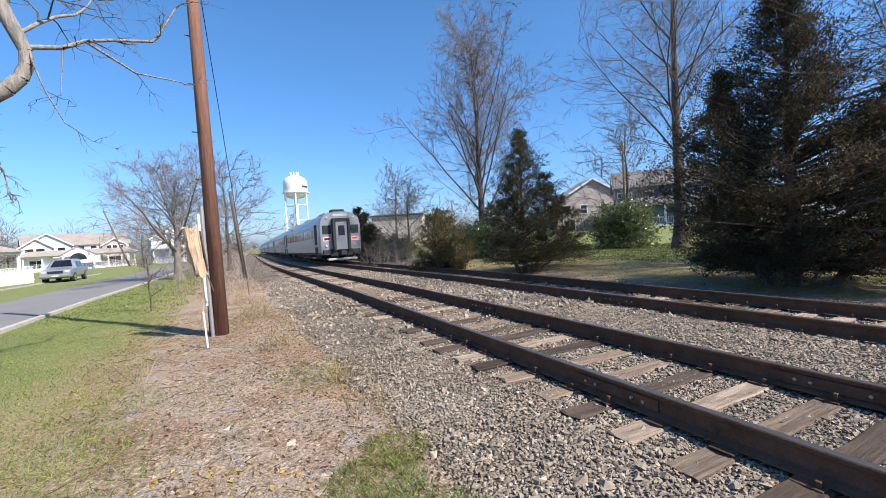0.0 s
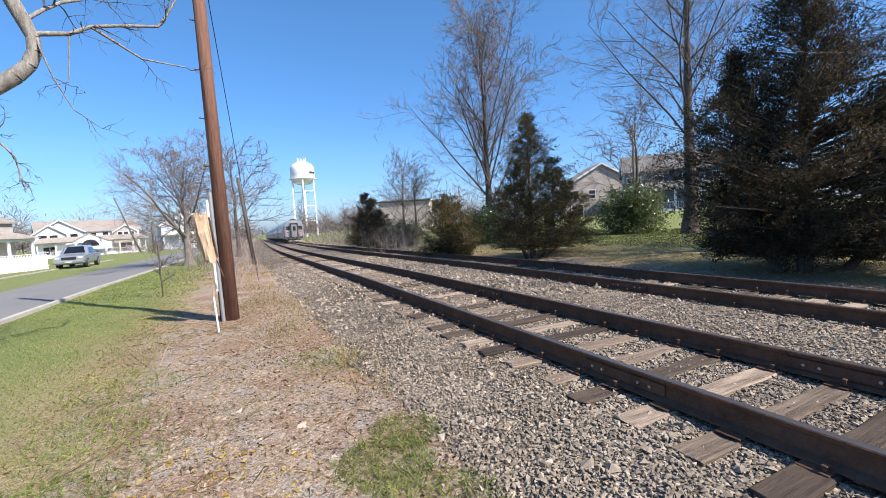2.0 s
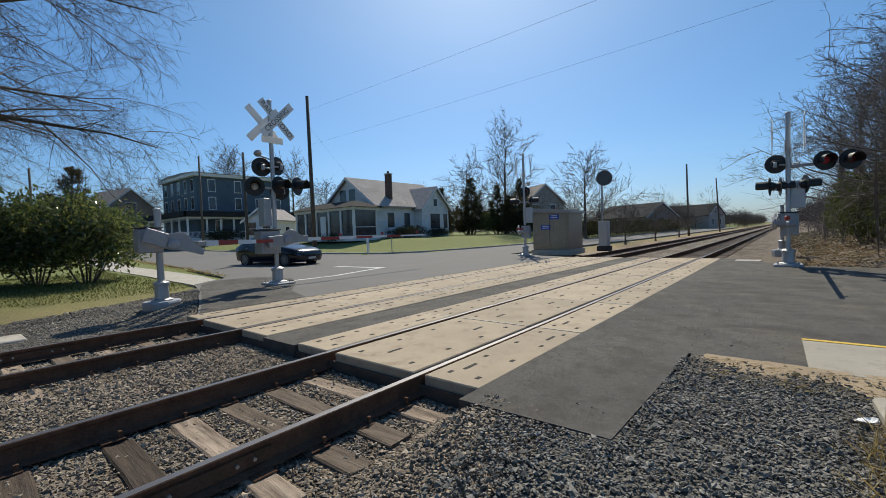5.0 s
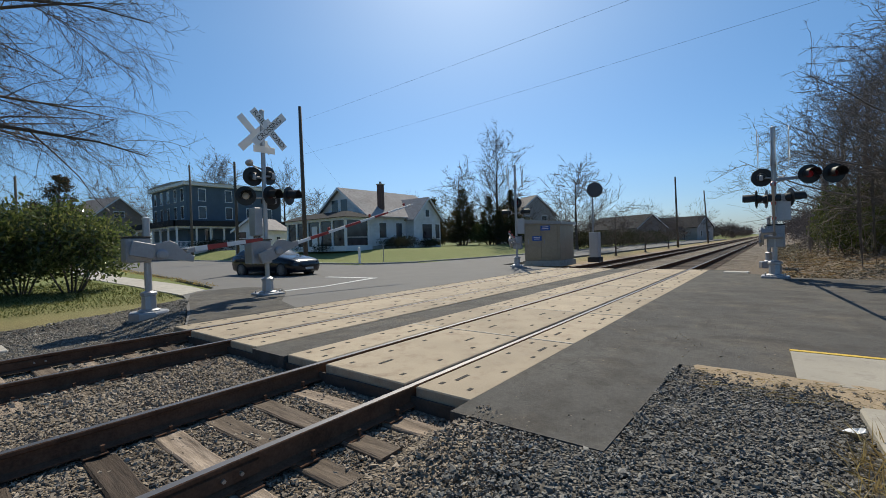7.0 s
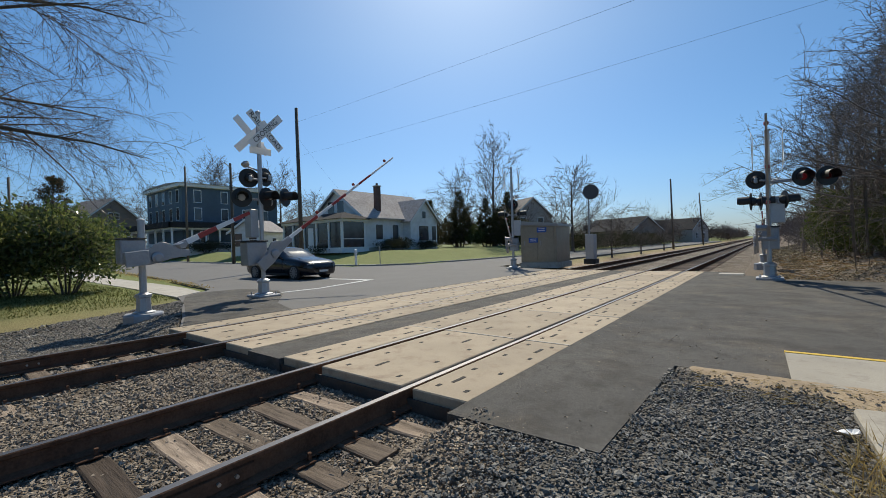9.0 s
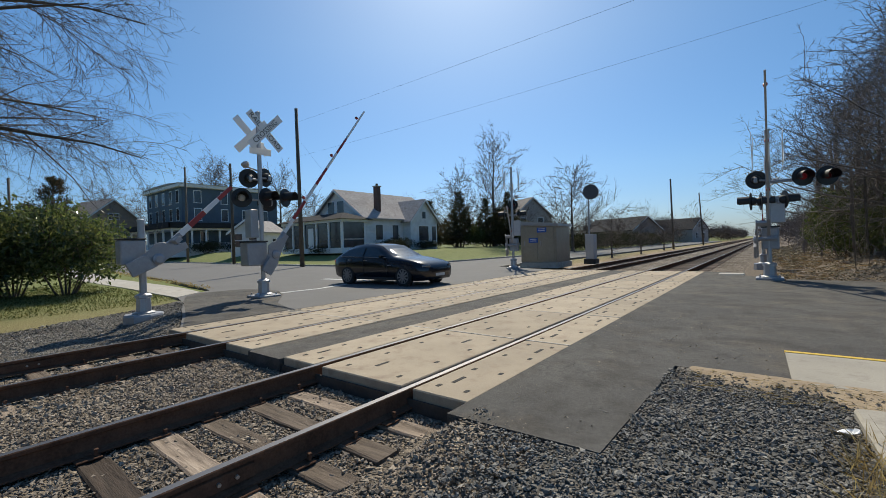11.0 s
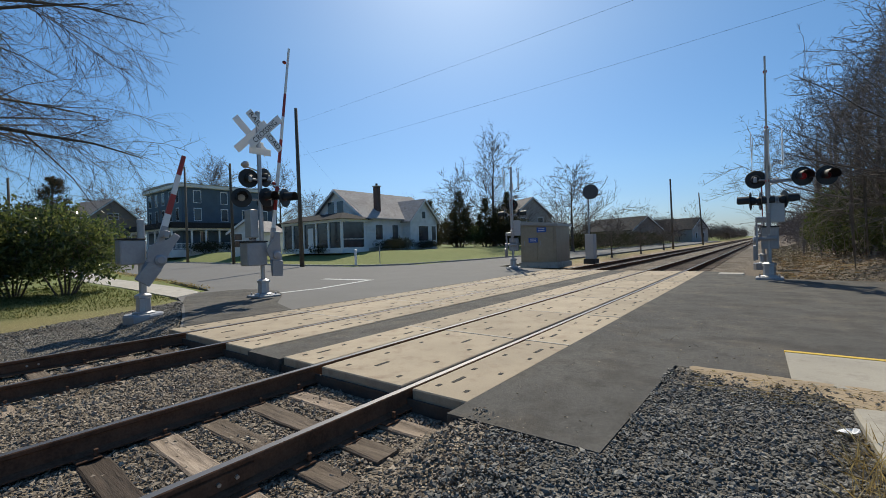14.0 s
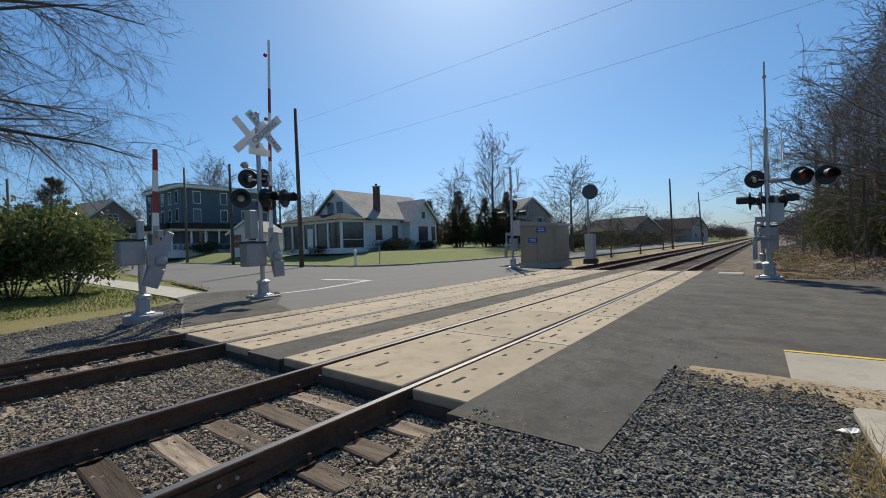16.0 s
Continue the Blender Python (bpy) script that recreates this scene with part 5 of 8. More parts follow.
twig_haze("thicket_belt", "grey-brown bare thicket along the railway far away", line_trees, 120, 19, 0.14, "far_wood")
wood = [(rnd.uniform(-13, -5.2), rnd.uniform(-34, -15.8), rnd.uniform(5, 11), rnd.uniform(1.8, 3.2)) for _ in range(44)]
twig_haze("wood_tangle", "tangle of vines and thin branches in the wood", wood, 300, 5, 0.009, "bark_wood")
under = [(rnd.uniform(-13, -4.4), rnd.uniform(-66, -19), rnd.uniform(2.2, 5.5), rnd.uniform(1.4, 2.6)) for _ in range(90)]
twig_haze("understory", "bare understory of the wood along the line", under, 200, 23, 0.02)
copse = [(33.4, -50, 9, 3.4), (30.6, -54, 11, 3.6), (27.4, -57.5, 8, 3), (24, -62, 9, 3.2), (36, -52, 8, 3), (41, -50, 9, 3.4), (45.7, -49.5, 10, 4), (50, -50, 9, 4), (55, -49, 10, 4), (61, -47, 11, 4.4), (66, -46, 11, 4.2), (22.2, -70, 9, 3), (20.6, -84, 9, 3), (87, -34, 13, 5), (92, -36, 13, 5), (98, -33, 12, 5), (104, -34, 12, 5), (112, -32, 12, 5), (96, 2, 11, 5), (106, -6, 12, 5), (88, 8, 11, 4), (100, 14, 11, 5)]
copse += [(rnd.uniform(-85, -18), rnd.uniform(126, 165), rnd.uniform(8, 13), rnd.uniform(3, 5)) for _ in range(40)] + [(rnd.uniform(16, 34), rnd.uniform(84, 150), rnd.uniform(7, 12), rnd.uniform(3, 5)) for _ in range(16)]
twig_haze("copse", "bare trees standing behind the houses", copse, 300, 9, 0.06)

# ---- level crossing signals ----
def lettering(text, size, mat, parent, at):
    cu = bpy.data.curves.new("lettering", "FONT")
    cu.body, cu.size, cu.extrude, cu.align_x, cu.align_y = text, size, 0.002, "CENTER", "CENTER"
    tmp = new("lettering", cu)
    me = bpy.data.meshes.new_from_object(tmp.evaluated_get(bpy.context.evaluated_depsgraph_get()))
    bpy.data.objects.remove(tmp)
    me.materials.clear()
    me.materials.append(mat)
    ob = new("lettering", me)
    ob.parent = parent
    ob.matrix_basis = at
    return ob


def crossbuck(parent, z, face, flip):
    """Two crossed boards; face: degrees about z that the boards look to (0 looks to -y)."""
    m = pose(0, 0, z, 0, 0, face)
    for ang, text, out in ((45, "CROSSING", -0.40), (-45, "RAIL    ROAD", -0.378)):
        bd = part("crossbuck_board", box(-0.7, 0.7, -0.008, 0.008, -0.115, 0.115, 0.004), M["white"], parent, "white reflective board", at=m @ pose(0, out, 0, 0, -ang, 0))
        if not flip:
            lettering(text, 0.215, M["dark"], bd, pose(0, -0.0095, 0, 90, 0, 0))


def flasher(parent, x, y, z, face, lens="red_lens"):
    """One round light with its black background, hood and lens."""
    words = {"red_lens": "dark red lens", "lit_red": "lit red lens", "dim_red": "faintly lit red lens", "lens_pale": "pale reflecting lens"}[lens]
    m = pose(x, y, z, 0, 0, face)
    bg = part("background", lathe([(0.05, 0), (0.285, 0.0), (0.29, 0.008), (0.285, 0.016), (0.05, 0.02)], 28, pose(0, 0, 0, 90, 0, 0)), M["black"], parent, "round black background", at=m)
    part("housing", lathe([(0.06, -0.16), (0.1, -0.14), (0.14, -0.04), (0.14, 0.0)], 16, pose(0, 0, 0, 90, 0, 0)), M["black"], bg)
    part("lens", lathe([(0.105, 0.016), (0.09, 0.032), (0.055, 0.042), (0.01, 0.045)], 20, pose(0, 0, 0, 90, 0, 0)), M[lens], bg, words)
    # hood: an open half tube
    bm = bmesh.new()
    pr = []
    for yy in (-0.02, -0.36):
        pr.append([bm.verts.new((0.165 * math.cos(a), yy, 0.165 * math.sin(a))) for a in np.linspace(-0.5, math.pi + 0.5, 15)])
    for i in range(14):
        bm.faces.new((pr[0][i], pr[0][i + 1], pr[1][i + 1], pr[1][i]))
    part("hood", bm, M["black"], bg)


def mast_base(parent, r=0.065, h=5.6):
    part("foundation", box(-0.36, 0.36, -0.36, 0.36, -0.3, 0.07, 0.02), M["galv"], parent)
    part("base_casting", lathe([(0.27, 0.07), (0.27, 0.1), (0.17, 0.13), (0.16, 0.42), (0.19, 0.44), (0.19, 0.5), (0.1, 0.55)], 8), M["alu"], parent, "cast aluminium base")
    for sx in (-1, 1):
        for sy in (-1, 1):
            part("bolt", tube((0.25 * sx, 0.25 * sy, 0.06), (0.25 * sx, 0.25 * sy, 0.14), 0.02, sides=6), M["galv"], parent)
    part("mast", tube((0, 0, 0.5), (0, 0, h), r, sides=14), M["alu"], parent)
    part("mast_cap", lathe([(r + 0.012, h - 0.04), (r + 0.012, h), (0.02, h + 0.035)], 14), M["alu"], parent)


def gate_arm(parent, length, weight_len, name="gate_arm", lamps=3, worn=False, tilt=0.0):
    """The arm lies along -y from its pivot; it turns about x. Red and white bands, lamps on top, counterweight behind.
    worn: plain grey bands instead, the look of a backlit arm put into the colour.
    """
    arm = new(name)
    arm.parent = parent
    arm["label"] = "pale grey gate arm, as seen against the light" if worn else "red and white striped gate arm"
    bands = 8 if length > 4 else 4
    y = -0.55
    swung = pose(0, 0, 0, tilt, 0, 0)
    part("pivot_bracket", prism([(0.62, -0.08), (0.62, 0.08), (0.42, 0.09), (0.3, 0.16), (0.18, 0.28), (0.02, 0.33), (-0.12, 0.27), (-0.2, 0.2), (-weight_len, 0.14), (-weight_len, -0.14), (-weight_len * 0.3, -0.18), (-0.02, -0.14), (0.2, -0.1)], 0.05, swung @ pose(-0.3, 0, 0, 0, 0, -90), 0.008), M["galv"], arm, "grey steel counterweight arm")
    part("counterweight", box(-0.4, -0.325, weight_len - 0.45, weight_len + 0.02, -0.17, 0.17, 0.012, swung), M["galv"], arm)
    part("hub", lathe([(0.13, -0.02), (0.13, 0.04), (0.08, 0.07), (0.02, 0.07)], 14, pose(-0.33, 0.1, 0, 0, -90, 0)), M["galv"], arm)
    part("arm_yoke", box(-0.3, 0.03, -0.62, -0.46, -0.06, 0.06, 0.01), M["galv"], arm)
    part("arm_sleeve", box(-0.045, 0.045, -0.75, -0.1, -0.07, 0.07, 0.006), M["galv"], arm)
    step = (length - 0.55) / bands
    for k in range(bands):
        deep = 0.055 if lamps else 0.075
        h0, h1 = (deep - 0.03 * k / bands), (deep - 0.03 * (k + 1) / bands)
        v = [(sx * 0.025, y - step * e, sz * (h0, h1)[e]) for e in (0, 1) for sx, sz in ((-1, -1), (1, -1), (1, 1), (-1, 1))]
        f = [(0, 1, 2, 3), (7, 6, 5, 4), (0, 4, 5, 1), (1, 5, 6, 2), (2, 6, 7, 3), (3, 7, 4, 0)]
        red = k % 2 == 1 and k < 7 and not worn
        link("arm_band", v, f, M["red_tape"] if red else M["alu"] if worn else M["white"], arm, "red reflective band" if red else "")
        y -= step
    for k in range(lamps):
        yy = -length * (0.33 + 0.3 * k) + 0.05
        part("arm_lamp", lathe([(0.02, 0.04), (0.05, 0.06), (0.055, 0.12), (0.03, 0.15)], 10), M["red_tape"], arm, "small red arm lamp", at=pose(0, yy, 0.02))
    return arm


def gate_mechanism(parent, z, s=1.0):
    m = part("mechanism", box(-0.2 * s, 0.26 * s, -0.06 * s, 0.56 * s, z - 0.34 * s, z + 0.36 * s, 0.03), M["galv"], parent, "grey gate mechanism housing")
    part("lid", box(-0.22 * s, 0.28 * s, -0.08 * s, 0.58 * s, z + 0.36 * s, z + 0.4 * s, 0.015), M["under"], m, "dark lid")
    part("crank_shaft", tube((-0.3, -0.2, z), (0.2, -0.2, z), 0.06 * s, sides=12), M["galv"], m)


FAR_LIGHTS = ((-0.4, 0, 3.0, -90, "red_lens"), (0.4, 0.05, 3.0, 90, "red_lens"), (0, 0.4, 3.55, 0, "red_lens"))


def crossing_signal(x, y, z, face, label, lights=FAR_LIGHTS, arm_len=6.6, box_side=1, worn=False, tall=5.6):
    """face: where the lettered boards look, in degrees about z (0 looks to -y); the gate arm leaves along the local -y."""
    root = thing("crossing_signal", pose(x, y, z), label, "crossing signal", "crossing signals")
    mast_base(root, 0.065, tall)
    crossbuck(root, tall - 0.65, face, False)
    crossbuck(root, tall - 0.65, face + 180, True)
    part("track_sign", box(-0.34, 0.34, -0.008, 0.008, -0.1, 0.1, 0.004), M["white"], root, "small white sign", at=pose(0, 0, tall - 1.2, 0, 0, face) @ pose(0, -0.08, 0))
    part("track_sign", box(-0.2, 0.2, -0.008, 0.008, -0.17, 0.17, 0.004), M["white"], root, at=pose(0, 0, tall - 1.05, 0, 0, face + 180) @ pose(0, -0.075, 0))
    bell = part("bell", lathe([(0.02, -0.05), (0.1, -0.02), (0.12, 0.05), (0.05, 0.09), (0.02, 0.16)], 16), M["alu"], root, "aluminium warning bell", at=pose(0.19, 0.33, tall - 1.62, 0, 40, 0))
    part("bell_bracket", tube((0, 0, tall - 1.8), (0.19, 0.33, tall - 1.65), 0.025), M["galv"], root)
    for lx, ly, lz, fz, lens in lights:
        b = pose(lx, ly, lz, 0, 0, fz) @ Vector((0, 0.14, 0))
        part("lamp_arm", tube((0, 0, lz - 0.06), (b.x, b.y, lz - 0.03), 0.03), M["galv"], root)
        part("lamp_knuckle", lathe([(0.03, -0.09), (0.055, -0.07), (0.055, 0.07), (0.03, 0.09)], 10), M["galv"], root, at=pose(b.x, b.y, lz - 0.03))
        flasher(root, lx, ly, lz, fz, lens)
    part("junction_box", box(-0.05, 0.32, 0.06, 0.3, 1.8, 2.65, 0.015), M["alu"], root, "tall aluminium junction box", at=pose(0.1, 0, 0, 0, 0, 0 if box_side > 0 else 180))
    gate_mechanism(root, 1.3)
    return root, gate_arm(root, arm_len, 0.72, worn=worn, tilt=-4)


def pedestrian_gate(x, y, z, label, turn=0, high=2.26, length=2.6):
    root = thing("pedestrian_gate", pose(x, y, z, 0, 0, turn), label, "crossing gate", "pedestrian gates")
    part("foundation", lathe([(0.42, -0.3), (0.42, 0.02), (0.4, 0.06), (0.1, 0.07)], 8), M["galv"], root)
    part("base_casting", lathe([(0.24, 0.06), (0.24, 0.09), (0.16, 0.12), (0.15, 0.42), (0.18, 0.44), (0.18, 0.5), (0.09, 0.54)], 8), M["alu"], root)
    part("mast", tube((0, 0, 0.5), (0, 0, high), 0.076, sides=14), M["alu"], root)
    part("mast_cap", lathe([(0.088, high - 0.03), (0.088, high), (0.02, high + 0.03)], 14), M["alu"], root)
    gate_mechanism(root, 1.5, 0.82)
    return root, gate_arm(root, length, 0.72, lamps=0, tilt=20)


LIGHTS_A = ((0.24, 0.46, 3.0, -112, "lens_pale"), (-0.12, -0.12, 3.02, -76, "dim_red"), (-0.35, -0.6, 3.02, -66, "dim_red"), (0.1, -0.3, 2.9, 92, "red_lens"), (0.2, 0.24, 3.6, 78, "red_lens"), (0.12, -0.24, 3.66, 108, "red_lens"))
LIGHTS_B = ((-0.3, 0.06, 3.21, 176, "red_lens"), (-0.44, 0.0, 2.52, -96, "red_lens"), (-0.2, 0.05, 2.5, 100, "red_lens"), (0.85, -0.06, 3.17, 20, "lit_red"), (1.4, -0.08, 3.13, 24, "dim_red"), (0.4, 0.1, 2.52, 110, "red_lens"))
_, arm_a = crossing_signal(9.34, -3.76, 0.0, -90, "aluminium crossing signal with crossbuck, red lights and striped gate", LIGHTS_A)
# worn: grey bands stand in for an arm seen against the light
signal_b, arm_b = crossing_signal(-2.85, -13.96, 0.0, 90, "aluminium crossing signal beside the wood, with red lights and raised gate", LIGHTS_B, arm_len=5.4, worn=True, tall=4.75)
signal_b.matrix_basis = pose(-2.85, -13.96, 0.0, 0, 0, 180)
_, parm_a = pedestrian_gate(8.83, -0.48, -0.05, "short aluminium gate post with a small striped arm on gravel")
_, parm_b = pedestrian_gate(-2.6, -23.6, -0.05, "short aluminium gate post beside the wood", 180)
signal_c, arm_c = crossing_signal(8.49, -17.9, 0.0, -90, "aluminium crossing signal beside the steel cabinet", arm_len=2.6, worn=True)
signal_c.matrix_basis = pose(8.44, -17.95, 0.0, 0, 0, 201)

# ---- line-side boxes ----
def cabinet():
    root = thing("signal_cabinet", pose(8.66, -22.45, 0.05, 0, 0, 4), "bare metal signal cabinet with blue signs beside the line", "cabinet")
    part("plinth", box(-1.35, 1.15, -1.5, 1.3, -0.25, 0.1, 0.02), M["concrete"], root)
    part("body", box(-1.25, 1.05, -1.4, 1.2, 0.1, 2.45, 0.02), M["steel_box"], root)
    part("roof", prism([(-1.4, 2.3), (1.2, 2.46), (1.2, 2.72), (-1.4, 2.46)], 2.9, pose(0, -0.1, 0)), M["stainless"], root)
    for k, (x0, x1) in enumerate(((-1.1, -0.15), (-0.05, 0.9))):
        d = part("door", box(x0, x1, 1.2, 1.235, 0.25, 2.3, 0.01), M["steel_box"], root)
        part("handle", box(x1 - 0.16, x1 - 0.12, 1.235, 1.28, 1.15, 1.45, 0.008), M["galv"], d)
    for k in range(2):
        part("sign", box(-0.35 + 0.55 * k - 0.3, -0.35 + 0.55 * k + 0.3, 1.24, 1.25, 1.95 - 0.62 * k, 2.25 - 0.62 * k, 0.0), M["sign_blue"], root, "blue sign with white writing bars")
        for j in range(2):
            part("writing_bar", box(-0.35 + 0.55 * k - 0.2, -0.35 + 0.55 * k + 0.2, 1.25, 1.254, 2.15 - 0.62 * k - 0.11 * j, 2.19 - 0.62 * k - 0.11 * j), M["white"], root)
    part("vent", box(1.05, 1.07, -0.5, 0.3, 0.5, 0.9), M["galv"], root)
    return root


cabinet()


def round_signal():
    root = thing("track_signal", pose(6.95, -26.4, -0.1), "round black railway signal on a grey case by the track", "railway signal")
    part("case", box(-0.3, 0.3, -0.3, 0.3, 0.0, 1.95, 0.02), M["grey_paint"], root)
    part("case_foot", box(-0.4, 0.4, -0.4, 0.4, -0.1, 0.25, 0.02), M["under"], root)
    part("mast", tube((0.1, 0, 1.9), (0.1, 0, 5.2), 0.06), M["galv"], root)
    part("disc", lathe([(0.05, 0), (0.5, 0.0), (0.52, 0.02), (0.5, 0.05), (0.1, 0.08)], 28, pose(-0.12, 0.15, 4.85, 90, 0, 20)), M["disc_grey"], root, "round dark grey target disc")
    part("housing", box(-0.2, 0.1, -0.3, 0.05, 4.7, 5.0, 0.03), M["black"], root)
    return root


round_signal()
gb = thing("utility_pedestal", pose(8.75, 2.85, ground_z(8.75, 2.85) - 0.02), "pale green plastic utility pedestal beside the track", "utility box")
part("body", box(-0.14, 0.14, -0.12, 0.12, 0, 0.82, 0.025), M["green_box"], gb)
part("cap", box(-0.155, 0.155, -0.135, 0.135, 0.8, 0.87, 0.025), M["green_box"], gb)
part("latch", box(-0.16, -0.14, -0.02, 0.02, 0.5, 0.6), M["galv"], gb)
sl = thing("concrete_slab", pose(8.0, 2.9, -0.28), "flat concrete cable trough lid beside the far track", "slab")
part("slab", box(-0.3, 0.45, -0.9, 0.9, -0.15, 0.05, 0.02), M["concrete"], sl)
sl2 = thing("concrete_slab", pose(-1.7, -16.1, -0.03), "small flat concrete slab beside the line", "slab")
part("slab", box(-0.4, 0.4, -0.35, 0.35, -0.1, 0.05, 0.02), M["concrete"], sl2)
# ramp of pale concrete with a yellow edge, at the corner of the road
rp = tagged(new("sidewalk_ramp"), "pale concrete ramp with a yellow painted edge", "sidewalk", kind="structure")
part("slab", prism([(-3.03, -2.06), (-3.0, -3.36), (-8.0, -3.5), (-8.0, -2.2)], 0.16, Matrix(((1, 0, 0, 0), (0, 0, 1, 0), (0, 1, 0, -0.065), (0, 0, 0, 1)))), M["ramp_concrete"], rp)
part("yellow_edge", prism([(-3.0, -3.34), (-2.995, -3.42), (-8.0, -3.55), (-8.0, -3.47)], 0.17, Matrix(((1, 0, 0, 0), (0, 0, 1, 0), (0, 1, 0, -0.064), (0, 0, 0, 1)))), M["yellow"], rp)
lid = thing("concrete_lid", pose(-3.72, -0.75, 0.03, 0, 3, 2), "flat weathered concrete lid on the gravel", "slab")
part("slab", box(-0.6, 0.33, -0.62, 0.8, -0.14, 0.06, 0.02), M["ramp_concrete"], lid)
sv, sf = [], []
for j, y in enumerate(np.linspace(-2.16, -1.1, 15)):
    for i, x in enumerate(np.linspace(-4.6, -2.0, 40)):
        deep = 0.3 + 0.16 * (-2.0 - x) + 0.55 * noise.noise((x * 2.1, y * 2.1, 4)) + 0.25 * noise.noise((x * 7, y * 7, 6))
        cover = smooth01(1.3 - (y + 2.16) / max(0.05, deep)) * smooth01((-2.05 - x + 0.3 * noise.noise((x * 4, y * 4, 1))) / 0.3)
        sv.append((x, y, -0.062 + 0.078 * cover + 0.012 * noise.noise((x * 9, y * 9, 0)) + 0.006 * noise.noise((x * 25, y * 25, 0))))
for j in range(14):
    for i in range(39):
        sf.append((j * 40 + i, j * 40 + i + 1, (j + 1) * 40 + i + 1, (j + 1) * 40 + i))
tagged(link("sand_patch", sv, sf, M["sand"], smooth=True), "patch of tan sand along the pavement edge", "sand", kind="structure")

# ---- utility poles and wires ----
def utility_pole(x, y, h, r, label, lean=(0, 0), mat="pole_grey", arms=0, turn=0):
    z = ground_z(x, y) - 0.3
    root = thing("utility_pole", pose(x, y, z), label, "utility pole")
    part("shaft", tube((0, 0, 0), (lean[0], lean[1], h + 0.3), r, r * 0.66, 14), M[mat], root, smooth=True)
    for k in range(arms):
        zz = h - 0.6 - 1.1 * k
        b = part("crossarm", box(-1.2, 1.2, -0.06, 0.06, zz, zz + 0.12, 0.01), M["pole_grey"], root, at=pose(0, 0, 0, 0, 0, turn))
        for sx in (-1.1, -0.5, 0.5, 1.1):
            part("insulator", lathe([(0.03, zz + 0.12), (0.05, zz + 0.16), (0.03, zz + 0.24)], 8), M["grey_paint"], b, at=pose(sx, 0, 0))
    return root


near_pole = utility_pole(-3.28, 12.33, 11.0, 0.135, "tall reddish-brown wooden utility pole, with a grey conduit", (-0.12, -0.1), "pole")
for k in range(9):
    f = k / 9
    part("step_bolt", tube((-0.13, 0, 1.5 + 0.9 * k), (-0.25, -0.05, 1.5 + 0.9 * k), 0.012, sides=6), M["rust"], near_pole)
part("conduit", tube((-0.15, -0.1, 0.25), (-0.19, -0.1, 2.8), 0.036), M["galv"], near_pole, "grey conduit")
part("conduit_guard", tube((-0.215, -0.1, 0.9), (-0.25, -0.1, 2.65), 0.025), M["white"], near_pole, "white cable guard")
# narrow dark strip down the pole's left side
part("ground_strip", box(-0.21, -0.15, -0.06, 0.08, 0.3, 2.2), M["under"], near_pole, "narrow dark strip beside the conduit")
def split_log(h):
    """A split piece of log: crooked sides, ragged ends."""
    rnd, bm, rings = random.Random(6), bmesh.new(), []
    side = [rnd.uniform(0.8, 1.15) for _ in range(16)]
    side = [0.9 + 0.1 * (a + b + c) / 3 for a, b, c in zip(side, side[1:] + side[:1], side[2:] + side[:2])]
    for i in range(9):
        f = i / 8
        ring = []
        for k in range(16):
            a = 2 * math.pi * k / 16
            r = 0.135 * side[k] * (1 + 0.3 * noise.noise((math.cos(a) * 2, math.sin(a) * 2, f * 4))) * (0.82 + 0.18 * f)
            z = h * f + (rnd.uniform(-0.07, 0.06) if i in (0, 8) else 0)
            ring.append(bm.verts.new((r * math.cos(a), 0.8 * r * math.sin(a), z)))
        rings.append(ring)
    for a, b in zip(rings, rings[1:]):
        for k in range(16):
            bm.faces.new((a[k], a[(k + 1) % 16], b[(k + 1) % 16], b[k]))
    for ring, flip in ((rings[0], True), (rings[-1], False)):
        mid = bm.verts.new(sum((w.co for w in ring), Vector()) / 16 - Vector((0, 0, 0.03 if not flip else -0.03)))
        for k in range(16):
            bm.faces.new((ring[(k + 1) % 16], ring[k], mid) if flip else (ring[k], ring[(k + 1) % 16], mid))
    return bm


stub = thing("pole_stub", pose(-3.54, 11.95, 0.93, 0, -9, 20), "sawn stub of a pale wooden pole strapped to the utility pole", "pole stub")
part("stub", split_log(0.86), M["pale_wood"], stub)
bk = bmesh.new()
shell = [[bk.verts.new(((0.15 + dr) * math.cos(a) * (0.84 + 0.16 * i / 6), 0.8 * (0.15 + dr) * math.sin(a) * (0.84 + 0.16 * i / 6), 0.03 + 0.125 * i + 0.03 * noise.noise((a * 3, i, 2)))) for dr in (0.0, 0.02) for a in (np.linspace(-0.5, 1.1, 7) if dr == 0 else np.linspace(1.1, -0.5, 7))] for i in range(7)]
for r0, r1 in zip(shell, shell[1:]):
    for k in range(14):
        bk.faces.new((r0[k], r0[(k + 1) % 14], r1[(k + 1) % 14], r1[k]))
bk.faces.new(shell[0][::-1]), bk.faces.new(shell[-1])
part("bark_strip", bk, M["bark"], stub, "dark strip of bark")
part("bracket", tube((0.1, 0.1, 0.3), (0.3, 0.3, 0.3), 0.014, sides=6), M["rust"], stub)
part("bracket", tube((0.1, 0.1, 0.7), (0.3, 0.3, 0.7), 0.014, sides=6), M["rust"], stub)
part("dangling_strap", tube((0.1, 0, 0.02), (0.14, 0, -0.35), 0.012, sides=6), M["rust"], stub)
mk = thing("marker_stake", pose(-3.48, 11.2, ground_z(-3.58, 11.2)), "thin pale marker stake with a yellow top by the pole", "stake")
part("stake", tube((0, 0, 0), (-0.03, 0, 0.62), 0.016, sides=8), M["white"], mk)
part("top", tube((-0.03, 0, 0.62), (-0.035, 0, 0.82), 0.017, sides=8), M["pale_wood"], mk)
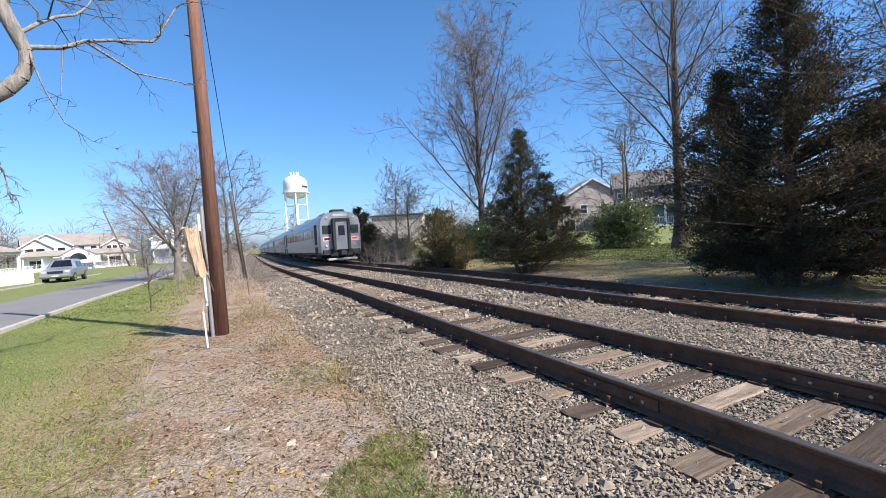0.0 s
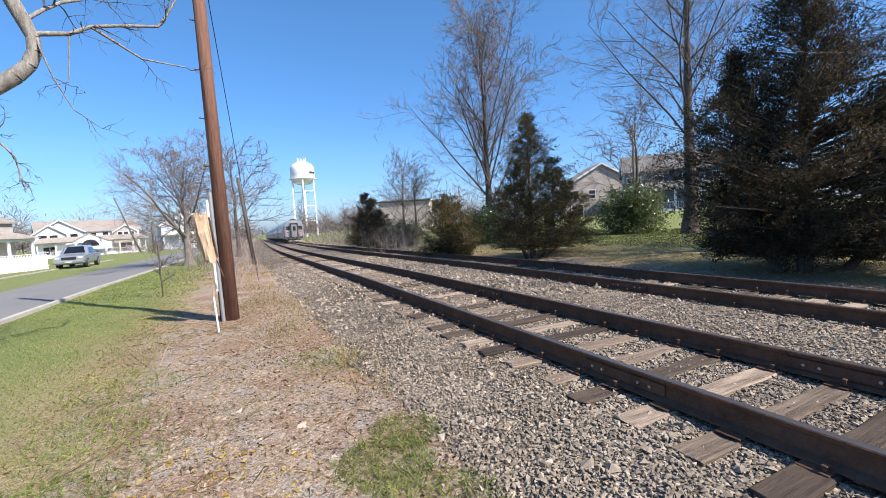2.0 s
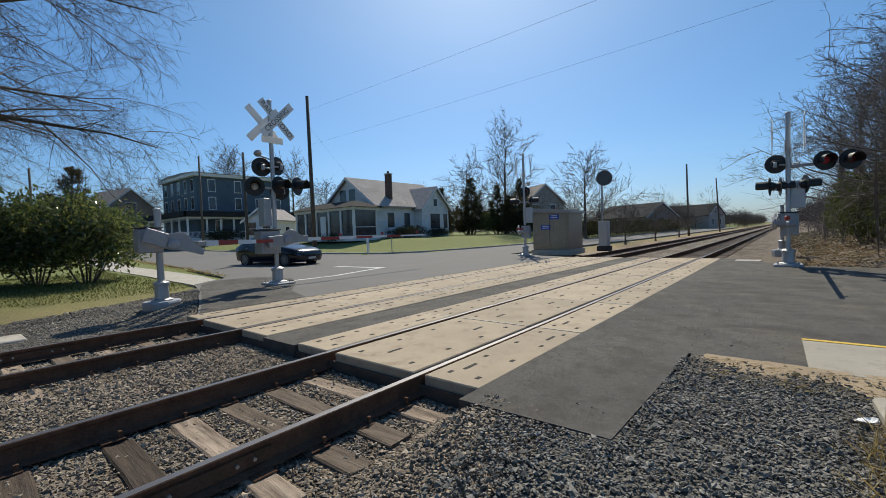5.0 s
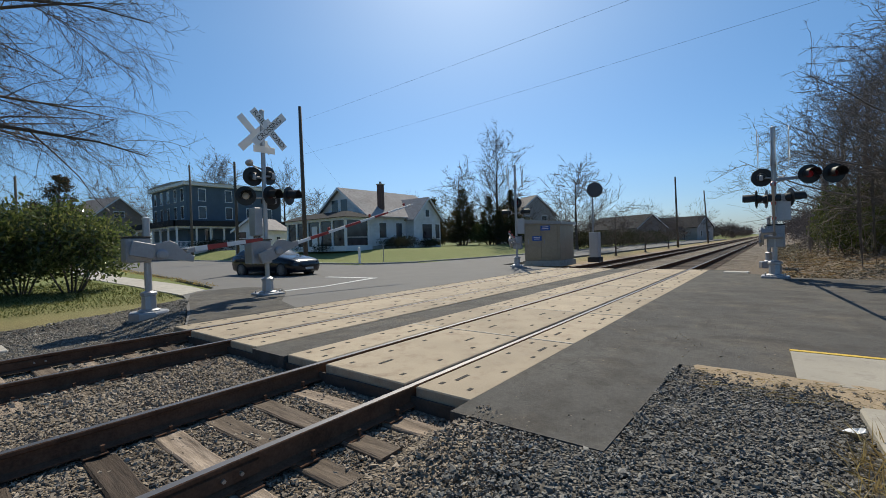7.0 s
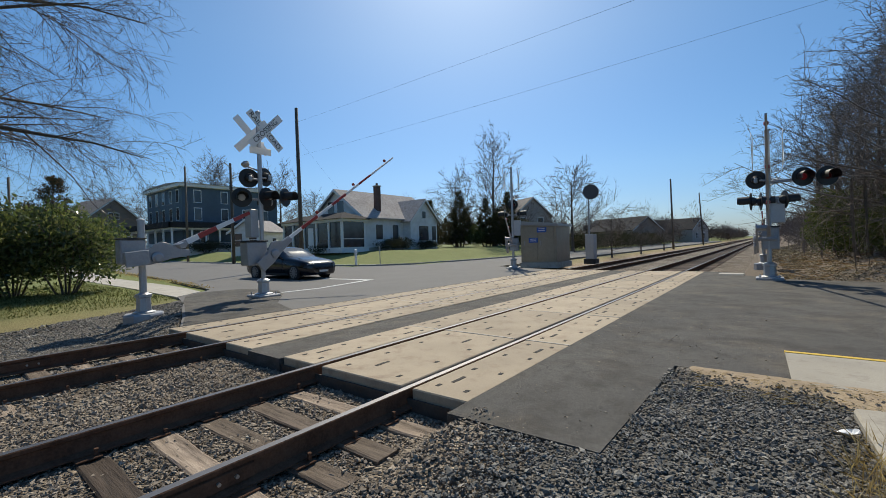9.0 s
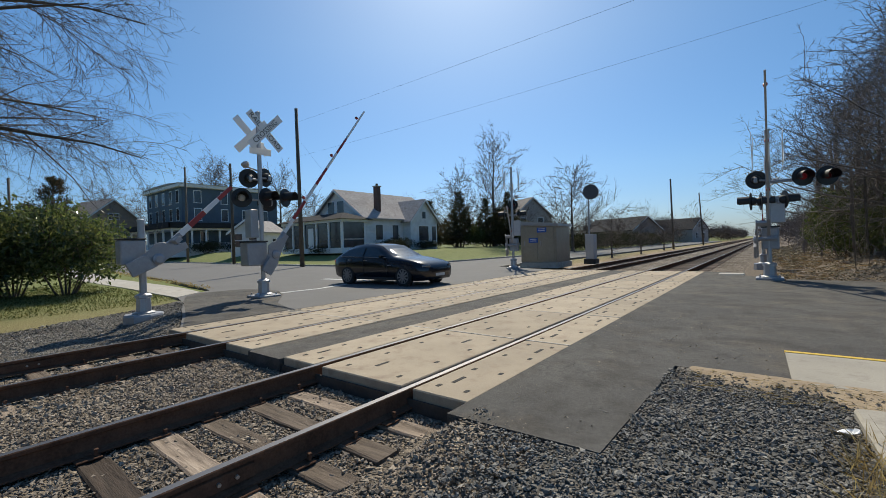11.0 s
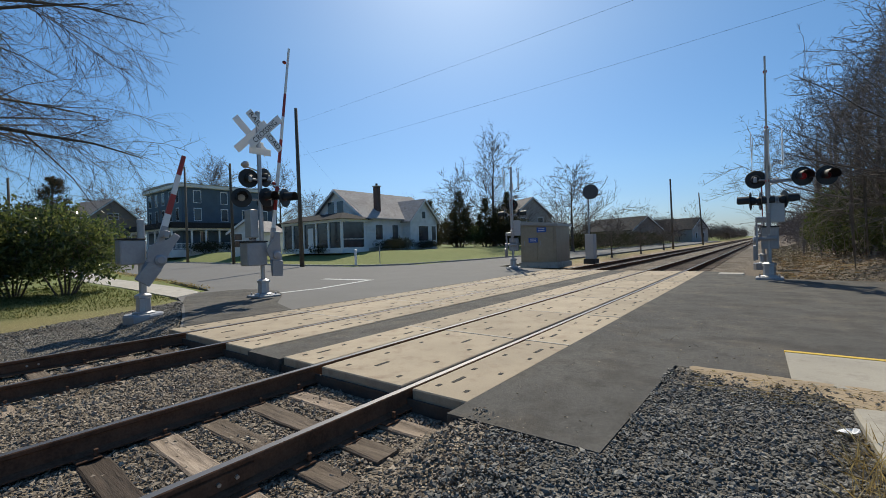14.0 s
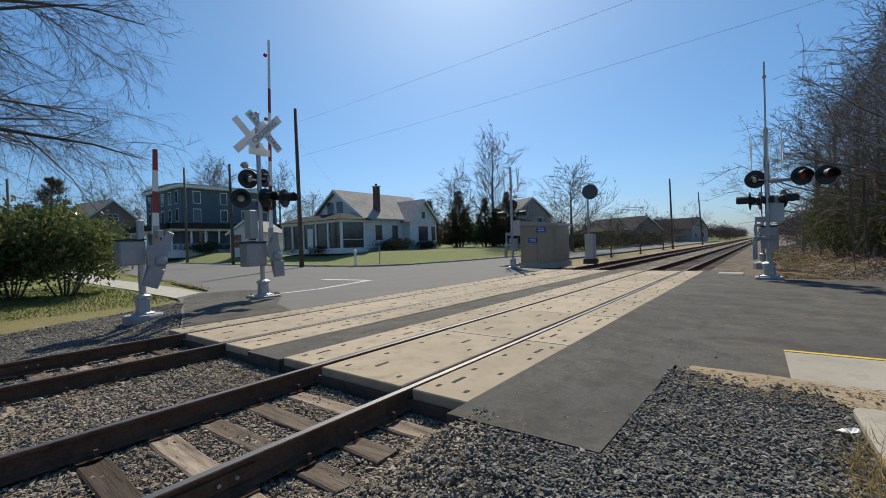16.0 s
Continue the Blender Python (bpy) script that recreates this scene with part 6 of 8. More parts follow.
guy = thing("guy_wire", pose(0, 0, 0), "thin guy wire of the utility pole", "wire")
part("wire", tube((-3.3, 12.4, 7.2), (-2.5, 19.5, -0.3), 0.009, sides=5), M["black"], guy)
utility_pole(-2.2, 31, 5.2, 0.13, "weathered brown utility pole beside the line", (-0.55, 0), "pole_grey")
utility_pole(24.6, -15.4, 11.8, 0.17, "tall dark utility pole on the corner", (0.0, 0.1), "pole_grey")
pole_l = utility_pole(39.2, -13.6 - 3.9, 10.0, 0.16, "dark utility pole with a lamp bracket beside the road", (-0.3, 0.2), "pole_grey")
part("lamp_bracket", tube((-0.3, 0.2, 9.9), (-0.8, 0.9, 10.1), 0.05), M["galv"], pole_l)
for k in range(4):
    part("insulator", box(-0.45, 0.1, 0.1, 0.2, 7.6 + 0.25 * k, 7.7 + 0.25 * k), M["black"], pole_l)
utility_pole(54.8, -19.4, 12.0, 0.16, "dark utility pole far along the road", (0, 0), "pole_grey")
utility_pole(58, -4.2, 9, 0.15, "far utility pole with a transformer", (0, 0), "pole_grey")
utility_pole(8.6, -68, 10.5, 0.16, "utility pole far down the line", (0.2, 0), "pole_grey")
utility_pole(8.2, -100, 11, 0.16, "utility pole far down the line", (0.6, 0), "pole_grey")
utility_pole(30, 30.5, 8.6, 0.14, "utility pole before the grey-blue house", (0, 0), "pole_grey", 1, 20)


def sweep(pts, r, sides=5):
    """One unbroken tube along points."""
    bm = bmesh.new()
    rings = []
    for i, p in enumerate(pts):
        d = (pts[min(i + 1, len(pts) - 1)] - pts[max(i - 1, 0)]).normalized()
        q = d.to_track_quat("Z", "Y")
        rings.append([bm.verts.new(p + q @ Vector((r * math.cos(2 * math.pi * k / sides), r * math.sin(2 * math.pi * k / sides), 0))) for k in range(sides)])
    for a, b in zip(rings, rings[1:]):
        for k in range(sides):
            bm.faces.new((a[k], a[(k + 1) % sides], b[(k + 1) % sides], b[k]))
    return bm


def wire(name, a, b, sag, r=0.0038):
    a, b = Vector(a), Vector(b)
    pts = [a.lerp(b, i / 16) - Vector((0, 0, sag * 4 * (i / 16) * (1 - i / 16))) for i in range(17)]
    ob = thing(name, Matrix(), "thin black overhead wire", "wire", "overhead wires")
    part("wire", sweep(pts, r), M["wire"], ob)
    return ob


wire("overhead_wire", (24.5, -15.2, 8.2), (-20.0, -11.5, 8.0), 0.25)
wire("overhead_wire", (24.5, -15.2, 10.7), (-20.0, -5.0, 6.0), 0.1)
wire("overhead_wire", (24.6, -15.3, 9.7), (31, -27, 5.0), 0.3)
for k in range(3):
    wire("overhead_wire", (39.1, -17.4, 8.4 + 0.35 * k), (54.8, -19.4, 9.4 + 0.4 * k), 0.2)
    wire("overhead_wire", (54.8, -19.4, 9.4 + 0.4 * k), (120, -24, 10 + 0.4 * k), 0.6)
wire("overhead_wire", (58, -4.2, 8.2), (30, 30.5, 8.0), 0.8)
wire("overhead_wire", (58, -4.2, 8.2), (54.8, -19.4, 9.0), 0.3)
wire("overhead_wire", (30, 30.5, 8.0), (14, 80, 8.5), 0.8)

# small posts at the corner lawn
for x, y, h, r, mat in ((20.6, -17.1, 1.15, 0.09, "white"), (19.7, -18.6, 1.5, 0.03, "galv")):
    ps = thing("marker_post", pose(x, y, ground_z(x, y)), "short pale marker post at the corner of the lawn", "post")
    part("post", lathe([(r, -0.1), (r, h * 0.75), (r * 1.25, h * 0.76), (r * 1.25, h), (r * 0.5, h + 0.03)], 10), M[mat], ps)

# ---- houses ----
# a wall frame: origin and direction along the wall, seen from outside (x right, y up, z out)
def on_wall(p, q):
    """Matrix whose x runs from p to q along a wall, y out of it towards the viewer's left hand... z up."""
    p, q = Vector((*p, 0)), Vector((*q, 0))
    x = (q - p).normalized()
    y = Vector((-x.y, x.x, 0))
    m = Matrix.Identity(4)
    for i, v in enumerate((x, y, Vector((0, 0, 1)))):
        m.col[i][:3] = v
    m.translation = p
    return m


def window(parent, m, x, z, w, h, sashes=1, mat="trim", mullions=True):
    """A window let on to a wall: x is its centre along the wall, z its sill. Outside is -y."""
    win = part("window", box(-w / 2, w / 2, -0.012, 0.02, 0, h), M["pane"], parent, "dark window with white frame", at=m @ pose(x, 0, z))
    t = 0.09
    bm = bmesh.new()
    for a in ((-w / 2 - t, -w / 2, 0, h), (w / 2, w / 2 + t, 0, h), (-w / 2 - t, w / 2 + t, h, h + t * 1.3)):
        add_box(bm, a[0], a[1], -0.06, 0.01, a[2], a[3])
    if mullions:
        add_box(bm, -w / 2, w / 2, -0.035, 0.0, h / 2 - 0.03, h / 2 + 0.03)
        for k in range(1, sashes):
            xx = -w / 2 + w * k / sashes
            add_box(bm, xx - 0.04, xx + 0.04, -0.04, 0.0, 0, h)
    part("frame", bm, M[mat], win)
    part("sill", box(-w / 2 - t - 0.04, w / 2 + t + 0.04, -0.1, 0.01, -0.08, 0), M[mat], win)
    return win


def gable_block(parent, x0, x1, y0, y1, z0, eave, ridge, along, wall, roof, over=0.35, name="wall"):
    """Walls and a pitched roof. along: 'x' or 'y', the ridge's way."""
    bm = bmesh.new()
    if along == "x":
        ym = (y0 + y1) / 2
        out = [(y0, z0), (y1, z0), (y1, eave), (ym, ridge), (y0, eave)]
        a = [bm.verts.new((x0, y, z)) for y, z in out]
        b = [bm.verts.new((x1, y, z)) for y, z in out]
        half, mid = (y1 - y0) / 2, ym
    else:
        xm = (x0 + x1) / 2
        out = [(x0, z0), (x1, z0), (x1, eave), (xm, ridge), (x0, eave)]
        a = [bm.verts.new((x, y0, z)) for x, z in out]
        b = [bm.verts.new((x, y1, z)) for x, z in out]
        half, mid = (x1 - x0) / 2, xm
    bm.faces.new(a), bm.faces.new(b[::-1])
    for i in range(5):
        j = (i + 1) % 5
        if i not in (2, 3):
            bm.faces.new((a[i], b[i], b[j], a[j]))
    part(name, bm, M[wall], parent)
    slope = (ridge - eave) / half
    rise = 0.06
    for s in (-1, 1):
        bm = bmesh.new()
        ed = half + over
        za, zb = ridge + rise, ridge - slope * ed + rise
        c = [(0, za), (s * ed, zb), (s * ed, zb + 0.14), (0, za + 0.14)]
        lo, hi = ((x0, x1) if along == "x" else (y0, y1))
        vs = []
        for e in (lo - over, hi + over):
            vs.append([bm.verts.new((e, mid + u, z) if along == "x" else (mid + u, e, z)) for u, z in c])
        bm.faces.new(vs[0]), bm.faces.new(vs[1][::-1])
        for i in range(4):
            bm.faces.new((vs[0][i], vs[1][i], vs[1][(i + 1) % 4], vs[0][(i + 1) % 4]))
        part("roof", bm, M[roof], parent)
        # pale eave board along the gables
        for e in (lo - over - 0.03, hi + over):
            bm = bmesh.new()
            v0 = [bm.verts.new((ee, mid + u, z) if along == "x" else (mid + u, ee, z)) for ee in (e, e + 0.03) for u, z in ((0, za - 0.16), (s * ed, zb - 0.16), (s * ed, zb + 0.1), (0, za + 0.1))]
            for f in ((0, 1, 2, 3), (7, 6, 5, 4), (0, 4, 5, 1), (1, 5, 6, 2), (2, 6, 7, 3), (3, 7, 4, 0)):
                bm.faces.new([v0[i] for i in f])
            part("bargeboard", bm, M["trim"], parent)


def porch(parent, x0, x1, y0, y1, z0, floor, top, posts, roof, rail_bars=True, hip=0.9, solid=None):
    """An open porch: floor, square posts on the outer rim and a low roof. posts: places (x, y)."""
    part("porch_floor", box(x0, x1, y0, y1, z0, floor, 0.02), M["trim"], parent)
    for x, y in posts:
        part("porch_post", box(x - 0.11, x + 0.11, y - 0.11, y + 0.11, floor, top, 0.01), M["trim"], parent)
    part("porch_beam", box(x0, x1, y0, y1, top, top + 0.28, 0.01), M["trim"], parent)
    bm = bmesh.new()
    o = 0.4
    a = [bm.verts.new(v) for v in ((x0 - o, y0 - o, top + 0.28), (x1 + o, y0 - o, top + 0.28), (x1 + o, y1 + o, top + 0.28), (x0 - o, y1 + o, top + 0.28))]
    w = min(x1 - x0, y1 - y0) * 0.45
    b = [bm.verts.new(v) for v in ((x0 + w, y0 + w, top + 0.28 + hip), (x1 - w, y0 + w, top + 0.28 + hip), (x1 - w, y1 - w, top + 0.28 + hip), (x0 + w, y1 - w, top + 0.28 + hip))]
    bm.faces.new(a[::-1]), bm.faces.new(b)
    for i in range(4):
        bm.faces.new((a[i], a[(i + 1) % 4], b[(i + 1) % 4], b[i]))
    part("porch_roof", bm, M[roof], parent)


def handrail(parent, p, q, z, h=0.9):
    m = on_wall(p, q)
    L = math.dist(p, q)
    bm = bmesh.new()
    add_box(bm, 0, L, -0.03, 0.03, z + h - 0.06, z + h)
    add_box(bm, 0, L, -0.025, 0.025, z + 0.1, z + 0.15)
    for k in range(int(L / 0.16)):
        add_box(bm, 0.08 + k * 0.16 - 0.018, 0.08 + k * 0.16 + 0.018, -0.018, 0.018, z + 0.15, z + h - 0.06)
    part("porch_railing", bm, M["trim"], parent, at=m)


def door(parent, m, x, z, w=0.95, h=2.1, mat="trim"):
    d = part("door", box(-w / 2, w / 2, -0.05, 0.01, 0, h, 0.01), M[mat], parent, at=m @ pose(x, 0, z))
    part("door_pane", box(-w / 2 + 0.17, w / 2 - 0.17, -0.058, -0.045, h * 0.5, h - 0.2), M["pane"], d)
    part("door_handle", box(w / 2 - 0.12, w / 2 - 0.08, -0.1, -0.05, 0.95, 1.05), M["galv"], d)


def white_house():
    h = thing("white_house", pose(0, 0, 0), "white clapboard house with screened porch, brick chimney and grey roof", "house")
    x0, x1, y0, y1 = 30.6, 39.4, -39.0, -27.0
    z0, fl = 0.9, 1.45
    gable_block(h, x0, x1, y0, y1, z0, 4.6, 7.7, "y", "white_siding", "roof_grey", 0.45)
    # west wing with its own gable
    gable_block(h, 29.4, 34, -37.6, -32.8, z0, 4.35, 6.7, "x", "white_siding", "roof_grey", 0.35, "wing_wall")
    nw, ww, wing = on_wall((x1, y1), (x0, y1)), on_wall((x0, y1), (x0, y0)), on_wall((29.4, -32.8), (29.4, -37.6))
    for xx in (3.4, 5.0):
        window(h, nw @ Matrix.Scale(-1, 4, (0, 1, 0)), xx, 5.2, 1.1, 1.35, 1)
    for xx, ww_, hh in ((2.1, 1.0, 1.6), (4.6, 0.9, 1.6)):
        window(h, ww @ Matrix.Scale(-1, 4, (0, 1, 0)), xx, 2.2, ww_, hh, 1)
    window(h, wing @ Matrix.Scale(-1, 4, (0, 1, 0)), 2.3, 2.0, 1.7, 1.7, 2)
    window(h, wing @ Matrix.Scale(-1, 4, (0, 1, 0)), 4.2, 2.0, 0.75, 1.7, 1)
    window(h, wing @ Matrix.Scale(-1, 4, (0, 1, 0)), 2.4, 4.6, 0.6, 0.8, 1, mullions=False)
    # chimney on the west slope
    ch = part("chimney", box(31.35, 31.95, -30.2, -29.65, 4.0, 8.1, 0.02), M["brick"], h, "dark brick chimney")
    part("chimney_cap", box(31.28, 32.02, -30.27, -29.58, 8.1, 8.2, 0.02), M["concrete"], ch)
    part("chimney_pot", lathe([(0.14, 8.2), (0.13, 8.45)], 10, pose(31.65, -29.92, 0)), M["brick"], ch)
    # screened porch across the north gable
    posts = [(x, -23.7) for x in (30.2, 32.2, 34.2, 36.4, 38.4, 40.2)] + [(30.2, -26.6)]
    porch(h, 30.0, 40.4, -27.0, -23.5, z0, fl, 4.0, posts, "roof_dark", hip=0.75)
    part("porch_screen", box(30.15, 40.2, -23.78, -23.76, 2.25, 2.32), M["trim"], h)
    for a, b in zip((30.2, 32.2, 34.2, 36.4, 38.4), (32.2, 34.2, 36.4, 38.4, 40.2)):
        part("screen", box(a + 0.12, b - 0.12, -23.74, -23.72, fl, 3.98), M["pane"], h, "dark porch screen")
    part("screen", box(30.18, 30.2, -26.5, -23.85, fl, 3.98), M["pane"], h, "dark porch screen")
    part("porch_screen", box(30.12, 30.16, -26.6, -23.8, 2.25, 2.32), M["trim"], h)
    door(h, on_wall((40.2, -23.72), (30.2, -23.72)) @ Matrix.Scale(-1, 4, (0, 1, 0)), 4.9, fl)
    part("foundation", box(x0 - 0.05, x1 + 0.05, y0, y1 + 0.05, 0.1, 1.35), M["concrete"], h)
    return h


white_house()


def blue_house():
    h = thing("blue_house", pose(0, 0, 0), "three-storey dark blue clapboard house with white trim and a porch", "house")
    x0, x1, y0, y1 = 66.0, 80.0, -38.5, -23.2
    part("wall", box(x0, x1, y0, y1, 1.0, 11.2), M["blue_siding"], h)
    part("cornice", box(x0 - 0.5, x1 + 0.5, y0 - 0.5, y1 + 0.5, 11.2, 11.75, 0.08), M["trim"], h)
    part("roof", prism([(x0 - 0.7, 11.75), (x1 + 0.7, 11.75), (x1 - 4, 12.05), (x0 + 4, 12.05)], 16.4, pose(0, (y0 + y1) / 2, 0)), M["roof_grey"], h)
    wm = on_wall((x0, y1), (x0, y0)) @ Matrix.Scale(-1, 4, (0, 1, 0))
    nm = on_wall((x1, y1), (x0, y1)) @ Matrix.Scale(-1, 4, (0, 1, 0))
    for z in (6.3, 9.0):
        for x in (2.2, 6.2, 9.6, 13):
            window(h, wm, x, z, 0.95, 1.75)
        for x in (1.5, 4.2, 7.0, 9.8, 12.4):
            window(h, nm, x, z, 0.9, 1.8)
    for x in (3.0, 8.0, 12):
        window(h, wm, x, 2.6, 1.0, 1.9)
    posts = [(63.4, -23.4 - 1.95 * k) for k in range(8)] + [(x, -20.8) for x in (63.4, 66.5, 69.5, 72.5, 76, 79.8)]
    porch(h, 63.2, 66.0, -38.5, -20.6, 0.8, 1.9, 4.7, posts[:8], "roof_dark", hip=0.55)
    porch(h, 66.0, 80.0, -23.2, -20.6, 0.8, 1.9, 4.7, posts[8:], "roof_dark", hip=0.55)
    part("porch_fascia", box(62.75, 63.1, -38.8, -20.2, 4.95, 5.75), M["roof_dark"], h, "dark porch fascia")
    part("porch_fascia", box(62.75, 80.2, -20.4, -20.1, 4.95, 5.75), M["roof_dark"], h)
    handrail(h, (63.4, -20.8), (63.4, -38), 1.9)
    handrail(h, (63.4, -20.8), (79, -20.8), 1.9)
    return h


blue_house()


def plain_house(name, label, x, y, turn, w, d, z, eave, ridge, wall, roof, along="x", wins=(), porch_d=0.0, porch_roof="roof_grey", dormer=None):
    """A house in its own axes: its front is y = 0, looking to -y, and it reaches back by d."""
    h = thing(name, pose(x, y, z, 0, 0, turn), label, "house")
    gable_block(h, -w / 2, w / 2, 0, d, -0.6, eave, ridge, along, wall, roof)
    m = pose(0, 0, 0)
    for xx, zz, ww, hh in wins:
        window(h, m, xx, zz, ww, hh, 2 if ww > 1.3 else 1)
    lw, rw = pose(-w / 2, d, 0, 0, 0, -90), pose(w / 2, 0, 0, 0, 0, 90)
    for mm in (lw, rw):
        for xx in (d * 0.25, d * 0.7):
            window(h, mm, xx, 0.9, 0.95, 1.5)
            if eave > 4.5:
                window(h, mm, xx, 3.7, 0.95, 1.4)
    if porch_d:
        n = max(3, int(w / 2.4))
        posts = [(-w / 2 + 0.2 + (w - 0.4) * k / n, -porch_d + 0.15) for k in range(n + 1)]
        porch(h, -w / 2, w / 2, -porch_d, -0.02, -0.5, 0.25, 2.6, posts, porch_roof, hip=0.7)
        handrail(h, (-w / 2 + 0.2, -porch_d + 0.15), (w / 2 - 0.2, -porch_d + 0.15), 0.25)
    if dormer:
        for dx in dormer:
            gable_block(h, dx - 1.6, dx + 1.6, -0.35, d * 0.5, eave - 2.0, eave + 0.1, eave + 1.5, "y", wall, roof, 0.3, "dormer_wall")
            window(h, pose(0, -0.36, 0), dx, eave - 1.6, 1.4, 1.2, 2)
    return h


two = [(-4.2, 3.15, 1.5, 1.2), (-1.4, 3.15, 0.9, 1.2), (1.6, 3.15, 0.9, 1.2), (4.2, 3.15, 1.5, 1.2), (-3.6, 0.7, 1.6, 1.5), (3.6, 0.7, 1.6, 1.5)]
plain_house("suburban_house", "two-storey tan house with a white columned porch", -28.5, 61, 62, 13, 9, -0.6, 4.7, 6.3, "tan_siding", "roof_brown", "x", two, 2.4, "roof_brown")


def gabled_house():
    """Two storeys, two overlapping front gables, an arched entry and a long porch."""
    h = thing("suburban_house", pose(-29.3, 111.0, -1.0, 0, 0, 20), "white two-storey house with brown roof, front gables and arched entry porch", "house")
    gable_block(h, -8.0, 8.0, 0, 9, -0.6, 4.7, 6.9, "x", "white_siding", "roof_brown")
    gable_block(h, -8.2, -1.4, -1.2, 4.5, -0.6, 4.8, 7.0, "y", "white_siding", "roof_brown", 0.4, "gable_wall")
    gable_block(h, -8.6, -4.2, -2.0, 3, -0.6, 4.5, 6.1, "y", "white_siding", "roof_brown", 0.4, "gable_wall")
    gable_block(h, 3.4, 7.4, -1.0, 3, -0.6, 4.4, 5.7, "y", "tan_siding", "roof_brown", 0.3, "bay_wall")
    for x, y, z, w, hh in ((-7.3, -2.0, 3.0, 1.15, 1.2), (-5.8, -2.0, 3.0, 1.15, 1.2), (-2.8, -1.2, 3.1, 1.1, 1.2), (-2.8, -1.2, 0.6, 1.2, 1.4), (0.3, 0, 3.2, 0.9, 1.2), (2.2, 0, 3.2, 0.9, 1.2), (4.5, -1.0, 3.1, 0.8, 1.2), (5.5, -1.0, 3.1, 0.8, 1.2), (6.5, -1.0, 3.1, 0.8, 1.2), (5.4, -1.0, 0.7, 2.0, 1.3), (-6.5, -2.0, 0.6, 1.8, 1.4)):
        window(h, pose(0, y, 0), x, z, w, hh, 2 if w > 1.3 else 1)
    posts = [(x, -3.9) for x in (-8.3, -5.8, -3.2, 1.6, 3.8, 6.0, 8.2)]
    porch(h, -8.5, 8.4, -4.1, -2.05, -0.5, 0.25, 2.5, posts, "roof_brown", hip=0.95)
    handrail(h, (-8.3, -3.9), (-3.2, -3.9), 0.25)
    handrail(h, (1.6, -3.9), (8.2, -3.9), 0.25)
    door(h, pose(0, -0.02, 0), -0.8, 0.25)
    part("entry_gable", prism([(-2.5, 2.5), (2.5, 2.5), (2.5, 2.75), (0, 4.1), (-2.5, 2.75)], 1.9, pose(-0.8, -3.5, 0)), M["white_siding"], h, "white gable over the entry")
    for sx in (-1, 1):
        part("entry_roof", prism([(0, 4.12), (sx * 2.8, 2.62), (sx * 2.8, 2.8), (0, 4.3)], 2.2, pose(-0.8, -3.45, 0)), M["roof_brown"], h)
        part("entry_post", box(-0.8 + sx * 2.2 - 0.16, -0.8 + sx * 2.2 + 0.16, -4.4, -4.1, -0.3, 2.5, 0.02), M["trim"], h)
    part("entry_arch", prism([(1.3 * math.cos(a), 1.75 + 1.3 * math.sin(a)) for a in np.linspace(0, math.pi, 13)], 0.06, pose(-0.8, -4.47, 0)), M["pane"], h, "dark arched opening")
    return h


gabled_house()
utility_pole(-19.6, 101, 10.5, 0.16, "pale leaning wooden pole before the house", (-3.4, 0), "pole_grey")
for x, y, sc in ((-18.5, 103, 1.8), (-16.2, 106, 1.6), (-20.5, 102, 1.9)):
    copy_at(thicket, x, y, 50 * x, sc, label="tangle of dry bare brush by the houses")

plain_house("suburban_house", "pale blue house with a white gable and grey roof", -13.2, 113, 12, 9, 9, -0.9, 5.2, 8.6, "pale_blue_siding", "roof_grey", "y", [(-2.0, 3.6, 1.0, 1.3), (2.0, 3.6, 1.0, 1.3), (0, 0.7, 1.6, 1.5)], 2.0, "roof_grey")
small_house = [o for o in scene.objects if o.get("label", "").startswith("pale blue house")][0]
part("porch_gable", prism([(-3.0, 2.9), (3.0, 2.9), (0, 4.7)], 0.4, pose(-1.0, -2.0, 0)), M["trim"], small_house, "white gable over the porch")
plain_house("suburban_house", "brown-roofed house far along the street", -62, 132, 20, 16, 10, -0.9, 4.5, 7.2, "tan_siding", "roof_brown", "x", two)
plain_house("suburban_house", "grey-blue clapboard house with a white porch behind the trees", 44.6, 37.2, -47, 10.5, 9, 1.0, 5.0, 7.3, "grey_blue_siding", "roof_slate", "x", two, 2.4, "roof_slate")
plain_house("suburban_house", "house with a grey shingle roof behind the trees", 46.3, 49.8, -30, 11, 9, 0.4, 5.0, 8.2, "tan_siding", "roof_brown", "y", two)
plain_house("suburban_house", "brown house partly hidden by the cedar", 44, 14.0, -80, 11, 9, 0.6, 5.6, 8.2, "brown_siding", "roof_brown", "x", two)
plain_house("suburban_house", "small gabled house beside the blue house", 87.5, -20.5, -75, 10, 9, 1.0, 6.0, 10.0, "brown_siding", "roof_brown", "y", [(-2, 3.6, 1, 1.4), (2, 3.6, 1, 1.4), (0, 6.6, 1.6, 1.0)])
plain_house("suburban_house", "weathered grey house behind the cabinet", 29.8, -67, -35, 9, 7, 0.3, 5.4, 8.4, "tan_siding", "roof_brown", "x", [(-2, 3.3, 0.9, 1.3), (2, 3.3, 0.9, 1.3), (0, 0.7, 1.2, 1.4)])
plain_house("suburban_house", "low house with a dark roof far down the side street", 24, -110, -30, 16, 9, 0.3, 3.2, 6.2, "brown_siding", "roof_dark", "x", ())
plain_house("suburban_house", "low house with a dark roof far down the side street", 19.5, -150, -20, 16, 9, 0.3, 3.6, 6.8, "tan_siding", "roof_dark", "x", ())
plain_house("small_shed", "small white outbuilding behind the porch", 44.8, -25.2, -60, 5, 4, 1.0, 2.6, 3.9, "white_siding", "roof_grey", "x", [(0, 0.8, 0.9, 1.0)])
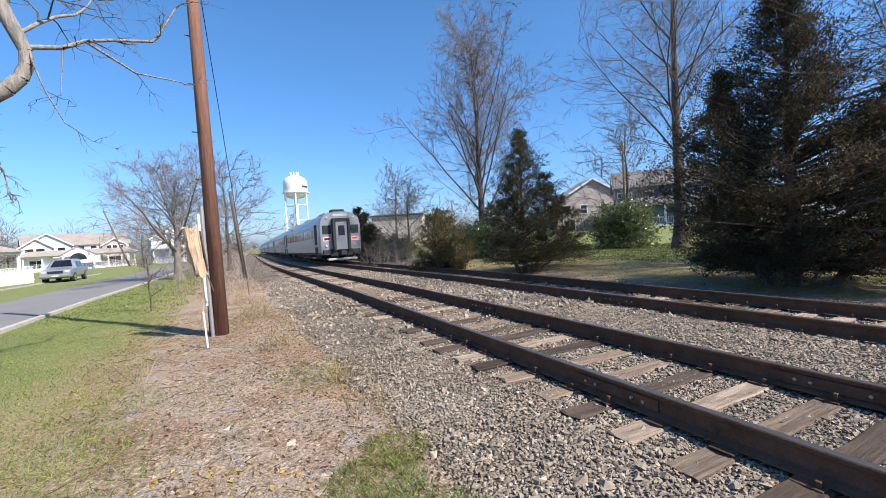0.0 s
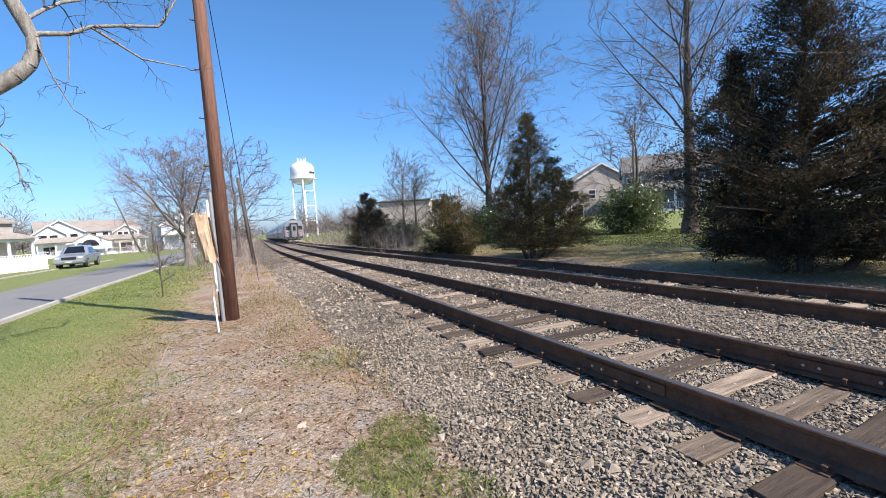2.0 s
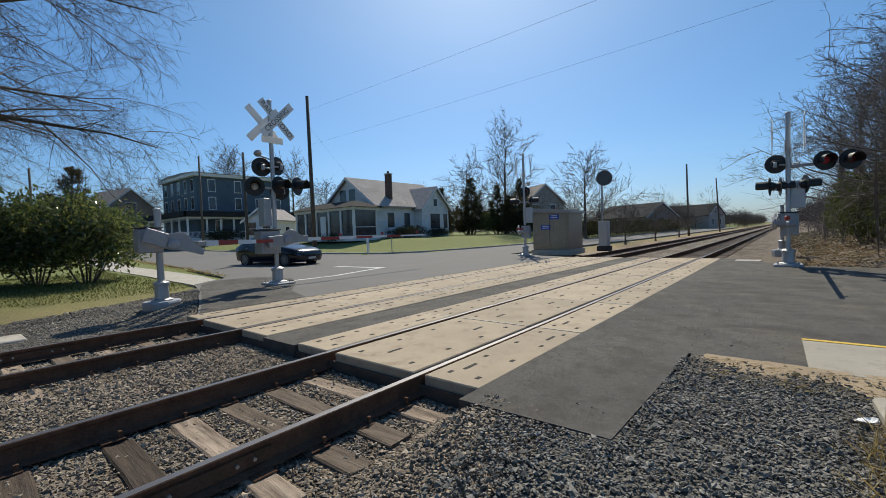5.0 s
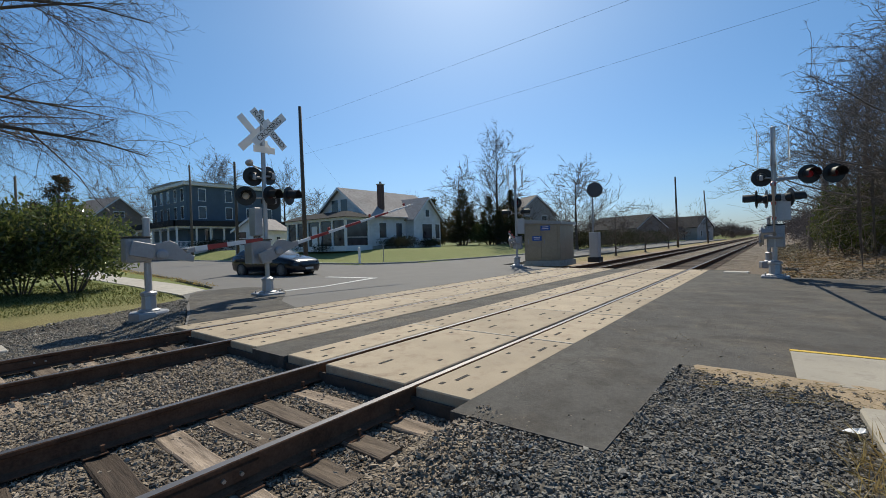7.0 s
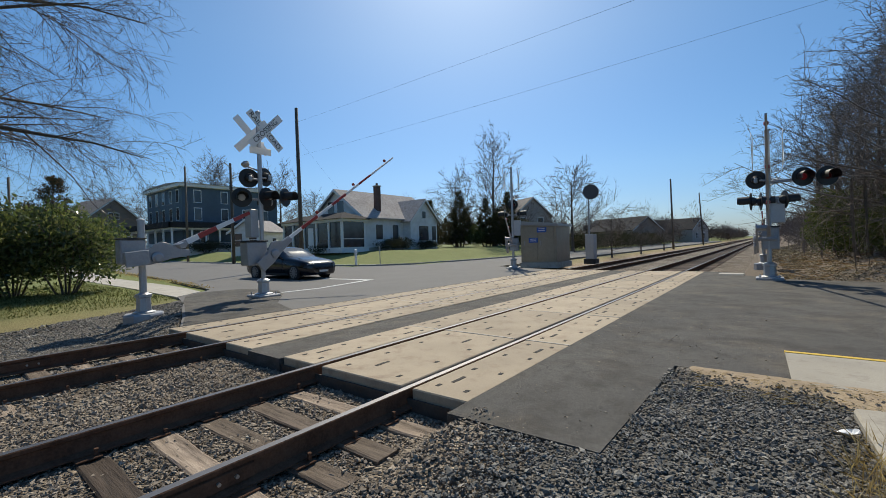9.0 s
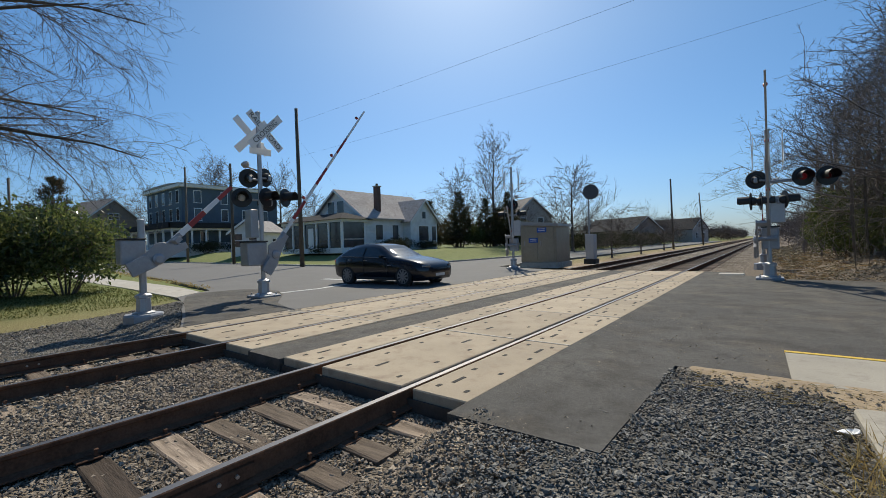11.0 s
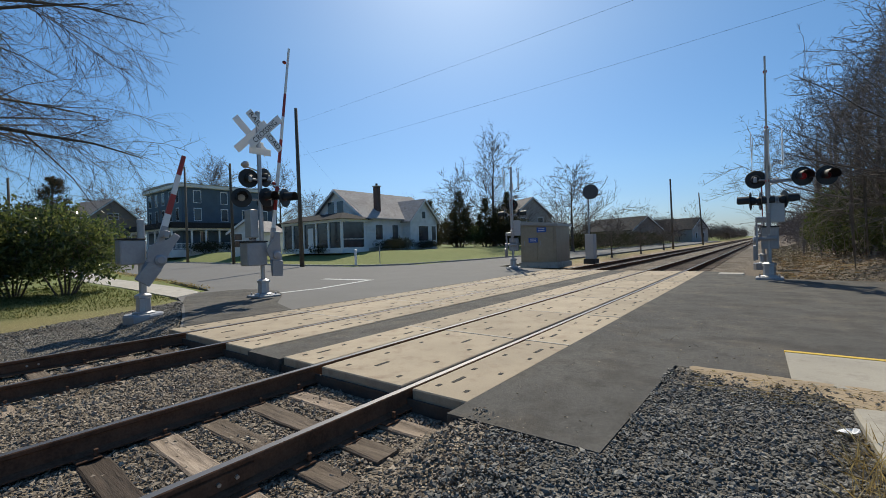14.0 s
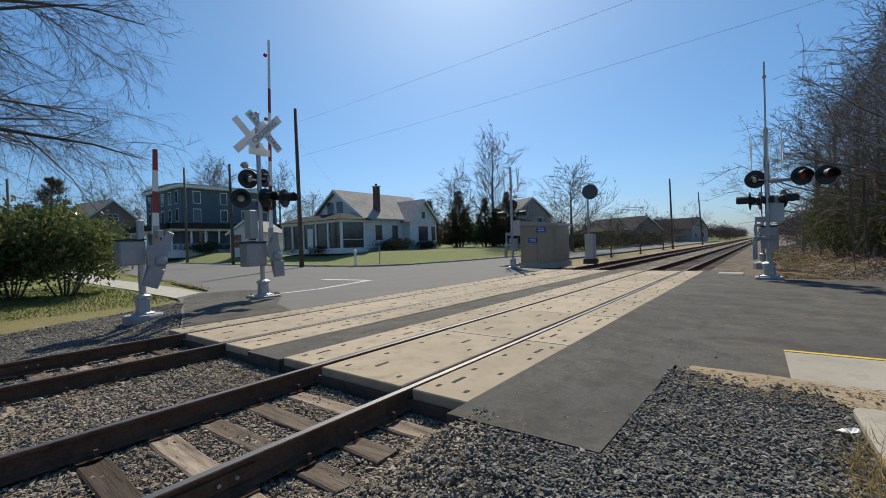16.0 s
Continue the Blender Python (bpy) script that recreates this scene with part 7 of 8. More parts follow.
plain_house("low_building", "low grey building among the bare trees", 24, 74, -30, 9, 8, -0.3, 5.6, 6.0, "tan_siding", "roof_dark", "x", ())


def picket_fence(p, q, label):
    m = on_wall(p, q)
    L = math.dist(p, q)
    z = min(ground_z(*p), ground_z(*q))
    root = thing("picket_fence", Matrix.Translation((0, 0, z)) @ m, label, "fence")
    part("rails", add_box(box(0, L, -0.02, 0.02, 0.25, 0.33), 0, L, -0.02, 0.02, 0.85, 0.93), M["white"], root)
    me = None
    n = int(L / 0.13)
    for k in range(n):
        if me is None:
            bm = prism([(-0.045, 0.02), (0.045, 0.02), (0.045, 1.1), (0, 1.18), (-0.045, 1.1)], 0.02)
            ob = part("picket", bm, M["white"], root, at=pose(0.06, -0.04, 0))
            me = ob.data
        else:
            ob = new("picket", me)
            ob.parent = root
            ob.location = (0.06 + 0.13 * k, -0.04, 0)
    return root


picket_fence((-20.0, 39.0), (-16.8, 47.5), "white picket fence in front of the porch")
picket_fence((-34.0, 34.0), (-20.0, 39.0), "white picket fence along the lawn")


def water_tower():
    x, y = 25.4, 201.0
    z = ground_z(x, y)
    t = thing("water_tower", pose(x, y, z), "tall white water tower on columns beyond the train", "water tower")
    R, zb = 5.2, 25.5
    part("tank", lathe([(1.0, zb - 2.6), (3.2, zb - 2.2), (4.7, zb - 1.1), (R, zb + 0.2), (R, zb + 4.0), (R * 0.96, zb + 5.2), (R * 0.8, zb + 6.4), (R * 0.5, zb + 7.3), (1.0, zb + 7.8)], 32), M["tank"], t, smooth=True)
    part("balcony", lathe([(R, zb - 0.15), (R + 0.7, zb - 0.15), (R + 0.7, zb + 0.1), (R, zb + 0.1)], 32), M["tank"], t)
    for k in range(6):
        a = math.pi * 2 * k / 6 + 0.35
        part("leg", tube((R * 0.98 * math.cos(a), R * 0.98 * math.sin(a), zb), (R * 1.04 * math.cos(a), R * 1.04 * math.sin(a), 0), 0.34, sides=10), M["tank"], t)
    for zz in (7.0, 13.5, 20.0):
        for k in range(6):
            a, b = math.pi * 2 * k / 6 + 0.35, math.pi * 2 * (k + 1) / 6 + 0.35
            part("brace", tube((R * math.cos(a), R * math.sin(a), zz), (R * math.cos(b), R * math.sin(b), zz), 0.12, sides=6), M["tank"], t)
    part("riser", tube((0, 0, 0), (0, 0, zb - 2), 0.8, sides=16), M["tank"], t)
    for k in range(9):
        a = 0.72 * k
        part("antenna", tube((1.8 * math.cos(a), 1.8 * math.sin(a), zb + 7.2), (1.8 * math.cos(a), 1.8 * math.sin(a), zb + 9.2), 0.16, sides=6), M["tank"], t)
    part("writing_bar", box(-1.6, 1.6, -R - 0.02, -R + 0.4, zb + 2.0, zb + 2.9), M["dark"], t, at=pose(0, 0, 0, 0, 0, 42))
    return t


water_tower()

# ---- vehicles ----
def loft(sections, close=True):
    """A skin over cross-sections of equal count."""
    bm = bmesh.new()
    rings = [[bm.verts.new(p) for p in s] for s in sections]
    n = len(rings[0])
    for a, b in zip(rings, rings[1:]):
        for i in range(n):
            bm.faces.new((a[i], a[(i + 1) % n], b[(i + 1) % n], b[i]))
    if close:
        bm.faces.new(rings[0][::-1])
        bm.faces.new(rings[-1])
    return bm


def wheel(parent, x, y, r, w, side):
    wh = new("wheel")
    wh.parent = parent
    wh.matrix_basis = pose(x, y, r)
    m = pose(0, 0, 0, 0, 90, 0)
    part("tyre", lathe([(r * 0.66, -w / 2), (r * 0.95, -w / 2), (r, -w * 0.35), (r, w * 0.35), (r * 0.95, w / 2), (r * 0.66, w / 2)], 28, m), M["tyre"], wh)
    part("rim", lathe([(r * 0.6, -w * 0.3), (r * 0.7, -w * 0.53), (r * 0.75, -w * 0.5), (r * 0.7, 0), (r * 0.75, w * 0.5), (r * 0.7, w * 0.53), (r * 0.6, w * 0.3)], 28, m), M["chrome"], wh)
    bm = bmesh.new()
    for k in range(10):
        a = 2 * math.pi * k / 10
        add_box(bm, side * w * 0.5 - 0.015, side * w * 0.5 + 0.015, -0.026, 0.026, 0.05, r * 0.66, 0, pose(0, 0, 0, math.degrees(a), 0, 0))
    part("spokes", bm, M["chrome"], wh)
    part("hub", lathe([(0.07, 0), (0.06, 0.03)], 12, pose(side * w * 0.5, 0, 0, 0, 90 * side, 0)), M["chrome"], wh)
    return wh


car_wheels = []


def sedan():
    """A dark hatchback saloon; it drives along its -y... nose at -y, wheels on z = 0."""
    c = thing("dark_car", Matrix(), "glossy dark blue hatchback saloon driving over the crossing", "car")
    L0, L1 = -2.5, 2.5
    # y, half width low, half width waist, z of sill, z of waist, z of top, half width of top
    st = [(-2.52, 0.50, 0.56, 0.34, 0.62, 0.66, 0.44), (-2.46, 0.70, 0.75, 0.24, 0.66, 0.73, 0.60), (-2.3, 0.83, 0.87, 0.20, 0.73, 0.82, 0.70), (-2.0, 0.88, 0.93, 0.19, 0.81, 0.90, 0.77), (-1.5, 0.90, 0.945, 0.19, 0.89, 0.985, 0.78), (-0.98, 0.90, 0.95, 0.19, 0.95, 1.05, 0.77), (-0.55, 0.90, 0.95, 0.19, 0.98, 1.27, 0.69), (-0.12, 0.90, 0.95, 0.19, 1.00, 1.455, 0.63), (0.3, 0.90, 0.95, 0.19, 1.01, 1.53, 0.61), (0.8, 0.90, 0.95, 0.19, 1.02, 1.55, 0.60), (1.3, 0.90, 0.95, 0.20, 1.03, 1.51, 0.59), (1.75, 0.89, 0.94, 0.21, 1.03, 1.40, 0.58), (2.1, 0.87, 0.92, 0.23, 1.02, 1.26, 0.59), (2.36, 0.84, 0.89, 0.27, 0.97, 1.12, 0.62), (2.46, 0.76, 0.82, 0.34, 0.86, 1.02, 0.6), (2.5, 0.68, 0.74, 0.4, 0.78, 0.9, 0.54)]
    sec = []
    for y, wl, ww, zs, zw, zt, wt in st:
        half = [(wl * 0.9, zs), (wl, zs + 0.08), (ww, zs + (zw - zs) * 0.55), (ww * 0.985, zw), (wt + (ww - wt) * 0.35, zw + (zt - zw) * 0.62), (wt, zt - 0.02), (wt * 0.6, zt)]
        sec.append([(x, y, z) for x, z in half] + [(-x, y, z) for x, z in half[::-1]])
    body = part("body", loft(sec), M["carpaint"], c, smooth=True)
    # glass
    def pane(pts, name="window_glass"):
        bm = bmesh.new()
        bm.faces.new([bm.verts.new(p) for p in pts])
        g = part(name, bm, M["glass"], c)
        return g
    for s in (-1, 1):
        o = 0.012
        pane([(s * (0.93 + o), -0.66, 1.03), (s * (0.925 + o), 0.55, 1.06), (s * (0.70 + o), 0.55, 1.42), (s * (0.735 + o), -0.04, 1.34)])
        pane([(s * (0.925 + o), 0.62, 1.06), (s * (0.91 + o), 1.95, 1.1), (s * (0.735 + o), 1.6, 1.33), (s * (0.70 + o), 0.62, 1.42)])
        part("window_trim", tube((s * 0.945, -0.72, 1.01), (s * 0.935, 1.98, 1.08), 0.012, sides=6), M["chrome"], c, "thin bright window trim")
        part("sill_strip", box(s * 0.905 - 0.02, s * 0.905 + 0.02, -1.05, 1.05, 0.2, 0.3, 0.015), M["under"], c)
        for dy in (-0.72, 0.585, 1.62):
            part("door_seam", box(s * 0.949 - 0.004, s * 0.949 + 0.004, dy - 0.006, dy + 0.006, 0.36, 0.98), M["under"], c)
        part("mirror", box(s * 0.93 - 0.1 + s * 0.08, s * 0.93 + 0.1 + s * 0.08, -0.55, -0.45, 1.0, 1.13, 0.03), M["carpaint"], c)
        part("headlight", box(-0.17, 0.17, -0.05, 0.05, -0.045, 0.045, 0.03), M["lamp_glass"], c, "clear headlight", at=pose(s * 0.68, -2.41, 0.7, 0, s * 6, s * 38))
        part("tail_light", box(s * 0.66 - 0.17, s * 0.66 + 0.17, 2.36, 2.47, 0.84, 0.98, 0.03), M["tail"], c, "red tail light")
        part("door_handle", box(s * 0.95 - 0.02, s * 0.95 + 0.02, 0.35, 0.55, 0.9, 0.93), M["chrome"], c)
        part("door_handle", box(s * 0.95 - 0.02, s * 0.95 + 0.02, 1.25, 1.45, 0.92, 0.95), M["chrome"], c)
        part("side_vent", box(s * 0.95 - 0.012, s * 0.95 + 0.012, -0.95, -0.75, 0.72, 0.75), M["chrome"], c)
    pane([(-0.72, -0.93, 1.075), (0.72, -0.93, 1.075), (0.6, -0.14, 1.462), (-0.6, -0.14, 1.462)], "windscreen")
    pane([(0.55, 1.55, 1.465), (-0.55, 1.55, 1.465), (-0.55, 2.05, 1.292), (0.55, 2.05, 1.292)], "rear_window")
    part("grille", box(-0.28, 0.28, -2.51, -2.44, 0.45, 0.66, 0.02), M["black"], c)
    part("number_plate", box(-0.26, 0.26, -2.525, -2.5, 0.34, 0.44), M["lens_pale"], c)
    for s in (-1, 1):
        car_wheels.append(wheel(c, s * 0.83, -1.53, 0.345, 0.25, s))
        car_wheels.append(wheel(c, s * 0.83, 1.54, 0.345, 0.25, s))
        for yy in (-1.53, 1.54):
            part("wheel_arch", lathe([(0.2, 0), (0.40, 0.0), (0.40, 0.015), (0.2, 0.02)], 24, pose(s * 0.925, yy, 0.345, 0, 90, 0)), M["tyre"], c)
    for o in c.children:
        if o.data:
            if o.location.length > 0.01:
                o.location.y *= 0.945
                continue
            for v in o.data.vertices:
                v.co.y *= 0.945
        else:
            o.location.y *= 0.945
    return c


car = sedan()


def pickup():
    c = thing("pickup_truck", pose(-14.75, 47.0, -0.2 + fall(47), 0, 0, 2), "silver pickup truck parked at the kerb", "pickup truck")
    st = [(-2.65, 0.80, 0.86, 0.42, 0.80, 0.92, 0.74), (-2.5, 0.88, 0.92, 0.36, 0.92, 1.02, 0.82), (-1.4, 0.90, 0.94, 0.36, 1.02, 1.10, 0.80), (-1.05, 0.90, 0.94, 0.36, 1.04, 1.14, 0.78), (-0.45, 0.90, 0.94, 0.36, 1.06, 1.72, 0.66), (0.9, 0.90, 0.94, 0.36, 1.06, 1.76, 0.66), (1.2, 0.90, 0.94, 0.36, 1.06, 1.70, 0.66), (1.26, 0.90, 0.94, 0.36, 1.06, 1.1, 0.86), (2.6, 0.90, 0.93, 0.40, 1.06, 1.1, 0.86)]
    sec = []
    for y, wl, ww, zs, zw, zt, wt in st:
        half = [(wl * 0.9, zs), (wl, zs + 0.08), (ww, zs + (zw - zs) * 0.55), (ww * 0.985, zw), (wt + (ww - wt) * 0.35, zw + (zt - zw) * 0.62), (wt, zt - 0.02), (wt * 0.6, zt)]
        sec.append([(x, y, z) for x, z in half] + [(-x, y, z) for x, z in half[::-1]])
    part("body", loft(sec), M["silver"], c)
    for s in (-1, 1):
        bm = bmesh.new()
        bm.faces.new([bm.verts.new(p) for p in ((s * 0.925, -0.8, 1.12), (s * 0.925, 0.95, 1.12), (s * 0.75, 0.85, 1.58), (s * 0.76, -0.35, 1.56))])
        part("window_glass", bm, M["glass"], c)
        part("headlight", box(s * 0.68 - 0.15, s * 0.68 + 0.15, -2.66, -2.5, 0.78, 0.94, 0.02), M["lens_pale"], c)
        wheel(c, s * 0.82, -1.65, 0.38, 0.26, s), wheel(c, s * 0.82, 1.55, 0.38, 0.26, s)
    bm = bmesh.new()
    bm.faces.new([bm.verts.new(p) for p in ((-0.66, -1.03, 1.2), (0.66, -1.03, 1.2), (0.5, -0.53, 1.69), (-0.5, -0.53, 1.69))])
    part("windscreen", bm, M["glass"], c)
    part("grille", box(-0.45, 0.45, -2.68, -2.55, 0.72, 0.92, 0.02), M["black"], c)
    part("bumper", box(-0.9, 0.9, -2.78, -2.6, 0.45, 0.62, 0.03), M["chrome"], c)
    part("number_plate", box(-0.2, 0.2, -2.8, -2.77, 0.5, 0.6), M["lens_pale"], c)
    part("load_bed", box(-0.78, 0.78, 1.32, 2.5, 0.9, 1.115), M["under"], c)
    return c


pickup()


def rail_car(end):
    """A stainless coach, its near end at y = 0, rail level at z = 0."""
    c = thing("railway_coach", Matrix(), "silver commuter coach with dark windows" + (" and end door, tail lights lit" if end else ""), "railway coach", "coaches of the train")
    L = 25.6
    half = [(1.42, 0.62), (1.55, 0.8), (1.58, 1.5), (1.58, 2.9), (1.45, 3.4), (1.05, 3.74), (0.5, 3.88)]
    ring = half + [(-x, z) for x, z in half[::-1]]
    part("body", loft([[(x * (0.96 if y in (0.0, L) else 1), y, z) for x, z in ring] for y in (0.0, 0.25, L - 0.25, L)]), M["stainless"], c)
    for s in (-1, 1):
        for k in range(8):
            y = 3.2 + k * 2.5
            part("side_window", box(s * 1.585 - 0.01, s * 1.585 + 0.01, y, y + 2.1, 1.95, 2.65), M["pane"], c)
        for y in (1.2, 23.0):
            part("side_door", box(s * 1.585 - 0.012, s * 1.585 + 0.012, y, y + 1.1, 0.75, 3.0), M["under"], c)
        part("skirt_stripe", box(s * 1.59 - 0.01, s * 1.59 + 0.01, 0.3, L - 0.3, 1.25, 1.45), M["grey_paint"], c)
    for y in (3.6, 21.0):
        b = part("bogie", box(-1.15, 1.15, y - 1.4, y + 1.4, 0.3, 0.72, 0.04), M["under"], c)
        for dy in (-0.95, 0.95):
            for s in (-1, 1):
                part("wheel", lathe([(0.44, -0.06), (0.44, 0.05), (0.3, 0.06)], 20, pose(s * 0.75, y + dy, 0.44, 0, 90, 0)), M["rust"], b)
    part("underfloor_box", box(-1.2, 1.2, 7, 17, 0.35, 0.66, 0.03), M["under"], c)
    for k in range(3):
        part("roof_unit", box(-0.7, 0.7, 2.5 + 8 * k, 5.5 + 8 * k, 3.78, 4.02, 0.08), M["galv"], c)
    if end:
        part("vestibule_frame", box(-0.62, 0.62, -0.28, 0.02, 0.95, 3.35, 0.03), M["galv"], c)
        d = part("end_door", box(-0.42, 0.42, -0.32, -0.26, 0.98, 3.05, 0.02), M["stainless"], c, "grey end door")
        part("door_pane", box(-0.24, 0.24, -0.335, -0.315, 2.05, 2.8, 0.0), M["pane"], d)
        for s in (-1, 1):
            part("end_window", box(s * 1.04 - 0.33, s * 1.04 + 0.33, -0.02, 0.03, 2.2, 2.85), M["pane"], c)
            part("light_panel", box(s * 1.06 - 0.3, s * 1.06 + 0.3, -0.03, 0.03, 1.65, 1.98), M["lens_pale"], c, "pale panel")
            part("tail_light", box(s * 1.06 - 0.2, s * 1.06 + 0.2, -0.05, -0.02, 1.76, 1.9), M["tail"] if s > 0 else M["red_lens"], c, "red tail light")
            part("step", box(s * 1.15 - 0.25, s * 1.15 + 0.25, -0.2, 0.05, 0.62, 1.0, 0.02), M["under"], c)
            part("marker_lamp", lathe([(0.09, 0), (0.07, 0.06)], 12, pose(s * 1.0, 0.0, 3.45, 90, 0, 0)), M["lens_pale"], c)
            part("grab_rail", tube((s * 0.72, -0.08, 1.0), (s * 0.72, -0.08, 2.9), 0.02, sides=6), M["chrome"], c)
            part("diaphragm", box(s * 0.56 - 0.1, s * 0.56 + 0.1, -0.42, 0.02, 0.98, 3.2, 0.03), M["under"], c, "black rubber diaphragm")
            part("brake_hose", tube((s * 0.5, -0.3, 0.85), (s * 0.35, -0.45, 0.4), 0.03, sides=6), M["under"], c)
            part("corner_lamp", lathe([(0.1, 0), (0.08, 0.06)], 12, pose(s * 1.12, -0.02, 1.3, 90, 0, 0)), M["lens_pale"], c)
        part("diaphragm_top", box(-0.66, 0.66, -0.42, 0.02, 3.2, 3.36, 0.03), M["under"], c)
        part("horn_rack", box(-0.5, 0.5, 0.5, 1.4, 3.86, 4.1, 0.06), M["under"], c)
        part("coupler", box(-0.2, 0.2, -0.75, 0.05, 0.55, 0.9, 0.05), M["under"], c)
        part("buffer_beam", box(-0.85, 0.85, -0.12, 0.05, 0.5, 1.05, 0.03), M["under"], c)
        part("pilot", box(-1.1, 1.1, -0.3, -0.2, 0.2, 0.36, 0.03), M["grey_paint"], c)
        part("brow", box(-0.55, 0.55, -0.02, 0.1, 3.5, 3.7, 0.02), M["grey_paint"], c)
    return c


coach_end = rail_car(True)
coach = rail_car(False)
coaches = [coach_end, coach] + [copy_thing(coach, Matrix()) for _ in range(4)]

# ---- loose stones, grass and litter ----
OCTA_F = np.array([(0, 2, 4), (2, 1, 4), (1, 3, 4), (3, 0, 4), (2, 0, 5), (1, 2, 5), (3, 1, 5), (0, 3, 5)])


def stones(name, pts, size, mat, label, seed, flat=0.65):
    """Broken stones: small crooked eight-faced lumps, half sunk."""
    rg = np.random.default_rng(seed)
    n = len(pts)
    base = np.array([(1, 0, 0), (-1, 0, 0), (0, 1, 0), (0, -1, 0), (0, 0, 1), (0, 0, -1)], float)
    v = base[None] * (1 + rg.uniform(-0.35, 0.35, (n, 6, 1))) + rg.normal(size=(n, 6, 3)) * 0.18
    q = rg.normal(size=(n, 4))
    q /= np.linalg.norm(q, axis=1, keepdims=True)
    w, x, y, z = q.T
    Rm = np.stack([1 - 2 * (y * y + z * z), 2 * (x * y - z * w), 2 * (x * z + y * w), 2 * (x * y + z * w), 1 - 2 * (x * x + z * z), 2 * (y * z - x * w), 2 * (x * z - y * w), 2 * (y * z + x * w), 1 - 2 * (x * x + y * y)], 1).reshape(n, 3, 3)
    s = size * rg.lognormal(0, 0.35, (n, 1, 1))
    v = v * np.array([1, 0.75, 0.6])
    v = np.einsum("nij,nkj->nki", Rm, v) * np.array([1, 1, flat]) * s + np.asarray(pts)[:, None, :]
    f = (OCTA_F[None] + (np.arange(n) * 6)[:, None, None]).reshape(-1, 3)
    return tagged(link(name, v.reshape(-1, 3).tolist(), f.tolist(), M[mat]), label, "stones", kind="stuff")


def spread(seed, x0, x1, y0, y1, dense, zf, keep=None, near=None):
    rg = np.random.default_rng(seed)
    n = int((x1 - x0) * (y1 - y0) * dense)
    x, y = rg.uniform(x0, x1, n), rg.uniform(y0, y1, n)
    ok = np.ones(n, bool)
    if keep is not None:
        ok &= np.array([keep(a, b) for a, b in zip(x, y)])
    x, y = x[ok], y[ok]
    return np.array([(a, b, zf(a, b)) for a, b in zip(x, y)])


RAILS_X = (0.0, 1.505, 3.8625, 5.3675)


def clear_of_rails(x, y):
    return all(abs(x - r) > 0.1 for r in RAILS_X)


def off_ties(x, y):
    """False where a tie's top lies bare."""
    for tx, y0 in ((0.7525, 0.32), (4.615, 0.45)):
        if abs(x - tx) < 1.27 and not 1.62 < x < 3.76:
            if tx < 1 and y < 7.5:
                if any(abs(y - q) < 0.125 for q, _ in NEAR_TIES):
                    return False
            elif abs((y - y0 + 0.25) % 0.5 - 0.25) < 0.13:
                return False
    return True


def thin_out(x, y):
    d = math.hypot(x + 3, y - 3)
    h = (math.sin(x * 127.1 + y * 311.7) * 43758.5) % 1.0
    if off_ties(x, y) is False and h > 0.1:
        return False
    return clear_of_rails(x, y) and h < max(0.3, min(1.0, 1.3 - d * 0.12))


# deep in the cribs the ties' tops stay bare
def ballast_top(x, y):
    return ballast_z(x, y) + 0.008


stones("ballast_stones", spread(1, -1.95, 3.0, 0.05, 9.5, 1450, ballast_top, thin_out), 0.0175, "stone", "loose grey crushed stones between the ties", 2, 0.8)
stones("ballast_stones", spread(3, 3.0, 7.6, 0.05, 9.5, 700, ballast_top, thin_out), 0.022, "stone", "loose grey crushed stones between the tracks", 4, 0.85)
stones("ballast_stones", spread(5, -1.95, 7.4, 9.5, 26, 90, ballast_top, clear_of_rails), 0.036, "stone", "loose grey crushed stones along the line", 6, 0.9)


def yard_z(x, y):
    k = smooth01((2.9 - y) / 2.4)
    return -0.40 + k * 0.39 * smooth01((x + 4.65) / 0.5) + 0.01


stones("gravel_stones", spread(7, -4.4, -1.2, -2.0, 2.9, 2100, yard_z, lambda x, y: not (x > -2.0 and y < 0.3) and not (x < -3.4 and -1.75 < y < -0.2) and not (y < -1.55 and x < -2.1 and (math.sin(x * 91 + y * 57) * 999) % 1 < 0.75)), 0.0145, "stone_dark", "dark loose gravel beside the asphalt", 8, 0.7)


def dirt_z(x, y):
    return ground_z(x, y) + 0.035 * noise.noise((x * 0.9, y * 0.9, 0)) * (1 - road_mask(x, y))


stones("verge_stones", spread(9, -4.4, -1.5, 2.2, 14, 420, dirt_z, lambda x, y: (math.sin(x * 77.7 + y * 191.3) * 4375.8) % 1 < max(0.05, 0.85 - abs(x + 3.0) * 0.65 - max(0, y - 6) * 0.06)), 0.017, "stone", "small stones on the bare verge", 10)


def scatter_cards(name, pts, length, width, mat, label, seed, tilt=0.25, lean=0.0, category="litter"):
    rg = np.random.default_rng(seed)
    n = len(pts)
    az = rg.uniform(0, 2 * np.pi, n)
    el = np.abs(rg.normal(lean, tilt, n))
    d = np.stack([np.cos(az) * np.cos(el), np.sin(az) * np.cos(el), np.sin(el)], 1)
    L = length * rg.uniform(0.5, 1.5, n)
    c = np.asarray(pts) + d * L[:, None] * 0.45 + np.array([0, 0, 0.006])
    return tagged(cards(name, c, d, L, width * rg.uniform(0.6, 1.4, n), M[mat], None, rng=rg), label, category, kind="stuff")


def lawn_keep(x, y):
    edge = -4.35 + 0.55 * noise.noise((x * 0.8, y * 0.8, 2))
    return x < edge and not (x < -7.65)


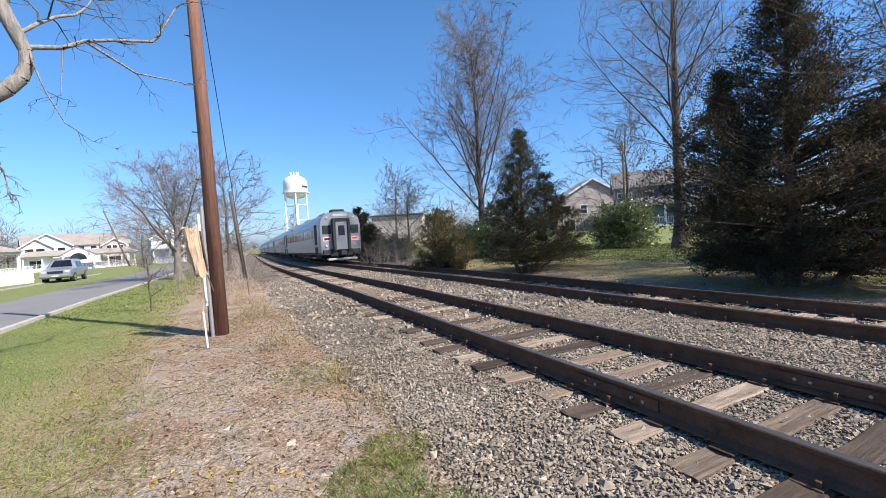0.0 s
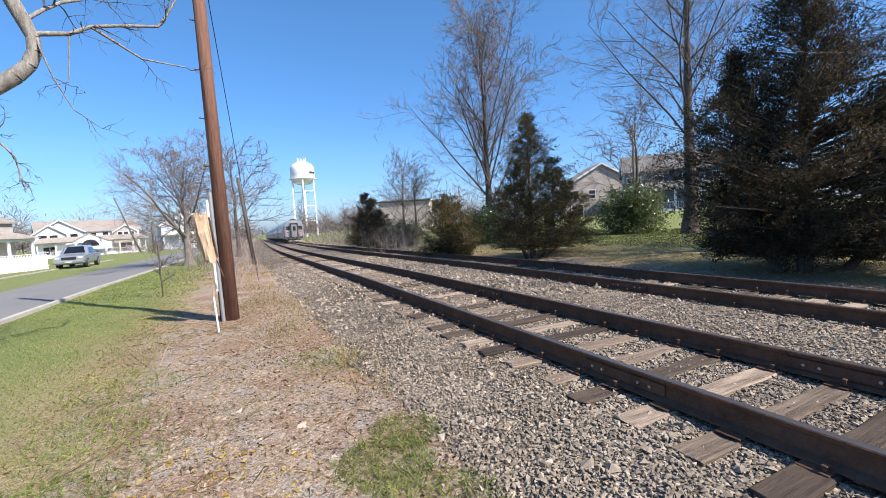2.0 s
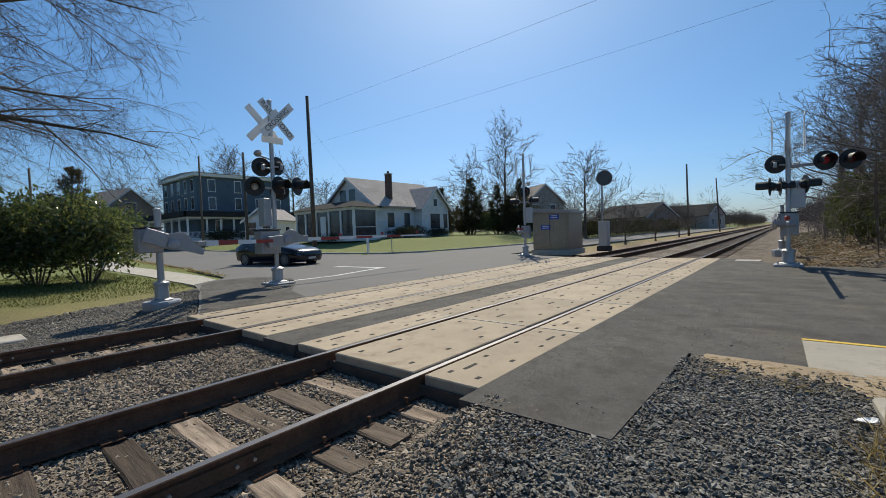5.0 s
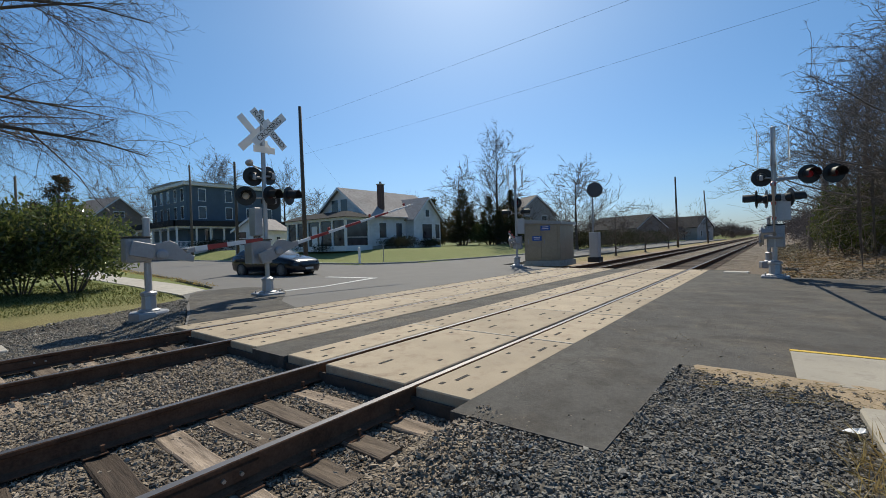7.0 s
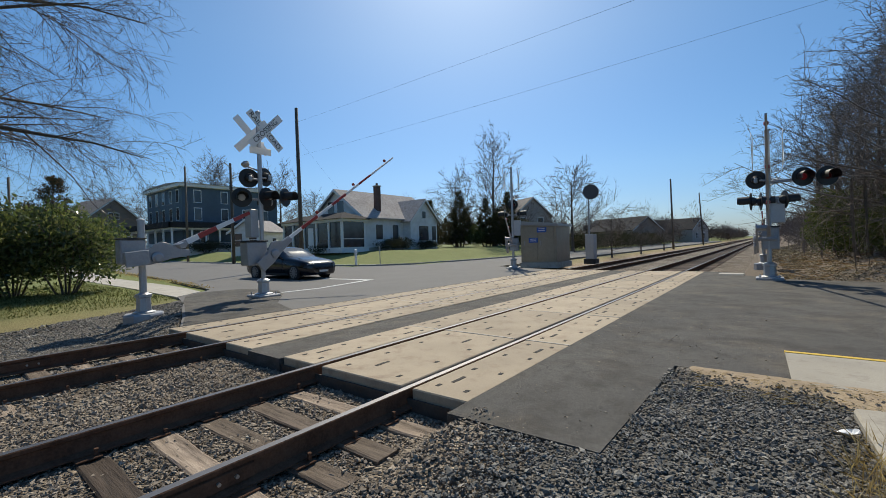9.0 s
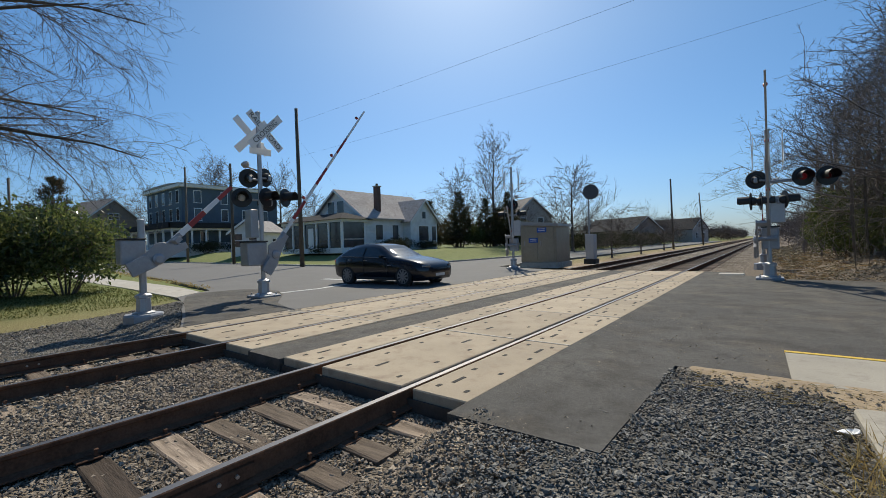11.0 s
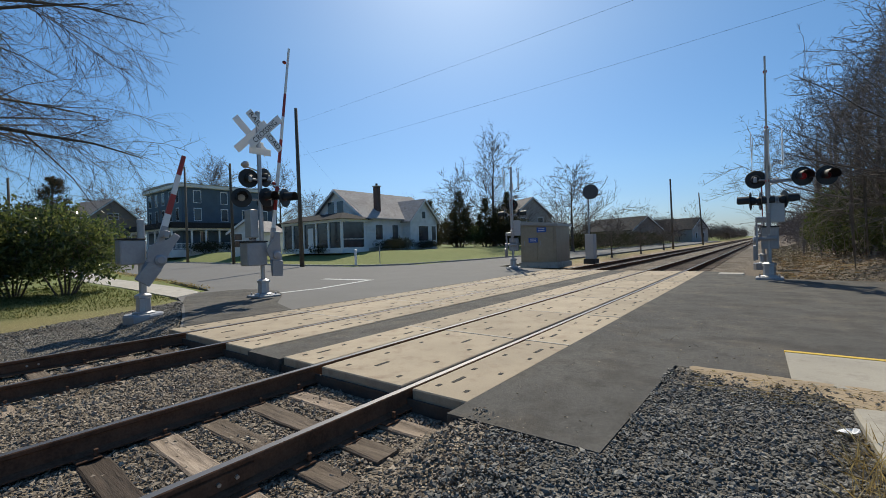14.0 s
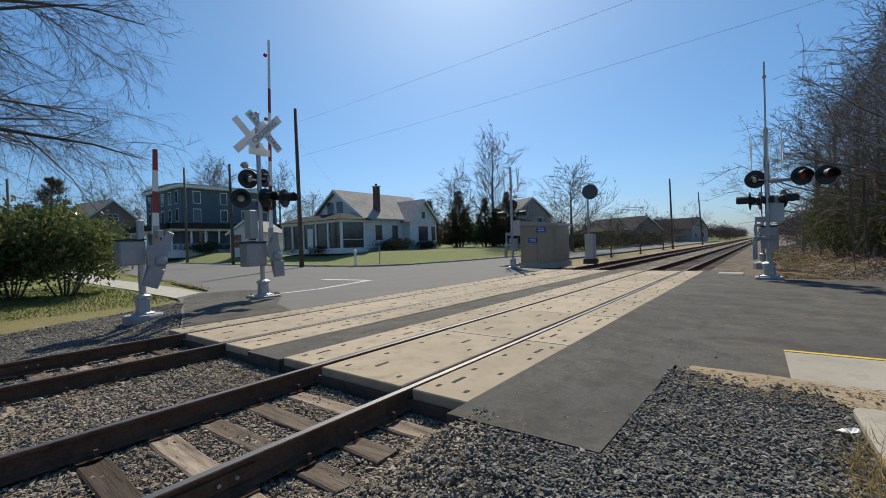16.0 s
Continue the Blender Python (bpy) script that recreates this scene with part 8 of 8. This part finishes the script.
scatter_cards("lawn_grass", spread(21, -7.7, -3.6, 3.0, 17, 650, dirt_z, lawn_keep), 0.024, 0.011, "grass", "short green lawn blades with worn tufts", 22, 0.25, 1.0, "grass")
scatter_cards("lawn_grass", spread(23, -7.7, -3.9, 17, 34, 160, dirt_z, lawn_keep), 0.05, 0.025, "grass", "short green lawn blades", 24, 0.25, 0.9, "grass")


def tuft(x0, y0, r, n, seed):
    rg = np.random.default_rng(seed)
    a, q = rg.uniform(0, 2 * np.pi, n), r * np.sqrt(rg.random(n))
    return np.array([(x0 + math.cos(t) * s, y0 + math.sin(t) * s, dirt_z(x0 + math.cos(t) * s, y0 + math.sin(t) * s)) for t, s in zip(a, q)])


for k, (x, y, r, n) in enumerate(((-2.25, 5.9, 0.28, 420), (-1.95, 6.25, 0.22, 240), (-2.15, 5.25, 0.34, 480), (-4.55, 6.2, 0.5, 520), (-4.3, 7.6, 0.4, 300), (-2.2, 8.6, 0.4, 220), (-4.0, 5.4, 0.4, 300), (-4.6, 5.2, 0.4, 340), (-4.35, 8.8, 0.45, 260), (-4.1, 6.8, 0.35, 160))):
    scatter_cards("grass_tuft", tuft(x, y, r * 1.3, int(n * 2.6), 30 + k), 0.075, 0.0065, "grass", "tuft of fresh green grass on the verge", 50 + k, 0.35, 0.6, "grass")
for k, (x, y, r, n) in enumerate(((-1.95, 8.3, 0.16, 60), (-2.5, 10.5, 0.4, 90), (-3.0, 13, 0.5, 120), (-3.9, 4.6, 0.2, 50), (-3.35, -0.15, 0.3, 130), (-3.55, 0.6, 0.35, 150), (8.2, 3.6, 0.5, 200), (-2.7, 17, 0.7, 220), (-2.6, 22, 0.8, 260), (-3.3, 20, 0.8, 220))):
    scatter_cards("dry_stalks", tuft(x, y, r, n, 70 + k), 0.3, 0.008, "straw", "dry pale grass stalks", 90 + k, 0.4, 0.8, "dry grass")
scatter_cards("leaf_litter", spread(61, -4.9, -1.5, 2.6, 15, 330, dirt_z, lambda x, y: (math.sin(x * 41.7 + y * 91.3) * 4375.8) % 1 < max(0.1, 0.9 - abs(x + 2.2) * 0.5)), 0.036, 0.022, "dead_leaf", "brown dead leaves and chips on the verge", 62, 0.2, 0.0)
scatter_cards("straw_litter", spread(63, -5.0, -1.4, 2.4, 16, 230, dirt_z), 0.12, 0.005, "straw", "dry straw and thin twigs on the verge", 64, 0.15, 0.0)
scatter_cards("straw_litter", spread(65, 7.3, 11.0, 3.2, 26, 90, dirt_z), 0.16, 0.012, "straw", "flattened dead grass beyond the tracks", 66, 0.25, 0.15)
scatter_cards("lawn_grass", spread(67, 10.6, 22, -2.2, 30, 230, dirt_z, lambda x, y: x > 11.4 + 0.7 * noise.noise((x * 0.7, y * 0.7, 4))), 0.065, 0.016, "lawn_blade", "green lawn under the oaks", 68, 0.25, 0.9, "grass")
scatter_cards("wood_litter", spread(69, -11, -2.7, -31, -14.9, 75, dirt_z, lambda x, y: noise.noise((x * 0.9, y * 0.9, 3)) > -0.25 + 0.12 * (x + 4.4)), 0.11, 0.05, "pale_leaf", "brown leaf litter on the wooded bank", 70, 0.3, 0.1)
scatter_cards("straw_litter", spread(71, -4.5, -2.2, -2.1, -1.35, 260, lambda x, y: 0.012), 0.09, 0.005, "straw", "dry straw on the sand beside the asphalt", 72, 0.12, 0.0)
stones("gravel_stones", spread(73, -4.4, -2.1, -2.08, -1.45, 240, lambda x, y: 0.012), 0.014, "stone", "scattered gravel on the sand", 74, 0.6)
paper = thing("paper_wrapper", pose(-3.29, -0.88, yard_z(-3.29, -0.88) + 0.02, 0, 10, 40), "crumpled white paper wrapper on the gravel", "litter")
wrap = random.Random(9)
wv = [(0.035 * (i - 2) + wrap.uniform(-0.012, 0.012), 0.026 * (j - 1.5) + wrap.uniform(-0.006, 0.006), 0.015 + wrap.uniform(-0.012, 0.02)) for j in range(4) for i in range(4)]
wv += [(x, y, z - 0.004) for x, y, z in wv]
wf = [(j * 4 + i, j * 4 + i + 1, j * 4 + i + 5, j * 4 + i + 4) for j in range(3) for i in range(3)]
link("sheet", wv, wf + [tuple(16 + k for k in f[::-1]) for f in wf], M["white"], paper)
scatter_cards("wood_litter", spread(75, -10, -2.9, -72, -31, 22, dirt_z), 0.24, 0.11, "pale_leaf", "brown leaf litter along the foot of the wood", 76, 0.25, 0.1)
scatter_cards("twig_litter", spread(77, -9, -2.9, -40, -14.9, 14, dirt_z), 0.6, 0.02, "dead_leaf", "fallen twigs at the foot of the wood", 78, 0.1, 0.05)
scatter_cards("yellow_leaf_litter", tuft(-3.45, 5.9, 0.85, 260, 201), 0.042, 0.03, "yellow_leaf", "yellow fallen leaves among the stones", 202, 0.2, 0.0)
scatter_cards("wood_chips", spread(203, -4.2, -1.8, 5, 14, 5.0, dirt_z), 0.07, 0.018, "straw", "pale wood chips on the verge", 204, 0.1, 0.0)

stones("gravel_stones", spread(205, 6.5, 10.6, -1.9, 3.2, 480, patch_z, lambda x, y: y > patch_edge(x) + 0.06 and x < 10.7 - 0.33 * (y + 1)), 0.022, "stone_dark", "loose grey gravel round the pedestrian gate", 206)
scatter_cards("lawn_grass", spread(207, 11, 40, -6.5, -1.2, 70, lambda x, y: walk_z(x, y) - 0.01, lambda x, y: (-4.6 - 0.12 * (x - 16) < y < -3.9 - 0.1 * (x - 14)) and x > 14), 0.1, 0.03, "straw", "dead grass strip between sidewalk and road", 208, 0.25, 0.4, "dry grass")
for k, (x, y, r, n) in enumerate(((-2.4, 15, 0.5, 60), (-2.2, 11.5, 0.3, 40), (-3.9, 8.2, 0.2, 10), (-4.2, 9.4, 0.2, 12), (-2.0, 7.1, 0.25, 30), (-2.35, 13.5, 0.4, 60), (-2.3, 25, 0.8, 160), (-2.6, 28, 0.8, 160))):
    scatter_cards("dry_stalks", tuft(x, y, r, n, 270 + k), 0.42, 0.007, "straw", "dry pale upright stalks on the verge", 290 + k, 0.3, 1.1, "dry grass")
for k, (x, y, r, n) in enumerate(((-3.42, -0.35, 0.22, 160), (-3.45, -0.75, 0.15, 60), (-3.4, 0.1, 0.25, 150))):
    p = tuft(x, y, r, n, 310 + k)
    p[:, 2] = [yard_z(a, b) for a, b in p[:, :2]]
    scatter_cards("dry_stalks", p, 0.22, 0.006, "straw", "dry pale grass on the gravel", 330 + k, 0.4, 0.6, "dry grass")
scatter_cards("verge_weeds", spread(351, -4.4, -1.7, 3.4, 16, 260, dirt_z, lambda x, y: noise.noise((x * 1.3, y * 1.3, 8)) > 0.18), 0.05, 0.007, "weed", "thin low weeds scattered over the verge", 352, 0.35, 0.5, "weeds")
scatter_cards("twig_litter", spread(353, -4.6, -1.6, 3.0, 14, 14, dirt_z), 0.26, 0.009, "dead_leaf", "thin broken twigs on the verge", 354, 0.08, 0.0)
stones("verge_stones", spread(355, -3.9, -2.3, 3.4, 9.5, 120, dirt_z), 0.026, "stone", "grey stones pressed into the verge", 356, 0.5)

stones("stray_gravel", spread(361, -2.9, -0.8, -6, 0.15, 16, lambda x, y: road_z(x, y) + 0.002, lambda x, y: x > -1.85 or y < -2.4), 0.011, "stone", "stray stones on the asphalt", 362, 0.6)

# ---- what moves ----


def motions():
    lift = [(0.0, 0.0), (5.3, 0.0), (5.8, 3.0), (7.3, 18.4), (9.0, 33.9), (10.2, 45.0), (11.3, 55.6), (12.5, 67.5), (13.8, 80.5), (14.5, 87.0), (15.0, 88.5), (16.0, 88.5)]
    for arm, z, late in ((arm_a, 1.36, 0.0), (arm_b, 1.36, 0.3), (arm_c, 1.36, 0.6), (parm_a, 1.4, 0.9), (parm_b, 1.4, 0.9)):
        walk(arm, [(t, pose(0, -0.3, z, -max(0.0, min(90.0, a - late * 9.0 if t < 15.5 else a)), 0, 0)) for t, a in lift])
    # the train draws away to the north
    for k, c in enumerate(coaches):
        rows = []
        for t in (0.0, 0.5, 1.0, 2.0, 4.0, 8.0, 12.0, 16.0):
            y = 35.4 + 23.0 * t + 26.4 * k
            swing = -math.degrees(math.atan((bend(y + 12) - bend(y)) / 12))
            rows.append((t, pose(4.615 + bend(y), y, fall(y), -0.57 if y < 380 else 0, 0, swing)))
        walk(c, rows)
    # the car waits, then drives over the crossing
    rows = [(t, pose(x, y, 0, 0, 0, -turn)) for t, x, y, turn in CAR_ROWS]
    walk(car, rows)
    # its wheels roll with the way it goes
    ts = [r[0] for r in CAR_ROWS]
    run = [0.0]
    for a, b in zip(CAR_ROWS, CAR_ROWS[1:]):
        run.append(run[-1] + math.dist(a[1:3], b[1:3]))
    times = [0.0, 5.2] + [5.2 + 0.04 * k for k in range(1, 271)]
    for wh in car_wheels:
        place_, r = wh.matrix_basis.translation.copy(), wh.matrix_basis.translation.z
        walk(wh, [(t, pose(*place_, math.degrees(float(np.interp(t, ts, run)) / r), 0, 0)) for t in times])


# seconds, place of the middle, and how far its nose has swung from -y towards -x
CAR_ROWS = [(0.0, 18.2, -8.85, 78), (5.2, 18.2, -8.85, 78), (7.3, 17.5, -8.9, 80), (8.1, 17.0, -8.9, 82), (9.0, 15.8, -8.8, 85), (10.2, 11.6, -8.75, 88), (11.3, 7.2, -8.6, 89), (11.8, 3.7, -8.2, 88), (12.5, -0.75, -7.9, 86), (12.9, -3.7, -7.75, 88), (13.5, -8.6, -7.85, 91), (14.5, -18.0, -8.1, 91), (16.0, -34.0, -8.7, 91)]
motions()
